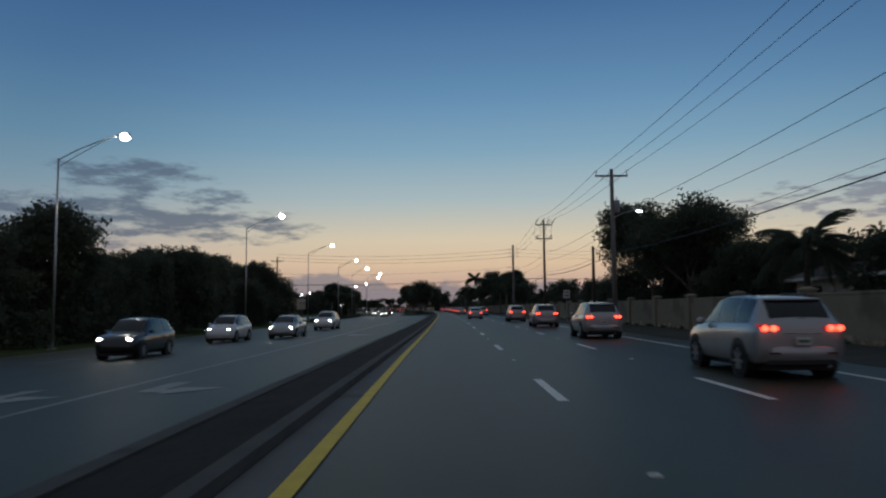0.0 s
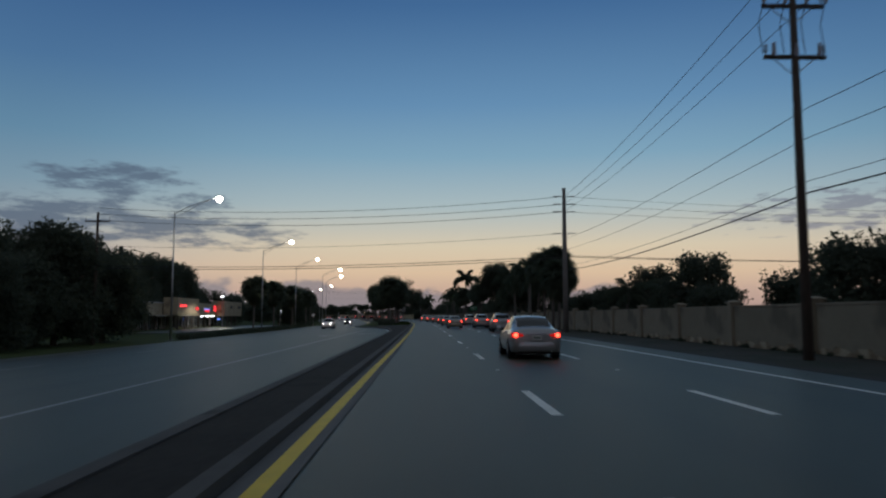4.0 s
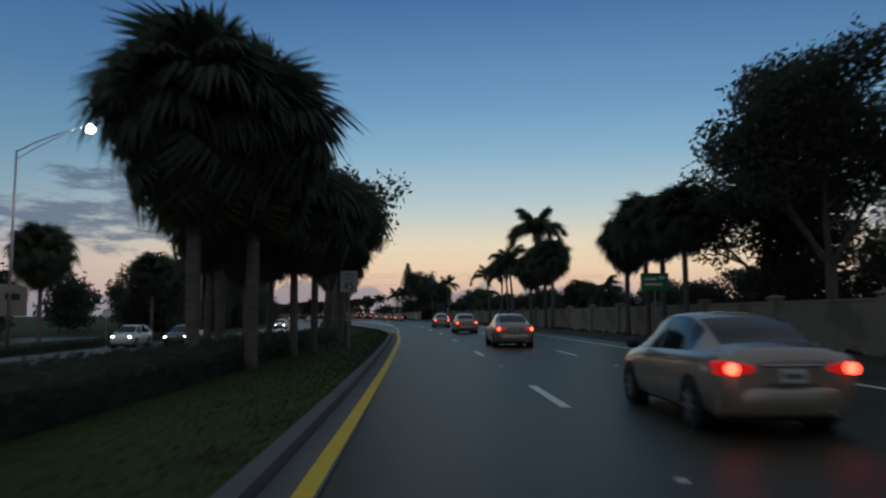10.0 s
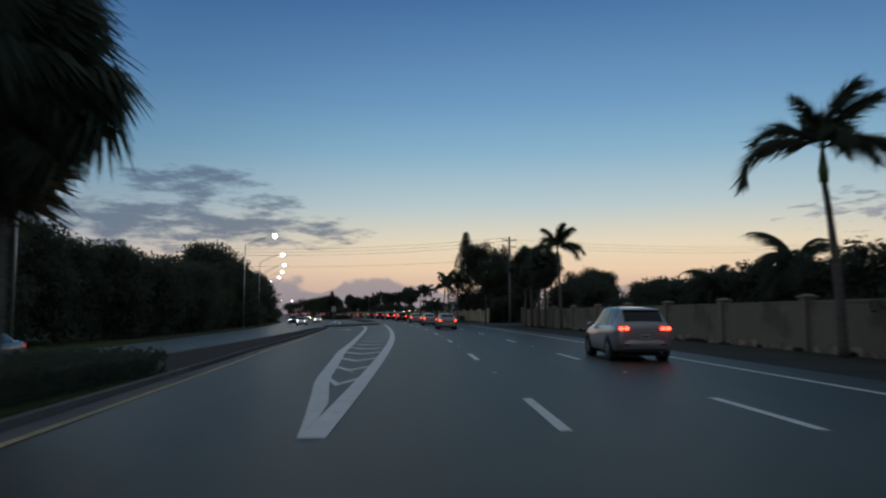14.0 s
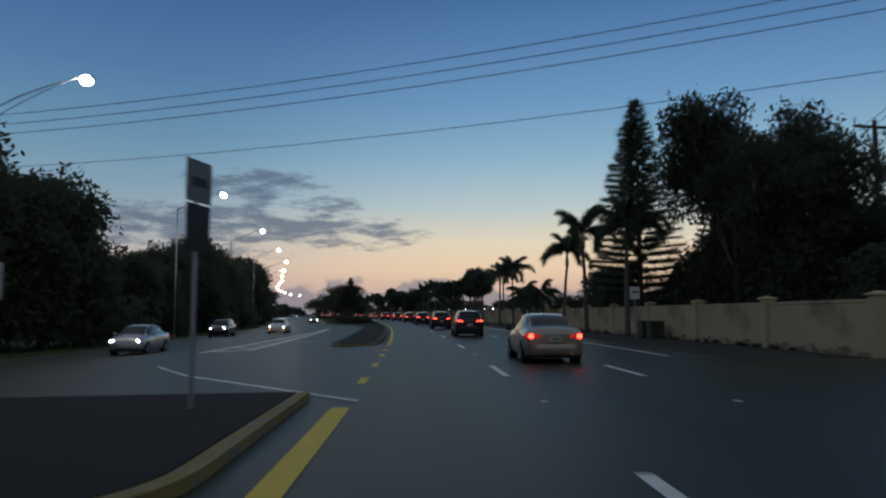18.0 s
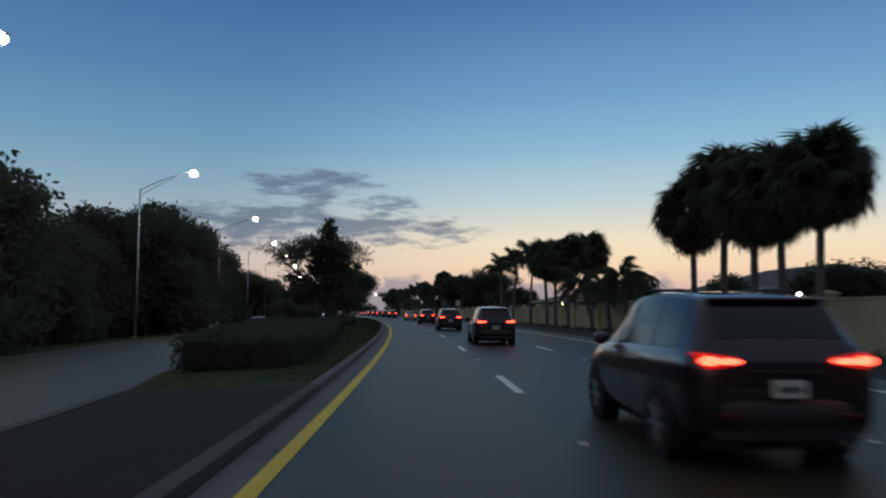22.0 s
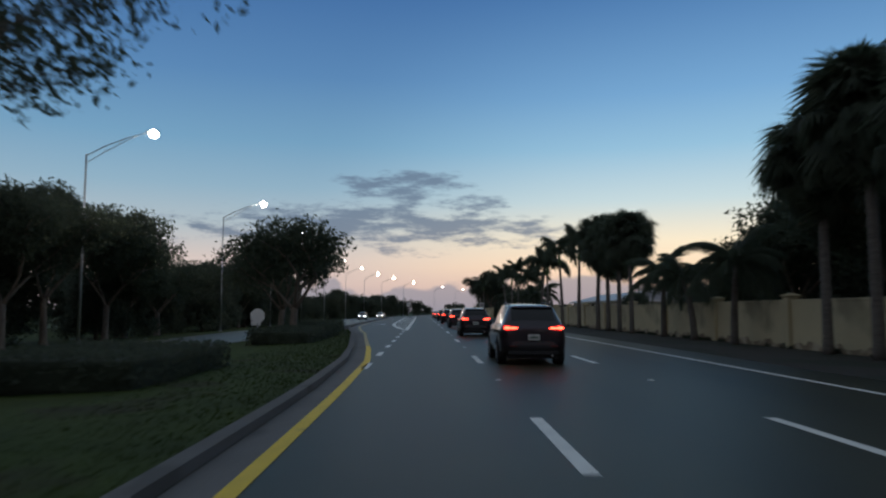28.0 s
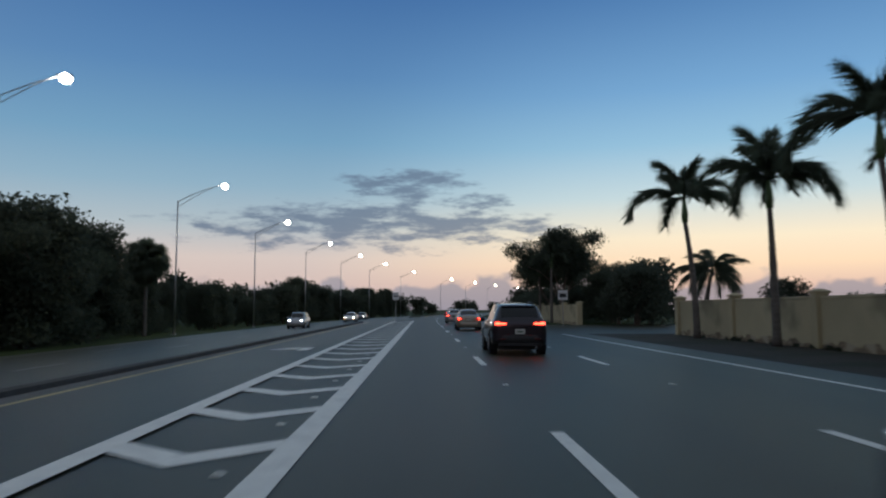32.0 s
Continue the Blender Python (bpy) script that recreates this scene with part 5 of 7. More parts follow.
# ---------------------------------------------------------------- street lamps
def street_lamp():
    """Pole at the origin; the arm reaches 4.5 m towards the road."""
    ob = thing("street_lamp", "tall galvanised street lamp with a truss arm, lit", "street lamp", group="street lamps")
    part("pole", tubed([(0, 0, -0.1), (0, 0, 6.0), (0, 0, 12.9)], [0.11, 0.085, 0.06], 10), STEEL, ob, smooth=True)
    part("base_plate", boxed((-0.2, -0.2, -0.1), (0.2, 0.2, 0.06), 0.02), STEEL, ob)
    arm = part("arm", tubed([(0, 0, 12.8), (1.2, 0, 13.45), (2.7, 0, 14.05), (4.1, 0, 14.45)], [0.04, 0.036, 0.033, 0.03], 7), STEEL, ob, smooth=True)
    part("brace", tubed([(0, 0, 12.3), (1.2, 0, 13.05), (2.7, 0, 13.88), (3.4, 0, 14.22)], [0.026] * 4, 6), STEEL, ob, smooth=True)
    for x, z0, z1 in ((1.2, 13.05, 13.45), (2.2, 13.6, 13.85)):
        part("strut", tubed([(x, 0, z0), (x, 0, z1)], [0.018, 0.018], 5), STEEL, ob)
    bm = boxed((4.0, -0.15, 14.4), (4.85, 0.15, 14.58), 0.06)
    for v in bm.verts:
        if v.co.x < 4.2:
            v.co.y *= 0.4
    part("luminaire", bm, STEEL, ob, "grey cobra-head lamp housing", smooth=True)
    # bowl oversized: the lamp's glare is put into its shape
    bm = bmesh.new()
    bmesh.ops.create_uvsphere(bm, u_segments=16, v_segments=8, radius=0.29, matrix=Matrix.Translation((4.5, 0, 14.34)) @ Matrix.Diagonal((1.08, 0.98, 0.95, 1)))
    part("lens", bm, LAMP_GLASS, ob, "glowing lamp bowl", smooth=True)
    return ob


LAMP = Stock(street_lamp)
LAMPS = [(28.6, 23.7), (72.4, 22.7), (115.6, 22.6), (159.6, 22.7), (197.6, 22.5), (233.0, 19.2), (267.0, 19.0), (342.0, 18.8), (379.5, 19.7), (413.0, 19.9), (445.5, 19.9), (478.2, 19.3), (513.0, 20.0), (545.6, 20.0), (578.6, 19.6), (608.0, 20.1), (641.0, 20.8), (670.0, 20.6), (701.0, 20.5), (731.0, 20.5), (761.0, 20.5), (800.0, 20.5), (858.0, 20.5), (898.0, 20.5), (934.0, 20.5), (975.0, 20.5), (1015.0, 20.5)]
for s, l in LAMPS:
    LAMP.place(stand(s, l + 4.5))
    if s < 720:
        glow = bpy.data.lights.new("lamp_glow", "SPOT")
        glow.energy, glow.color, glow.spot_size, glow.spot_blend, glow.shadow_soft_size = 380.0, (1.0, 0.84, 0.56), radians(150), 0.7, 0.25
        new("lamp_glow", glow).matrix_basis = Matrix.Translation(road(s, l, 13.7))


# ---------------------------------------------------------------- utility poles and cables
def insulator(bm, p, up=0.28):
    p = Vector(p)
    tube(bm, [p, p + Vector((0, 0, up))], [0.02, 0.02], 5)
    for k in range(3):
        z = p + Vector((0, 0, up * (0.35 + 0.25 * k)))
        tube(bm, [z, z + Vector((0, 0, 0.03))], [0.065, 0.04], 8)


def utility_pole(s, l, h, arms, mat, label, turn=0, tank=False, wide=1.1, r=0.17):
    ob = thing("utility_pole", label, "utility pole", stand(s, l, 0, turn), "utility poles")
    part("shaft", tubed([(0, 0, -0.2), (0, 0, h * 0.5), (0, 0, h)], [r, r * 0.85, r * 0.62], 10), mat, ob, smooth=True)
    for z in arms:
        arm = part("crossarm", boxed((-wide, -0.06, z - 0.06), (wide, 0.06, z + 0.06), 0.012), mat, ob)
        for x in (-wide + 0.06, 0.0, wide - 0.06):
            bm = bmesh.new()
            insulator(bm, (x, 0, z + 0.05), 0.34)
            part("insulator", bm, PORCELAIN, arm)
        for x in (-0.62, 0.62):
            part("brace", tubed([(x, 0.07, z - 0.04), (0, 0.1, z - 0.55)], [0.016, 0.016], 5), STEEL, arm)
    if tank:
        t = part("transformer", tubed([(0.3, 0, h * 0.72), (0.3, 0, h * 0.72 + 0.05), (0.3, 0, h * 0.72 + 0.8), (0.3, 0, h * 0.72 + 0.86)], [0.18, 0.22, 0.22, 0.12], 12), PORCELAIN, ob, "grey transformer tank", smooth=True)
        bm = bmesh.new()
        insulator(bm, (0.3, 0, h * 0.72 + 0.86), 0.22)
        part("bushing", bm, PORCELAIN, t)
    return ob


def cable(a, b, sag, r=0.014, label="thin black overhead cable"):
    a, b = Vector(a), Vector(b)
    n = 14
    pts = [a.lerp(b, i / n) - Vector((0, 0, sag * 4 * (i / n) * (1 - i / n))) for i in range(n + 1)]
    ob = tubed(pts, [r] * len(pts), 5)
    me = bpy.data.meshes.new("cable")
    ob.to_mesh(me)
    ob.free()
    me.materials.append(CABLE)
    return tagged(put("overhead_cable", me), label, "cable", "overhead cables")


utility_pole(-12.0, -9.6, 10.6, [10.2], POLE_CONCRETE, "concrete utility pole with one crossarm", r=0.18)
utility_pole(28.8, -9.5, 10.6, [10.15], POLE_CONCRETE, "concrete utility pole with one crossarm and a transformer", tank=True, r=0.19)
switch_pole = utility_pole(62.6, -9.5, 11.2, [10.7, 9.1], POLE_WOOD, "wooden utility pole with switch gear on two crossarms", wide=0.95, r=0.16)
for x in (-0.95, -0.3, 0.35, 0.95):
    part("switch_arm", tubed([(x, -0.1, 10.75), (x + 0.12, -0.1, 11.1), (x + 0.42, -0.1, 11.45)], [0.05, 0.06, 0.03], 7), PORCELAIN, switch_pole)
    part("drop_lead", tubed([(x, -0.05, 10.7), (x - 0.18, -0.1, 10.1), (x - 0.05, -0.05, 9.2)], [0.014, 0.014, 0.014], 5), CABLE, switch_pole)
for x in (-0.7, 0.0, 0.7):
    part("fuse_holder", tubed([(x, -0.12, 9.1), (x, -0.14, 9.5)], [0.07, 0.05], 8), PORCELAIN, switch_pole)
bend_pole = utility_pole(99.2, -9.6, 11.6, [], POLE_CONCRETE, "plain concrete utility pole where the cables turn across the road", r=0.22)
for z in (10.9, 10.28, 9.66, 7.9):
    for x0, x1, y in ((-0.95, -0.2, 0.05), (0.2, 0.9, 0.35)):
        bm = bmesh.new()
        tube(bm, [(x0, y if x1 > 0 else 0.0, z), (x1, 0, z)], [0.02, 0.02], 5)
        for k in range(5):
            x = x0 + (x1 - x0) * (0.2 + 0.15 * k)
            tube(bm, [(x, 0, z), (x + 0.05, 0, z)], [0.07, 0.05], 8)
        part("insulator", bm, PORCELAIN, bend_pole)
utility_pole(107.0, 31.0, 11.8, [11.0], POLE_WOOD, "wooden utility pole beyond the far carriageway")
utility_pole(42.5, -10.9, 6.5, [], POLE_WOOD, "short bare wooden pole standing beside the wall", r=0.17)
utility_pole(324.5, -14.8, 11.9, [11.45, 10.5], POLE_CONCRETE, "concrete utility pole with two crossarms at the side street", turn=15, r=0.2)
utility_pole(336.0, -19.5, 10.2, [9.9], POLE_WOOD, "wooden utility pole with a transformer", turn=8, tank=True)
utility_pole(345.0, 31.0, 12.6, [11.6], POLE_WOOD, "wooden utility pole beyond the far carriageway", turn=80)
utility_pole(316.5, -10.0, 3.6, [], POLE_WOOD, "short wooden post at the side street", r=0.09)
for i, x in enumerate((-1.05, 0.0, 1.05)):
    run = [road(-60, -9.6 + x, 10.5), road(-12.0, -9.6 - x, 10.6), road(28.8, -9.5 - x, 10.5), road(62.6, -9.5 - x * 0.9, 11.3)]
    for a, b in zip(run, run[1:]):
        cable(a, b, 0.45)
    cable(road(62.6, -9.5 - x * 0.9, 11.3), road(99.2, -9.6, 10.9 - 0.62 * i), 0.5)
    cable(road(99.2, -9.6, 10.9 - 0.62 * i), road(107.0, 31.0, 12.2 - 0.55 * i), 0.9, 0.022)
    cable(road(99.2, -9.6, 10.9 - 0.62 * i), road(106.0, -62.0, 10.9 - 0.5 * i), 0.6)
    cable(road(324.5, -14.8, 11.8 - 0.45 * i), road(345.0, 31.0, 12.9 - 0.5 * i), 0.9, 0.02)
    cable(road(324.5, -14.8, 10.6), road(336.0, -19.5 + x * 0.5, 10.0), 0.5)
    cable(road(324.5, -14.8, 11.6 - 0.45 * i), road(326.0, -60.0, 11.4 - 0.4 * i), 0.7)
for z, r in ((7.5, 0.014), (6.6, 0.012), (5.3, 0.012), (4.95, 0.03)):
    for a, b in ((-60, -12.0), (-12.0, 28.8), (28.8, 62.6), (62.6, 99.2)):
        cable(road(a, -9.75, z), road(b, -9.75, z), 0.4, r)
for z in (6.1, 5.9):
    cable(road(99.2, -9.6, z), road(107.0, 31.0, z + 0.9), 0.5, 0.03)
cable(road(99.2, -9.6, 7.9), road(107.0, 31.0, 8.8), 0.7, 0.014)
cable(road(324.5, -14.8, 8.9), road(345.0, 31.0, 10.2), 0.8, 0.016)
for z in (6.1, 6.0):
    cable(road(99.2, -9.6, z), road(106.0, -60.0, 6.5), 0.4, 0.024)

# small street lamps bracketed on two of the poles
def bracket_lamp(s, l, z, reach):
    ob = thing("bracket_lamp", "small lit bracket lamp on a utility pole", "street lamp", stand(s, l), "bracket lamps")
    part("bracket", tubed([(-0.1, 0, z - 0.5), (reach * 0.42, 0, z - 0.15), (reach * 0.93, 0, z)], [0.03, 0.028, 0.025], 6), STEEL, ob)
    part("housing", boxed((reach * 0.9, -0.1, z - 0.05), (reach * 0.9 + 0.5, 0.1, z + 0.1), 0.04), STEEL, ob)
    part("lens", boxed((reach * 0.9 + 0.1, -0.09, z - 0.12), (reach * 0.9 + 0.45, 0.09, z - 0.048), 0.02), WHITE_LAMP, ob, "white lit lens")


bracket_lamp(336.0, -19.5, 7.5, 2.1)
bracket_lamp(28.5, -9.6, 7.75, 1.5)


# ---------------------------------------------------------------- signs
def road_sign(s, l, w, h, z, mat, label, bars=(), turn=0, post_r=0.03, both=True, shape="board"):
    ob = thing("road_sign", label, "road sign", stand(s, l, 0, turn), "road signs")
    part("post", tubed([(0, 0.03, -0.05), (0, 0.03, z + h)], [post_r, post_r], 6), STEEL, ob)
    if shape == "round":
        bm = bmesh.new()
        bmesh.ops.create_cone(bm, cap_ends=True, segments=8, radius1=w / 2, radius2=w / 2, depth=0.012, matrix=Matrix.Translation((0, 0, z + h / 2)) @ Matrix.Rotation(radians(90), 4, "X") @ Matrix.Rotation(radians(22.5), 4, "Z"))
        part("board", bm, mat, ob)
    else:
        part("board", boxed((-w / 2, -0.008, z), (w / 2, 0.008, z + h), 0.004), mat, ob)
    for x0, z0, x1, z1, m in bars:
        part("lettering_bar", boxed((x0, -0.013, z + z0), (x1, -0.0085, z + z1)), m, ob)
    return ob


road_sign(184.6, -9.4, 1.35, 0.85, 2.35, SIGN_GREEN, "green guide sign with pale lettering beside the wall", [(-0.5, 0.5, 0.1, 0.62, SIGN_WHITE), (-0.5, 0.25, 0.35, 0.36, SIGN_WHITE), (0.2, 0.55, 0.5, 0.7, SIGN_WHITE)])
limit = road_sign(177.6, 4.5, 0.62, 0.78, 2.12, SIGN_WHITE, "white speed limit sign on a post on the median")
for text, z, size in (("SPEED", 2.72, 0.135), ("LIMIT", 2.57, 0.135), ("45", 2.2, 0.42)):
    cu = bpy.data.curves.new("lettering", "FONT")
    cu.body, cu.size, cu.align_x, cu.extrude = text, size, "CENTER", 0.002
    tmp = new("lettering", cu)
    bpy.context.view_layer.update()
    me = bpy.data.meshes.new_from_object(tmp.evaluated_get(bpy.context.evaluated_depsgraph_get()))
    bpy.data.objects.remove(tmp)
    me.materials.clear()
    me.materials.append(SIGN_BLACK)
    put("lettering", me, limit, pose(0, -0.011, z, 90, 0, 0))
road_sign(316.4, 9.0, 0.5, 0.62, 1.75, SIGN_WHITE, "white sign on a post on the traffic island", [(-0.17, 0.36, 0.17, 0.44, SIGN_BLACK), (-0.17, 0.14, 0.17, 0.2, SIGN_BLACK)])
tall_sign = road_sign(313.6, 4.7, 0.6, 0.55, 2.75, SIGN_BACK, "grey sign above a dark board on a tall post, edge on", [(-0.18, 0.2, 0.18, 0.32, SIGN_BLACK)], turn=76)
part("lower_board", boxed((-0.28, -0.008, 2.1), (0.28, 0.008, 2.72), 0.004), SIGN_BLACK, tall_sign)
road_sign(526.4, 8.3, 0.62, 0.62, 0.95, SIGN_WHITE, "octagonal sign seen from its pale back on the median", shape="round")
road_sign(47.0, -9.3, 0.6, 0.75, 2.1, SIGN_WHITE, "white parking sign on a post beside the road", [(-0.2, 0.5, 0.2, 0.58, SIGN_BLACK), (-0.2, 0.2, 0.2, 0.3, SIGN_BLACK)])
road_sign(339.0, -9.0, 0.5, 0.6, 2.0, SIGN_WHITE, "white sign on a post in front of the wall", [(-0.16, 0.3, 0.16, 0.38, SIGN_BLACK)])
road_sign(490.0, -9.4, 0.6, 0.75, 2.1, SIGN_WHITE, "white sign on a post beside the road", [(-0.2, 0.46, 0.2, 0.56, SIGN_BLACK), (-0.2, 0.2, 0.2, 0.28, SIGN_BLACK)])
road_sign(626.0, -9.3, 0.75, 0.75, 2.0, SIGN_WHITE, "white sign on a post at the side street corner", [(-0.26, 0.2, 0.26, 0.5, SIGN_BLACK)])
road_sign(639.0, 4.0, 0.6, 0.7, 2.2, SIGN_WHITE, "white sign on a post far along the median", [(-0.2, 0.3, 0.2, 0.4, SIGN_BLACK)])
road_sign(205.5, 24.0, 0.7, 0.7, 2.1, SIGN_WHITE, "diamond-shaped sign seen from its pale back", shape="round")
for s, l in ((598.0, 24.5), (470.0, 22.8)):
    b = thing("low_sign", "low white board sign standing on the grass verge", "sign", stand(s, l, 0, 12), "low signs")
    part("board", boxed((-0.65, -0.03, 0.25), (0.65, 0.03, 0.85), 0.01), SIGN_WHITE, b)
    for x in (-0.5, 0.5):
        part("leg", boxed((x - 0.03, -0.03, -0.05), (x + 0.03, 0.03, 0.25)), STEEL, b)
# meter cabinets beside the wall
CABINET_GREEN = material("cabinet_green", (0.025, 0.045, 0.03), 0.6, vary=0.2, fine=12, coarse=2, bump=0.1)
for s in (343.0, 341.6):
    c = thing("utility_cabinet", "dark green utility cabinet on the verge by the wall", "cabinet", stand(s, -10.9, 0), "utility cabinets")
    part("body", boxed((-0.35, -0.4, -0.05), (0.35, 0.4, 0.85), 0.02), CABINET_GREEN, c)
    part("lid", boxed((-0.38, -0.43, 0.85), (0.38, 0.43, 0.91), 0.015), CABINET_GREEN, c)


# ---------------------------------------------------------------- buildings
# shade under the canopy is put into this dark brown
SHOP_WALL = material("shaded_brown_shop_front", (0.10, 0.085, 0.07), 0.85, vary=0.3, fine=8, coarse=0.5, bump=0.2)


def shops():
    """A row of shops: cream parapets at several depths, a lit soffit and neon signs."""
    ob = thing("shopping_strip", "long low cream shop building with red neon signs", "building", SHOP_ROW)
    # local x: right, towards the road; y: along the road
    part("wall", boxed((-9.5, -31, -0.4), (-6.0, 35.2, 4.9)), SHOP_WALL, ob)
    part("roof", boxed((-9.7, -31.2, 4.9), (-3.6, 35.2, 5.08), 0.04), ROOF_PALE, ob)
    part("parapet", boxed((-4.0, -31, 2.75), (-3.7, -22.2, 5.1), 0.03), STUCCO, ob, "cream parapet band")
    part("parapet", boxed((-3.6, -22.2, 2.75), (-1.0, -6.3, 6.0), 0.03), STUCCO, ob, "raised cream parapet block standing forward")
    part("parapet", boxed((-2.3, -6.29, 2.6), (-2.0, 14.0, 5.3), 0.03), STUCCO, ob, "cream parapet band")
    for a, b in ((14.01, 19.0), (19.35, 25.1), (25.45, 35.4)):
        part("parapet", boxed((-3.0, a, 2.5), (0.0, b, 6.05), 0.03), STUCCO, ob, "cream parapet block at the end of the row")
    part("soffit", boxed((-6.0, -31, 2.55), (-2.3, 35.2, 2.7)), HOUSE_WALL, ob)
    for k in range(13):
        y = -30.5 + k * 5.0
        x = -3.8 if y < -22 else -1.2 if y < -6 else -2.2 if y < 14 else -0.3
        part("column", boxed((x - 0.3, y - 0.2, -0.4), (x, y + 0.2, 2.6), 0.02), SHOP_WALL, ob)
        w1 = part("shop_window", boxed((-6.02, y + 0.7, 0.5), (-5.96, y + 3.0, 2.4), 0.01), WINDOW_GLASS, ob)
        for q in (0.7, 1.85, 3.0):
            part("frame", boxed((-5.99, y + q - 0.03, 0.45), (-5.92, y + q + 0.03, 2.45)), STEEL, w1)
        part("shop_door", boxed((-6.02, y + 3.4, -0.3), (-5.95, y + 4.3, 2.1), 0.01), WINDOW_GLASS, ob)
    for y in (5.4, 8.0, 10.6, 13.2):
        part("soffit_light", boxed((-3.4, y, 2.42), (-2.35, y + 2.3, 2.545)), SHOP_LIGHT, ob, "bright white soffit light")
    for x, y, w1, z, h1, m in ((-1.0, -20.7, 4.7, 4.25, 0.5, NEON_RED), (-1.0, -8.8, 2.0, 3.75, 0.6, NEON_RED), (-2.0, 2.9, 4.6, 3.92, 0.24, NEON_BLUE), (-2.0, 3.0, 4.4, 3.42, 0.45, NEON_RED), (-2.0, 11.5, 3.7, 3.6, 1.3, NEON_RED), (-1.9, 15.4, 2.8, 1.65, 0.25, NEON_BLUE)):
        sg = part("neon_sign", boxed((x, y, z), (x + 0.05, y + w1, z + h1), 0.01), m if m is NEON_BLUE else SIGN_BLACK, ob)
        if m is NEON_RED:
            rows1 = 3 if h1 > 1 else 1
            n = max(2, int(w1 / 0.55))
            for j in range(rows1):
                z0, z1 = z + h1 * j / rows1, z + h1 * (j + 1) / rows1
                for i in range(n):
                    part("letter_bar", boxed((x + 0.05, y + w1 * (i + 0.1) / n, z0 + 0.06), (x + 0.08, y + w1 * (i + 0.9) / n, z1 - 0.06)), NEON_RED, sg)
    badge = bmesh.new()
    bmesh.ops.create_cone(badge, cap_ends=True, segments=12, radius1=0.5, radius2=0.5, depth=0.08, matrix=Matrix.Translation((-1.95, 2.2, 3.95)) @ Matrix.Rotation(radians(90), 4, "Y"))
    part("badge", badge, SIGN_WHITE, ob, "round pale sign badge")
    for y, w1 in ((30.4, 3.0), (21.0, 1.8)):
        part("sign_box", boxed((0.0, y, 4.35), (0.12, y + w1, 5.05), 0.02), SIGN_BLACK, ob, "dark unlit sign box")
    return ob


shops()
lot = thing("car_park_lamp", "slim car park lamp post with a white lit head", "lamp", SHOP_ROW @ pose(5, -11.6, 0))
part("post", tubed([(0, 0, -0.1), (0, 0, 6.5)], [0.07, 0.05], 8), STEEL, lot)
part("head", boxed((-0.5, -0.2, 6.5), (0.3, 0.2, 6.62), 0.03), STEEL, lot)
part("lens", boxed((-0.45, -0.16, 6.44), (0.25, 0.16, 6.497), 0.02), WHITE_LAMP, lot, "white lit lens")
lot_glow = bpy.data.lights.new("car_park_glow", "SPOT")
lot_glow.energy, lot_glow.color, lot_glow.spot_size, lot_glow.spot_blend, lot_glow.shadow_soft_size = 4200.0, (1.0, 0.93, 0.8), radians(165), 0.5, 0.2
new("car_park_glow", lot_glow).matrix_basis = SHOP_ROW @ pose(5, -11.6, 6.3)
for v_s in (196.0,):
    bl = thing("bollard_light", "small lit bollard lamp before the shops", "lamp", stand(v_s, 30.0), "bollard lamps")
    part("post", tubed([(0, 0, -0.05), (0, 0, 3.4)], [0.05, 0.04], 7), STEEL, bl)
    part("globe", boxed((-0.08, -0.08, 3.4), (0.08, 0.08, 3.56), 0.03), WHITE_LAMP, bl)


def arcade():
    """A two-storey block with a hipped roof, ground-floor arches and one lit sign."""
    ob = thing("corner_building", "grey two-storey building with arches, a hipped roof and lit sign", "building", stand(117.0, 50.0))
    part("wall", boxed((-8, -7, -0.4), (0, 7, 6.3), 0.03), HOUSE_WALL, ob)
    bm = bmesh.new()
    low = [bm.verts.new(v) for v in ((-8.6, -7.6, 6.3), (0.6, -7.6, 6.3), (0.6, 7.6, 6.3), (-8.6, 7.6, 6.3))]
    top = [bm.verts.new(v) for v in ((-4, -4.5, 8.8), (-4, 4.5, 8.8))]
    for f in ((low[0], low[1], top[0]), (low[1], low[2], top[1], top[0]), (low[2], low[3], top[1]), (low[3], low[0], top[0], top[1]), low[::-1]):
        bm.faces.new(f)
    part("roof", bm, ROOF_PALE, ob)
    for y in (-4.4, 0.2, 4.6):
        outline = [(y - 1.5, -0.3), (y + 1.5, -0.3)] + [(y + 1.5 * math.cos(a), 1.3 + 1.3 * math.sin(a)) for a in (math.pi * k / 10 for k in range(11))]
        bm = bmesh.new()
        face = bm.faces.new([bm.verts.new((0.04, p, z)) for p, z in outline])
        back = bmesh.ops.extrude_face_region(bm, geom=[face])
        bmesh.ops.translate(bm, verts=[v for v in back["geom"] if isinstance(v, bmesh.types.BMVert)], vec=(-0.3, 0, 0))
        part("arch_window", bm, WINDOW_GLASS, ob, "dark arched opening")
        w1 = part("window", boxed((0.0, y - 0.7, 3.9), (0.04, y + 0.7, 5.3)), WINDOW_GLASS, ob)
        part("sill", boxed((0.0, y - 0.8, 3.8), (0.12, y + 0.8, 3.9)), HOUSE_WALL, w1)
    part("lit_sign", boxed((0.0, 1.6, 3.2), (0.1, 4.6, 3.48), 0.03), SHOP_LIGHT, ob, "white lit sign board")


arcade()


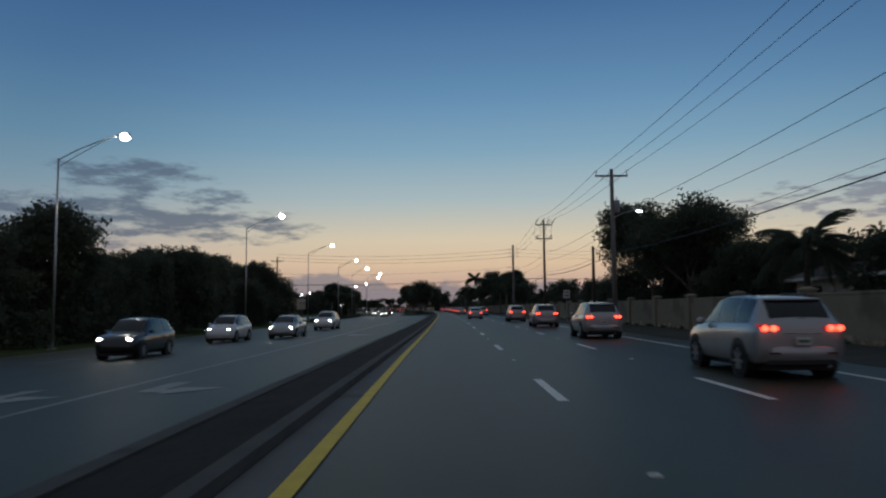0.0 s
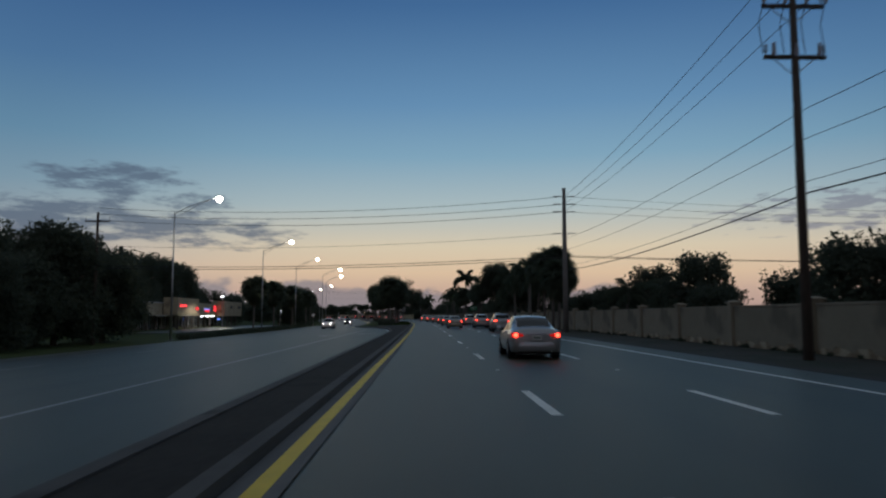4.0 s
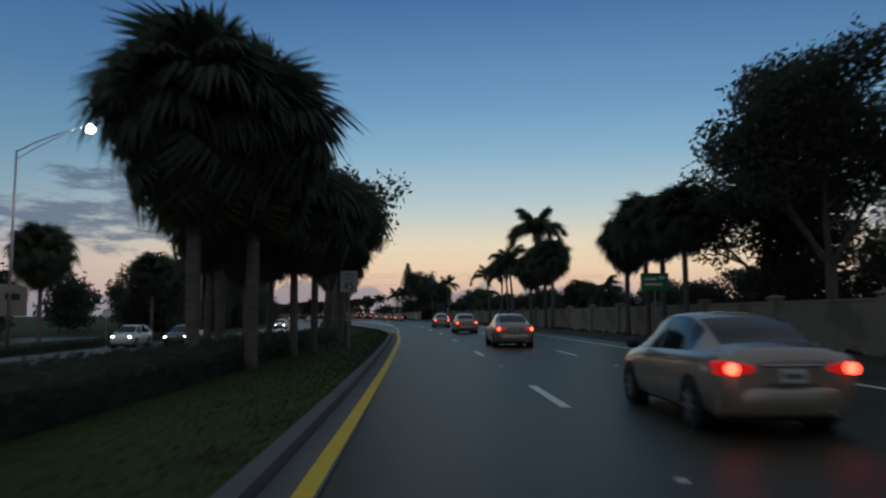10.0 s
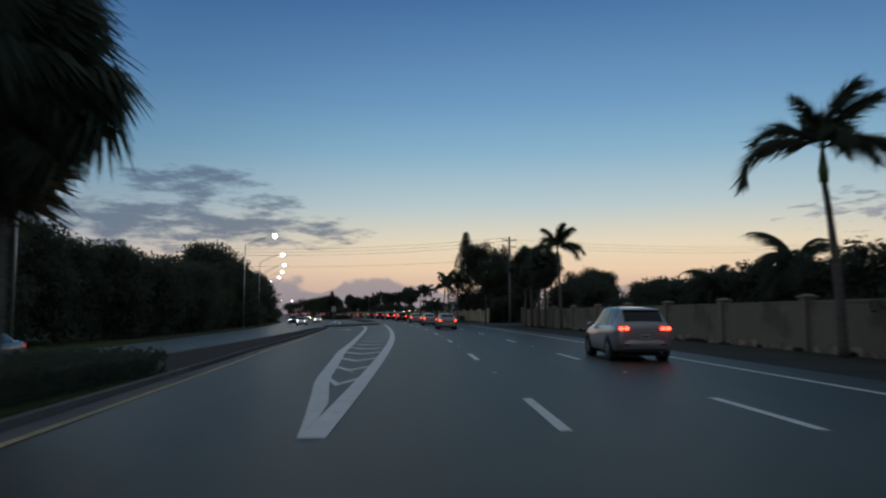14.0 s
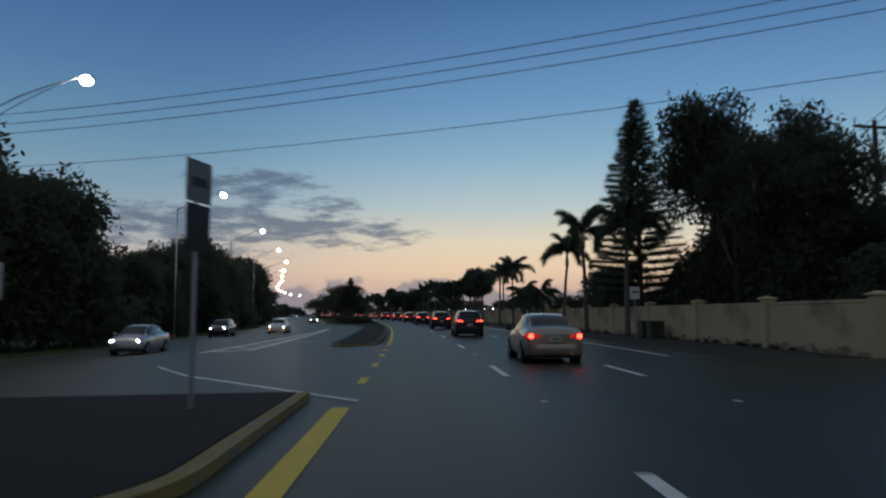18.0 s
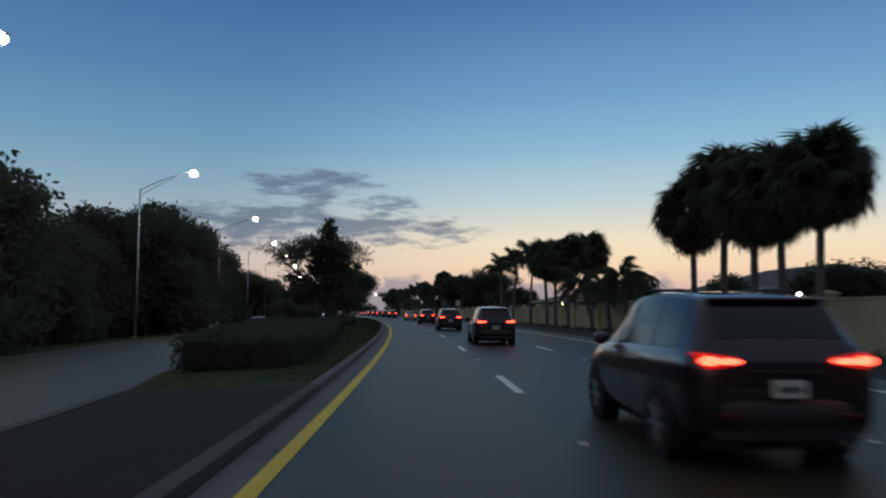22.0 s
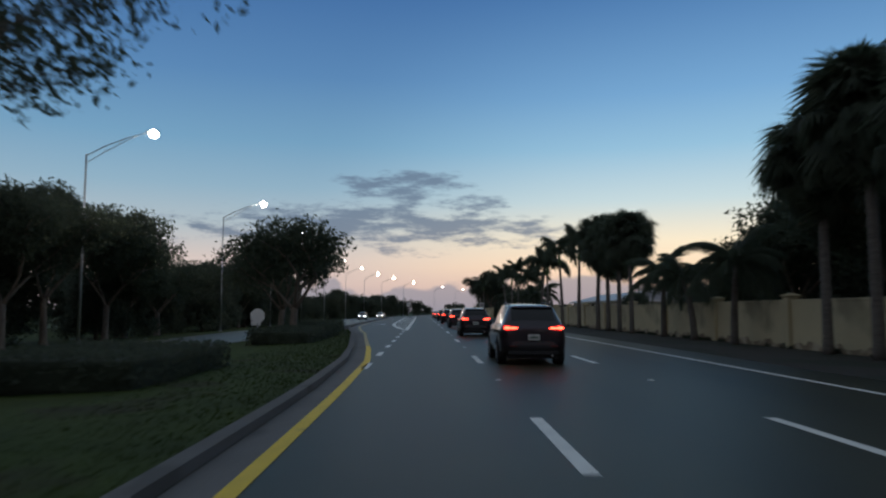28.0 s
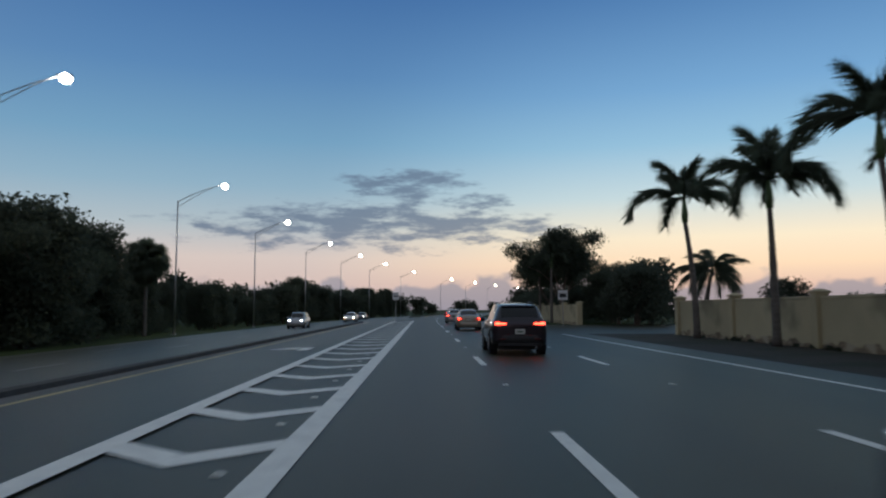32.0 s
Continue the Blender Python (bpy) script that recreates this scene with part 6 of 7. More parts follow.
def house(s, l, wide, deep, h, roof, roof_mat, label, turn=0, flat=False):
    ob = thing("house", label, "house", stand(s, l, 0, turn), "houses behind the wall")
    x, y = deep / 2, wide / 2
    part("wall", boxed((-x, -y, -0.2), (x, y, h)), HOUSE_WALL, ob)
    bm = bmesh.new()
    o1 = 0.6
    lowv = [bm.verts.new(p) for p in ((-x - o1, -y - o1, h), (x + o1, -y - o1, h), (x + o1, y + o1, h), (-x - o1, y + o1, h))]
    if flat:
        hi = [bm.verts.new(p) for p in ((-x * 0.1, -y - o1, h + roof), (-x * 0.1, y + o1, h + roof))]
    else:
        hi = [bm.verts.new(p) for p in ((0, -y + x * 0.7, h + roof), (0, y - x * 0.7, h + roof))]
    bm.faces.new((lowv[0], lowv[1], hi[0]))
    bm.faces.new((lowv[1], lowv[2], hi[1], hi[0]))
    bm.faces.new((lowv[2], lowv[3], hi[1]))
    bm.faces.new((lowv[3], lowv[0], hi[0], hi[1]))
    bm.faces.new(lowv)
    rf = part("roof", bm, roof_mat, ob)
    part("fascia", boxed((-x - o1, -y - o1, h - 0.12), (x + o1, y + o1, h)), SIGN_WHITE, rf)
    for k in range(3):
        yy = -y + wide * (k + 0.5) / 3
        wn = part("window", boxed((-x - 0.03, yy - 0.6, 1.0), (-x + 0.02, yy + 0.6, 2.2), 0.01), WINDOW_GLASS, ob)
        part("frame", boxed((-x - 0.05, yy - 0.68, 0.92), (-x + 0.01, yy + 0.68, 1.0)), SIGN_WHITE, wn)
        wn = part("window", boxed((x - 0.02, yy - 0.6, 1.0), (x + 0.03, yy + 0.6, 2.2), 0.01), WINDOW_GLASS, ob)
        part("frame", boxed((x - 0.01, yy - 0.68, 0.92), (x + 0.05, yy + 0.68, 1.0)), SIGN_WHITE, wn)
    return ob


house(463.0, -21.0, 16, 9, 2.5, 1.15, ROOF_DARK, "house with a low dark shingle roof behind the wall")
house(585.0, -24.0, 22, 9, 2.5, 1.1, ROOF_PALE, "long house with a pale metal roof behind the wall", flat=True)
house(12.0, -21.0, 12, 9, 2.6, 2.0, ROOF_DARK, "house with a dark pitched roof behind the wall")
house(430.0, -26.0, 16, 10, 2.8, 1.6, ROOF_DARK, "house with a dark roof and lit porch behind the wall")
house(222.0, -24.0, 18, 9, 2.3, 0.9, ROOF_DARK, "low house with a dark roof behind the wall")
house(268.0, -25.0, 14, 9, 2.6, 1.3, ROOF_DARK, "low house with a dark roof behind the wall")
house(384.0, -24.0, 14, 9, 2.4, 1.2, ROOF_PALE, "low house with a pale roof behind the wall")
# porch lights of the houses, set on added posts close behind the wall
for s, l, z, m in ((421.2, -13.6, 1.95, WARM_LAMP), (414.8, -13.6, 1.9, WHITE_LAMP), (408.8, -13.6, 1.9, WHITE_LAMP), (428.3, -13.7, 2.3, WHITE_LAMP), (432.1, -13.7, 2.0, WHITE_LAMP), (438.2, -13.6, 2.05, WARM_LAMP), (444.9, -13.6, 2.0, WARM_LAMP), (447.9, -13.6, 1.95, WARM_LAMP), (393.0, -19.0, 2.1, WHITE_LAMP), (398.5, -17.0, 2.3, WARM_LAMP)):
    g = thing("garden_lamp", "small lit house light on an added post behind the wall", "lamp", stand(s, l), "garden lamps")
    part("post", tubed([(0, 0, -0.05), (0, 0, z)], [0.035, 0.03], 6), STEEL, g)
    part("lantern", boxed((-0.055, -0.055, z), (0.055, 0.055, z + 0.12), 0.02), m, g)
    part("lantern_cap", boxed((-0.07, -0.07, z + 0.12), (0.07, 0.07, z + 0.145), 0.01), BLACK_TRIM, g)

# ---------------------------------------------------------------- cars
# cross-sections along the car: y, underside, widest half, belt height, belt half, roof height, roof half
SHAPES = {
    "sedan": dict(keys=[(-2.235, 0.50, 0.60, 0.80, 0.55, 0.86, 0.42), (-2.22, 0.40, 0.74, 0.91, 0.68, 0.965, 0.54), (-2.13, 0.29, 0.83, 0.965, 0.75, 1.035, 0.60), (-1.85, 0.23, 0.875, 0.985, 0.785, 1.065, 0.62), (-1.62, 0.21, 0.885, 0.985, 0.795, 1.10, 0.615), (-1.2, 0.20, 0.89, 0.975, 0.80, 1.30, 0.595), (-0.8, 0.19, 0.895, 0.965, 0.80, 1.43, 0.58), (-0.3, 0.19, 0.895, 0.955, 0.80, 1.475, 0.57), (0.2, 0.19, 0.895, 0.945, 0.80, 1.455, 0.565), (0.55, 0.19, 0.89, 0.935, 0.80, 1.375, 0.57), (1.0, 0.19, 0.885, 0.92, 0.79, 1.14, 0.61), (1.28, 0.20, 0.88, 0.905, 0.78, 0.985, 0.63), (1.6, 0.21, 0.865, 0.88, 0.75, 0.93, 0.61), (1.95, 0.24, 0.81, 0.80, 0.69, 0.83, 0.55), (2.15, 0.30, 0.69, 0.69, 0.57, 0.72, 0.44), (2.24, 0.40, 0.48, 0.58, 0.40, 0.60, 0.30)],
                  side=((0.06, 1.02), (-0.82, 0.0), (-1.22, -0.88)), screen=(0.52, 1.24), rear=(-1.66, -0.92), wheel=0.31, axles=(-1.32, 1.36), lamp_z=(0.72, 0.905), lamp_y=-2.2, plate=(0.73, -2.25), tail_w=0.36),
    "suv": dict(keys=[(-2.215, 0.52, 0.66, 0.90, 0.62, 0.97, 0.46), (-2.2, 0.44, 0.80, 1.01, 0.75, 1.10, 0.60), (-2.12, 0.36, 0.87, 1.065, 0.815, 1.22, 0.625), (-1.98, 0.31, 0.905, 1.09, 0.83, 1.42, 0.62), (-1.80, 0.28, 0.915, 1.10, 0.835, 1.585, 0.615), (-1.4, 0.26, 0.925, 1.10, 0.84, 1.645, 0.62), (-0.6, 0.25, 0.925, 1.09, 0.84, 1.685, 0.625), (0.1, 0.25, 0.925, 1.075, 0.835, 1.67, 0.615), (0.45, 0.25, 0.92, 1.065, 0.83, 1.59, 0.61), (0.9, 0.25, 0.915, 1.05, 0.82, 1.33, 0.64), (1.2, 0.26, 0.91, 1.035, 0.81, 1.115, 0.66), (1.6, 0.27, 0.89, 0.99, 0.78, 1.03, 0.66), (2.0, 0.31, 0.83, 0.90, 0.72, 0.93, 0.58), (2.2, 0.37, 0.69, 0.75, 0.58, 0.78, 0.45), (2.27, 0.47, 0.48, 0.62, 0.40, 0.65, 0.30)],
                side=((0.02, 0.95), (-0.92, -0.05), (-1.68, -0.99)), screen=(0.44, 1.16), rear=(-2.12, -1.80), wheel=0.36, axles=(-1.33, 1.36), lamp_z=(0.93, 1.09), lamp_y=-2.19, plate=(0.76, -2.235), tail_w=0.38),
}


def section(keys, y):
    """Smoothly blended cross-section values at y."""
    ys = [k[0] for k in keys]
    i = max(0, min(len(ys) - 2, int(np.searchsorted(ys, y)) - 1))
    t = min(1.0, max(0.0, (y - ys[i]) / (ys[i + 1] - ys[i])))
    out = []
    for c in range(1, 7):
        v = [keys[max(0, min(len(ys) - 1, i + k))][c] for k in (-1, 0, 1, 2)]
        x = [ys[max(0, min(len(ys) - 1, i + k))] for k in (-1, 0, 1, 2)]
        h = x[2] - x[1]
        m0 = (v[2] - v[0]) / max(1e-6, x[2] - x[0]) * h
        m1 = (v[3] - v[1]) / max(1e-6, x[3] - x[1]) * h
        lo, hi = min(v[1], v[2]) - 0.02, max(v[1], v[2]) + 0.02
        q = (2 * t ** 3 - 3 * t ** 2 + 1) * v[1] + (t ** 3 - 2 * t ** 2 + t) * m0 + (3 * t ** 2 - 2 * t ** 3) * v[2] + (t ** 3 - t ** 2) * m1
        out.append(min(hi, max(lo, q)))
    return out


def skin(keys, y, q):
    """A point of the car's skin: q runs from the sill (0) over belt (4) and roof edge (8) to the roof's middle (10), minus on the left."""
    z0, w, zb, wb, zr, wr = section(keys, y)
    h = zb - z0
    zt = max(zr - 0.05, zb + 0.01)
    prof = [(w * 0.84, z0), (w * 0.965, z0 + h * 0.1), (w, z0 + h * 0.42), (w * 0.99, z0 + h * 0.78), (wb * 1.045, zb - 0.03), (wb * 0.99, zb + 0.01), ((wb + wr) / 2 * 1.02, (zb + zt) / 2), (wr * 1.01, zt), (wr * 0.94, zr - 0.018), (wr * 0.6, zr), (0.0, zr + 0.012)]
    a = min(10.0, abs(q))
    k = min(9, int(a))
    x = prof[k][0] + (prof[k + 1][0] - prof[k][0]) * (a - k)
    z = prof[k][1] + (prof[k + 1][1] - prof[k][1]) * (a - k)
    return Vector((math.copysign(x, q), y, z))


def car_body(keys):
    bm = bmesh.new()
    ys = []
    for a, b in zip(keys, keys[1:]):
        n = max(1, int(math.ceil((b[0] - a[0]) / 0.14)))
        ys += [a[0] + (b[0] - a[0]) * i / n for i in range(n)]
    ys.append(keys[-1][0])
    qs = [-0.001, -1, -2, -3, -4, -5, -6, -7, -8, -9, 10, 9, 8, 7, 6, 5, 4, 3, 2, 1, 0.001]
    rings = [[bm.verts.new(skin(keys, y, q)) for q in qs] for y in ys]
    n = len(qs)
    for a, b in zip(rings, rings[1:]):
        for k in range(n):
            bm.faces.new((a[k], a[(k + 1) % n], b[(k + 1) % n], b[k]))
    bm.faces.new(rings[0])
    bm.faces.new(rings[-1])
    return bm


def skin_patch(keys, y0, y1, q0, q1, lift=0.006, ny=8, nq=6, inset=0.0):
    """A thin pane lying on the car's skin, its top corners drawn in by inset."""
    bm, rows = bmesh.new(), []
    for i in range(ny + 1):
        row = []
        for j in range(nq + 1):
            q = q0 + (q1 - q0) * j / nq
            y = y0 + (y1 - y0) * i / ny
            y += inset * (j / nq) * (1 - 2 * i / ny)
            p = skin(keys, y, q)
            du = skin(keys, y + 0.02, q) - skin(keys, y - 0.02, q)
            dq = skin(keys, y, q + 0.05) - skin(keys, y, q - 0.05)
            nrm = du.cross(dq)
            nrm = nrm.normalized() if nrm.length > 1e-9 else Vector((0, 0, 1))
            if nrm.dot(p - Vector((0, y, 0.75))) < 0:
                nrm.negate()
            row.append(bm.verts.new(p + nrm * lift))
        rows.append(row)
    for a, b in zip(rows, rows[1:]):
        for j in range(nq):
            bm.faces.new((a[j], a[j + 1], b[j + 1], b[j]))
    return bm


def cross_pane(keys, y0, y1, edge_q, lift=0.007, ny=8, nx=10):
    """A windscreen or rear window lying across the car's skin."""
    bm, rows = bmesh.new(), []
    for i in range(ny + 1):
        y = y0 + (y1 - y0) * i / ny
        row = []
        for j in range(nx + 1):
            f = 2 * j / nx - 1
            q = math.copysign(10 - (10 - edge_q) * abs(f), f if abs(f) > 1e-9 else 1)
            p = skin(keys, y, q)
            d = skin(keys, y + 0.02, q) - skin(keys, y - 0.02, q)
            up = Vector((0, -d.z, d.y)).normalized()
            if up.z < 0:
                up.negate()
            row.append(bm.verts.new(p + up * lift + Vector((0.25 * lift * f, 0, 0))))
        rows.append(row)
    for a, b in zip(rows, rows[1:]):
        for j in range(nx):
            bm.faces.new((a[j], a[j + 1], b[j + 1], b[j]))
    return bm


def bowed(half, y, rows, wrap=0.22, deep=0.16):
    """A solid panel bowed round the car's end: rows of (height, how far it stands out)."""
    bm, sign, out, back = bmesh.new(), (-1 if y < 0 else 1), [], []
    cols = [-1, -0.93, -0.8, -0.55, -0.25, 0, 0.25, 0.55, 0.8, 0.93, 1]
    for z, proud in rows:
        out.append([bm.verts.new((half * c, y + sign * (proud - wrap * abs(c) ** 5), z)) for c in cols])
        back.append([bm.verts.new((half * c * 0.97, y - sign * (deep + wrap * abs(c) ** 5), z)) for c in cols])
    n, m = len(cols), len(rows)
    for i in range(m - 1):
        for j in range(n - 1):
            bm.faces.new((out[i][j], out[i][j + 1], out[i + 1][j + 1], out[i + 1][j]))
            bm.faces.new((back[i][j], back[i][j + 1], back[i + 1][j + 1], back[i + 1][j]))
        for j in (0, n - 1):
            bm.faces.new((out[i][j], out[i + 1][j], back[i + 1][j], back[i][j]))
    for i in (0, m - 1):
        for j in range(n - 1):
            bm.faces.new((out[i][j], out[i][j + 1], back[i][j + 1], back[i][j]))
    return bm


def wheel_meshes(r):
    bm = bmesh.new()
    w2 = 0.11
    prof = [(r * 0.66, -w2), (r * 0.9, -w2), (r, -w2 * 0.6), (r, w2 * 0.6), (r * 0.9, w2), (r * 0.66, w2)]
    n = 26
    rings = [[bm.verts.new((x, q * math.cos(2 * math.pi * k / n), q * math.sin(2 * math.pi * k / n))) for q, x in prof] for k in range(n)]
    for k in range(n):
        a, b = rings[k], rings[(k + 1) % n]
        for i in range(len(prof)):
            j = (i + 1) % len(prof)
            bm.faces.new((a[i], a[j], b[j], b[i]))
    tyre = bpy.data.meshes.new("tyre")
    bm.to_mesh(tyre)
    bm.free()
    tyre.materials.append(TYRE)
    tyre.shade_smooth()
    bm = bmesh.new()
    turn = Matrix.Rotation(radians(90), 4, "Y")
    bmesh.ops.create_cone(bm, cap_ends=True, segments=20, radius1=r * 0.67, radius2=r * 0.67, depth=0.1, matrix=turn)
    for k in range(7):
        m = Matrix.Rotation(2 * math.pi * k / 7, 4, "X")
        bmesh.ops.create_cube(bm, size=1.0, matrix=m @ Matrix.Translation((0, 0, r * 0.36)) @ Matrix.Diagonal((0.19, r * 0.15, r * 0.56, 1)))
    rim = bpy.data.meshes.new("rim")
    bm.to_mesh(rim)
    bm.free()
    rim.materials.append(RIM)
    return tyre, rim


WHEELS = {r: wheel_meshes(r) for r in (0.31, 0.36)}


def wedge_lens(sgn, xi, xo, y, deep, z0, z1):
    """A lamp lens that is tall at the car's corner, wraps round it and tapers inwards."""
    bm = bmesh.new()
    zc, q = (z0 + z1) / 2, (z1 - z0) / 2
    rings = []
    for x, y0, y1, h in ((xi, 0.0, 0.1, 0.45), (xi + (xo - xi) * 0.5, 0.0, 0.16, 0.8), (xo - 0.06, 0.03, 0.2, 1.0), (xo + 0.005, 0.09, deep, 0.95), (xo + 0.035, 0.2, deep, 0.7)):
        rings.append([bm.verts.new((sgn * x, y + yy, zc + q * h * z)) for yy, z in ((y0 + 0.02, -1), (y0, -0.6), (y0, 0.6), (y0 + 0.02, 1), (y1, 1), (y1, -1))])
    for a, b in zip(rings, rings[1:]):
        for k in range(6):
            bm.faces.new((a[k], a[(k + 1) % 6], b[(k + 1) % 6], b[k]))
    bm.faces.new(rings[0])
    bm.faces.new(rings[-1])
    bmesh.ops.recalc_face_normals(bm, faces=bm.faces)
    return bm


def lamp_disc(x, y, z, rx, rz):
    bm = bmesh.new()
    bmesh.ops.create_uvsphere(bm, u_segments=14, v_segments=8, radius=1.0, matrix=Matrix.Translation((x, y, z)) @ Matrix.Diagonal((rx, 0.035, rz, 1)))
    return bm


def car(kind, paint, oncoming, head):
    def build():
        sh = SHAPES[kind]
        keys, coat = sh["keys"], PAINTS[paint]
        ob = thing("car", "car on the road", "car", group="cars on the road")
        part("body", car_body(keys), coat, ob, smooth=True)
        part("windscreen", cross_pane(keys, *sh["screen"], 7.9), CAR_GLASS, ob, "dark tinted glass", smooth=True)
        part("rear_window", cross_pane(keys, *sh["rear"], 7.9), CAR_GLASS, ob, "dark tinted glass", smooth=True)
        for sgn in (-1, 1):
            for k, (y0, y1) in enumerate(sh["side"]):
                part("side_window", skin_patch(keys, y0, y1, sgn * 4.9, sgn * 7.05), CAR_GLASS, ob, "dark tinted glass", smooth=True)
            front = sh["screen"][1]
            mz = 1.0 if kind == "sedan" else 1.12
            bm = bmesh.new()
            bmesh.ops.create_uvsphere(bm, u_segments=10, v_segments=6, radius=1.0, matrix=Matrix.Translation((sgn * 0.97, front - 0.42, mz)) @ Matrix.Diagonal((0.11, 0.07, 0.085, 1)))
            part("mirror", bm, coat if paint != "champagne" else BLACK_TRIM, ob, smooth=True)
            for ax in sh["axles"]:
                hw = section(keys, ax)[1]
                # black disc puts the wheel well's shade in as colour; no hollow is cut
                bm = bmesh.new()
                bmesh.ops.create_cone(bm, cap_ends=True, segments=26, radius1=sh["wheel"] * 1.17, radius2=sh["wheel"] * 1.17, depth=0.24, matrix=Matrix.Translation((sgn * (hw - 0.114), ax, sh["wheel"] + 0.02)) @ Matrix.Rotation(radians(90), 4, "Y"))
                part("wheel_arch", bm, BLACK_TRIM, ob)
                wh = put("wheel", WHEELS[sh["wheel"]][0], ob, Matrix.Translation((sgn * (hw - 0.09), ax, sh["wheel"])))
                put("rim", WHEELS[sh["wheel"]][1], wh, Matrix.Translation((sgn * 0.02, 0, 0)))
            for y in (-0.72, 0.3):
                hz = 0.84 if kind == "sedan" else 0.95
                part("door_handle", boxed((min(sgn * 0.86, sgn * 0.91), y - 0.09, hz), (max(sgn * 0.86, sgn * 0.91), y + 0.09, hz + 0.03), 0.008), coat, ob)
            part("door_seam", skin_patch(keys, -0.035, -0.023, sgn * 0.6, sgn * 4.6, 0.003, 1, 8), BLACK_TRIM, ob)
            z0, z1 = sh["lamp_z"]
            ly, xo = sh["lamp_y"], 0.815
            xi, zc = 0.815 - sh["tail_w"], (z0 + z1) / 2
            lamp = part("tail_lamp", wedge_lens(sgn, xi, xo, ly - 0.06, 0.3, z0, z1), TAIL_RED, ob, "red tail lamp cluster")
            if not oncoming:
                if kind == "sedan":
                    part("bulb", lamp_disc(sgn * (xo - 0.1), ly - 0.05, zc, 0.085, 0.075), TAIL_LIT, lamp, "lit round red tail light", smooth=True)
                elif paint == "silver":
                    for x in (xo - 0.08, xo - 0.25):
                        part("bulb", lamp_disc(sgn * x, ly - 0.055, zc, 0.075, 0.06), TAIL_LIT, lamp, "lit round red tail light", smooth=True)
                else:
                    part("bulb", lamp_disc(sgn * (xo - 0.09), ly - 0.055, zc + 0.005, 0.095, 0.045), TAIL_LIT, lamp, "lit red tail light", smooth=True)
                    part("bulb", lamp_disc(sgn * (xi + 0.12), ly - 0.06, zc, 0.13, 0.03), TAIL_LIT, lamp, "lit narrow red tail light", smooth=True)
            z0, z1 = (0.58, 0.72) if kind == "sedan" else (0.72, 0.88)
            hl = part("headlamp", boxed((min(sgn * 0.42, sgn * 0.74), 1.95, z0), (max(sgn * 0.42, sgn * 0.74), 2.1, z1), 0.03), CHROME, ob)
            if oncoming:
                part("bulb", lamp_disc(sgn * 0.6, 2.1, (z0 + z1) / 2, 0.12, 0.1), head, hl, "bright lit headlight", smooth=True)
                if paint == "white" and kind == "sedan":
                    part("marker_lamp", lamp_disc(sgn * 0.62, 2.16, z0 - 0.16, 0.1, 0.04), AMBER, hl, "lit amber lamp", smooth=True)
        pz, py = sh["plate"]
        pl = part("number_plate", boxed((-0.16, py - 0.045, pz - 0.08), (0.16, py - 0.01, pz + 0.08), 0.004), PLATE, ob)
        part("plate_bar", boxed((-0.11, py - 0.049, pz - 0.03), (0.11, py - 0.0455, pz + 0.025)), PLATE_INK, pl)
        rear = keys[0][0]
        if kind == "sedan":
            part("rear_bumper", bowed(0.85, rear, [(0.24, -0.03), (0.3, 0.02), (0.42, 0.045), (0.55, 0.04), (0.6, 0.0)]), coat, ob, smooth=True)
            part("plate_panel", bowed(0.42, rear, [(0.62, 0.0), (0.64, 0.015), (0.82, 0.015), (0.84, 0.0)], 0.03, 0.06), coat, ob)
            part("chrome_strip", boxed((-0.34, rear - 0.035, 0.835), (0.34, rear - 0.0, 0.86), 0.008), CHROME, ob)
            part("boot_seam", bowed(0.72, rear, [(0.605, 0.004), (0.612, 0.004)], 0.1, 0.05), BLACK_TRIM, ob)
        else:
            low = coat if paint in ("silver", "white", "grey") else BLACK_TRIM
            part("rear_bumper", bowed(0.88, rear, [(0.32, -0.03), (0.38, 0.02), (0.5, 0.045), (0.62, 0.04), (0.68, -0.02)]), low, ob, smooth=True)
            part("bumper_insert", bowed(0.7, rear, [(0.27, 0.0), (0.3, 0.04), (0.38, 0.04), (0.4, 0.0)], 0.1, 0.1), BLACK_TRIM, ob)
            part("roof_spoiler", bowed(0.56, -1.84, [(1.555, 0.0), (1.575, 0.08), (1.595, 0.08), (1.605, 0.0)], 0.05, 0.12), coat, ob, smooth=True)
            part("tailgate_strip", boxed((-0.36, rear - 0.03, 0.9), (0.36, rear - 0.0, 0.92), 0.006), CHROME if paint == "silver" else BLACK_TRIM, ob)
            part("rear_wiper", tubed([(0.0, -2.15, 1.2), (0.3, -2.06, 1.27)], [0.012, 0.008], 5), BLACK_TRIM, ob)
            for x in (-0.56, 0.56):
                part("roof_rail", tubed([(x, -1.4, 1.62), (x, -1.25, 1.69), (x, -0.1, 1.72), (x, 0.1, 1.66)], [0.018] * 4, 6), BLACK_TRIM, ob)
                part("reflector", boxed((x - 0.1, rear - 0.055, 0.5), (x + 0.1, rear - 0.02, 0.54), 0.01), DULL_RED, ob, "red reflector strip")
        bz = 0.42 if kind == "sedan" else 0.46
        part("front_bumper", bowed(0.8, 2.2, [(bz - 0.16, -0.04), (bz - 0.1, 0.03), (bz, 0.06), (bz + 0.1, 0.03), (bz + 0.13, 0.0)]), coat, ob, smooth=True)
        part("grille", bowed(0.42, 2.2, [(bz + 0.13, 0.02), (bz + 0.26, -0.02)], 0.03, 0.1), BLACK_TRIM, ob)
        part("exhaust", tubed([(0.5, rear + 0.1, 0.27), (0.5, rear - 0.05, 0.27)], [0.03, 0.03], 8), CHROME, ob)
        part("underside", boxed((-0.7, -2.0, 0.17), (0.7, 2.0, 0.36)), BLACK_TRIM, ob)
        return ob

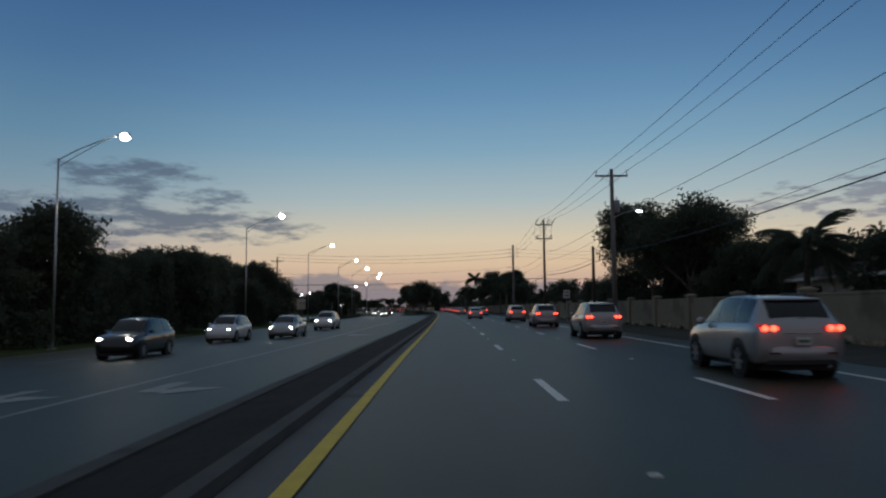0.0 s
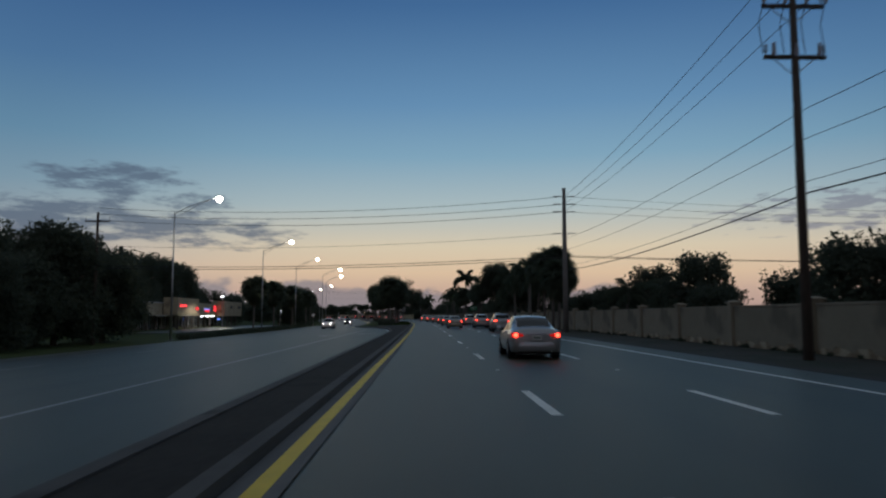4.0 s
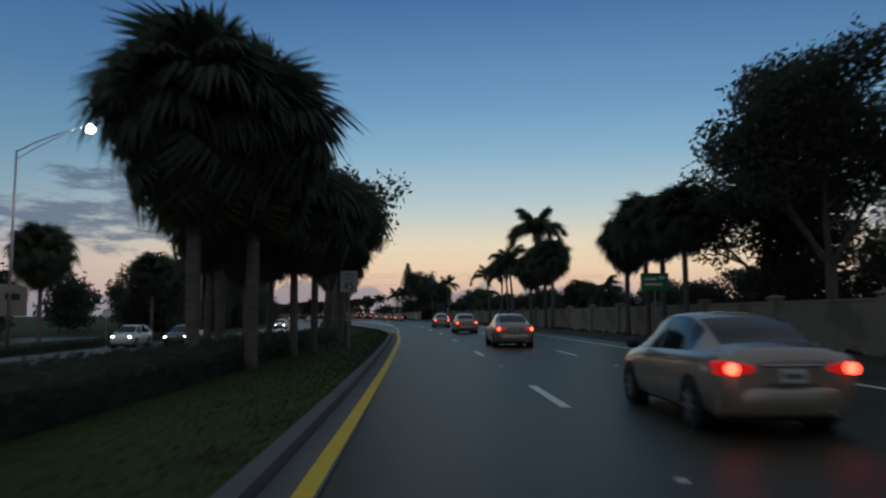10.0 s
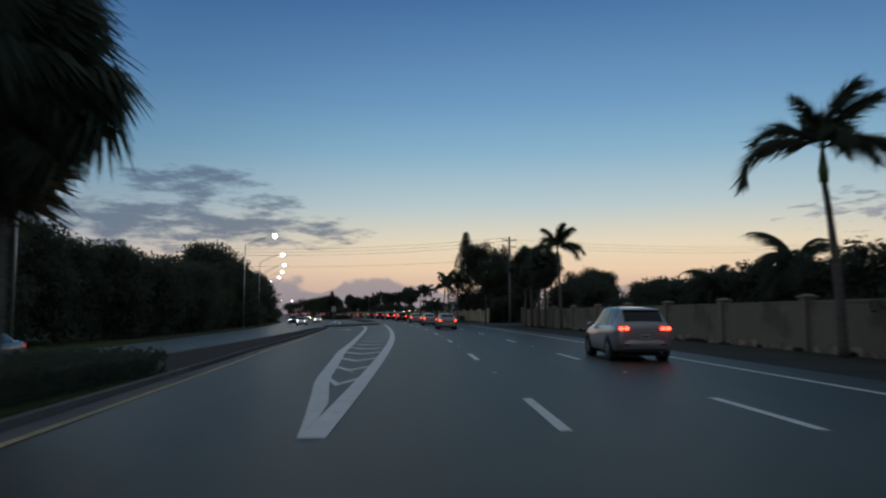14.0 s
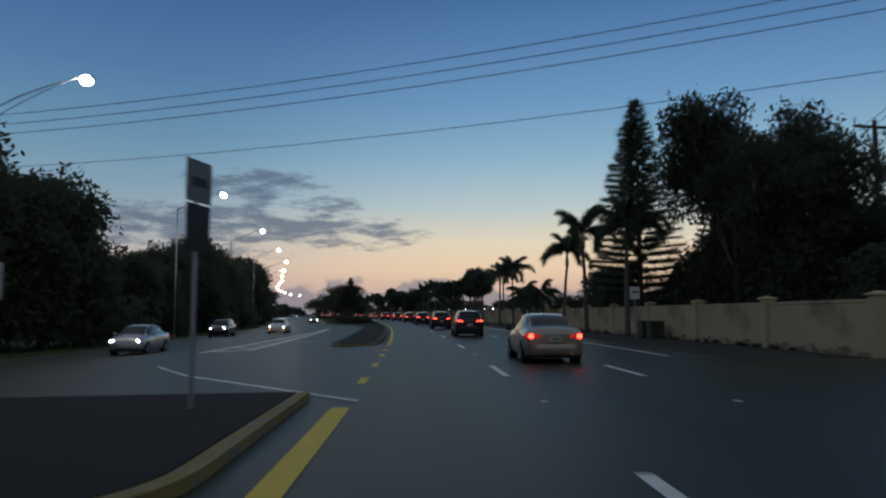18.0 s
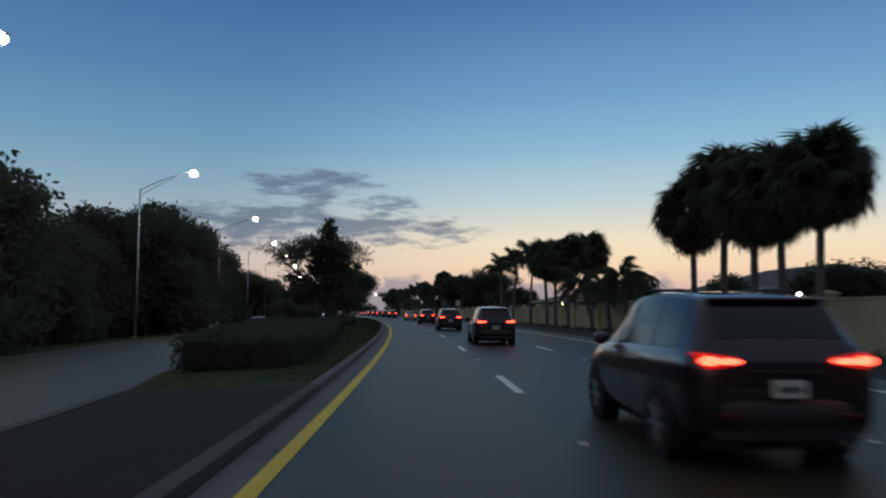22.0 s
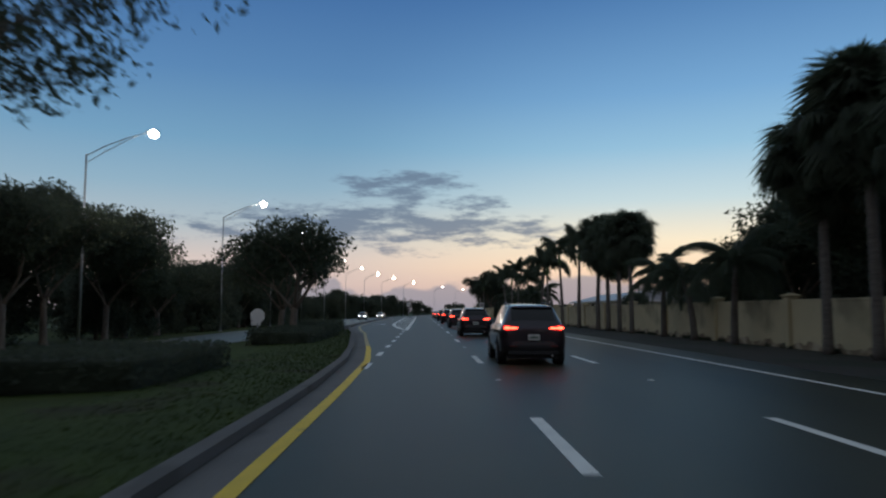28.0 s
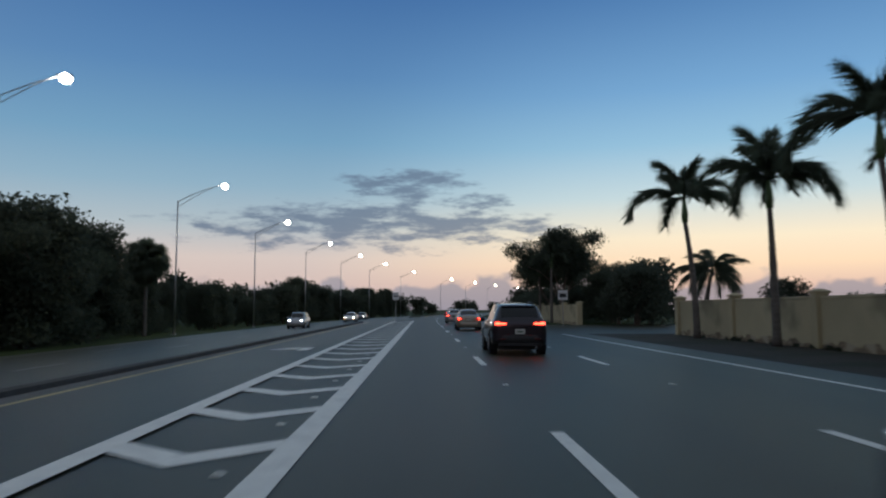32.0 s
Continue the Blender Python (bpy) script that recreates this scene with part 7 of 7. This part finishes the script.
    return build


CAR_SIZE = 0.87  # true size on the plan
GARAGE = {}


def car_at(kind, paint, label, m, oncoming=False, head=None):
    key = (kind, paint, oncoming, head.name if head else "")
    if key not in GARAGE:
        GARAGE[key] = Stock(car(kind, paint, oncoming, head))
    return GARAGE[key].place(m, label)


def drive(kind, paint, s, l, label):
    return car_at(kind, paint, label, stand(s, l, 0.004, 0, CAR_SIZE))


def meet(kind, paint, s, l, label, head=HEAD_LIT):
    return car_at(kind, paint, label, stand(s, l, 0.004, 180, CAR_SIZE), True, head)


# added copies of one silver and one champagne car, spaced along the lanes
drive("suv", "silver", -5.5, -4.5, "silver sport utility car, tail lights lit, in the outer lane")
drive("suv", "silver", 11.2, -4.6, "silver sport utility car, tail lights lit, in the outer lane")
drive("suv", "silver", 28.4, -4.6, "silver sport utility car, tail lights lit, in the outer lane")
drive("suv", "silver", 47.6, -4.6, "silver sport utility car, tail lights lit, in the outer lane")
drive("sedan", "silver", 65.0, -1.6, "silver saloon car, tail lights lit, in the middle lane")
drive("suv", "silver", 101.6, -4.6, "silver sport utility car, tail lights lit, in the outer lane")
drive("suv", "silver", 120.2, -4.5, "silver sport utility car, tail lights lit, in the outer lane")
drive("sedan", "champagne", 118.6, -1.6, "champagne-coloured saloon car, tail lights lit, in the middle lane")
drive("suv", "silver", 139.4, -4.6, "silver sport utility car, tail lights lit, in the outer lane")
drive("sedan", "champagne", 138.6, -1.65, "champagne-coloured saloon car, tail lights lit, in the middle lane")
drive("sedan", "champagne", 160.0, -1.8, "champagne-coloured saloon car, tail lights lit, in the middle lane")
drive("sedan", "champagne", 180.2, -1.75, "champagne-coloured saloon car, tail lights lit, in the middle lane")
drive("sedan", "champagne", 200.9, -1.75, "champagne-coloured saloon car, tail lights lit, in the middle lane")
drive("sedan", "champagne", 222.2, -1.75, "champagne-coloured saloon car, tail lights lit, in the middle lane")
drive("suv", "silver", 247.0, -4.4, "silver sport utility car, tail lights lit, in the outer lane")
drive("sedan", "champagne", 286.2, -1.75, "champagne-coloured saloon car, tail lights lit, in the middle lane")
drive("sedan", "champagne", 305.3, -1.75, "champagne-coloured saloon car, tail lights lit, in the middle lane")
drive("sedan", "champagne", 324.6, -1.7, "champagne-coloured saloon car, tail lights lit, in the middle lane")
# added copies of one plum car, spaced along its lane
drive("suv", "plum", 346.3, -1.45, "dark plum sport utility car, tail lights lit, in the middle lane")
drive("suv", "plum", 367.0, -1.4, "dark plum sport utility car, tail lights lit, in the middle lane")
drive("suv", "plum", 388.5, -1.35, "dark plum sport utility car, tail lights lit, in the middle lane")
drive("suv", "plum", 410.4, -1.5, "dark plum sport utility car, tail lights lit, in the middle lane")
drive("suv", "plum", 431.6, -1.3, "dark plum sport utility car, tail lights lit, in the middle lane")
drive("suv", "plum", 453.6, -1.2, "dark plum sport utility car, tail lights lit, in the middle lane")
drive("sedan", "champagne", 481.0, -1.4, "champagne-coloured saloon car, tail lights lit, in the middle lane")
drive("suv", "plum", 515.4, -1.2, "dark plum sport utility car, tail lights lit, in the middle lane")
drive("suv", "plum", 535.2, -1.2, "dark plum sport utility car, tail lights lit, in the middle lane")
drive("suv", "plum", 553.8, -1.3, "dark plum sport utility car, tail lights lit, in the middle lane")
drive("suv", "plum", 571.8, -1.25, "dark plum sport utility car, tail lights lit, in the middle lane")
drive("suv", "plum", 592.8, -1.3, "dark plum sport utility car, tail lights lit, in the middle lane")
drive("sedan", "champagne", 617.0, -1.4, "champagne-coloured saloon car, tail lights lit, in the middle lane")
drive("sedan", "silver", 640.0, -1.5, "silver saloon car, tail lights lit, in the middle lane")
drive("sedan", "red", 690.0, -1.6, "dark red saloon car with tail lights lit far ahead")
meet("suv", "black", 7.6, 13.5, "black oncoming sport utility car with headlights lit")
meet("suv", "white", 20.5, 13.9, "white oncoming sport utility car with cool headlights lit", HEAD_COOL)
meet("suv", "grey", 27.5, 16.2, "grey oncoming sport utility car with headlights lit")
meet("sedan", "silver", 22.3, 11.0, "silver oncoming saloon with headlights lit")
meet("suv", "white", 39.5, 11.6, "white oncoming sport utility car with cool headlights lit", HEAD_COOL)
meet("suv", "white", 146.0, 15.0, "pale oncoming sport utility car with headlights lit")
meet("sedan", "black", 196.0, 15.8, "black oncoming saloon with headlights lit")
meet("suv", "white", 200.5, 20.5, "white oncoming sport utility car with headlights lit")
meet("sedan", "grey", 252.0, 17.0, "grey oncoming saloon with headlights lit")
meet("sedan", "silver", 338.0, 14.2, "silver oncoming saloon with headlights lit")
meet("suv", "black", 366.5, 16.9, "black oncoming sport utility car with cool headlights lit", HEAD_COOL)
meet("sedan", "white", 368.0, 12.4, "white oncoming saloon with headlights lit")
meet("sedan", "grey", 439.0, 13.0, "grey oncoming saloon with headlights lit")
meet("suv", "silver", 638.0, 12.9, "silver oncoming sport utility car with cool headlights lit", HEAD_COOL)
meet("sedan", "white", 668.0, 11.5, "white oncoming saloon with headlights lit")
meet("sedan", "grey", 700.0, 14.5, "grey oncoming saloon with headlights lit far ahead")
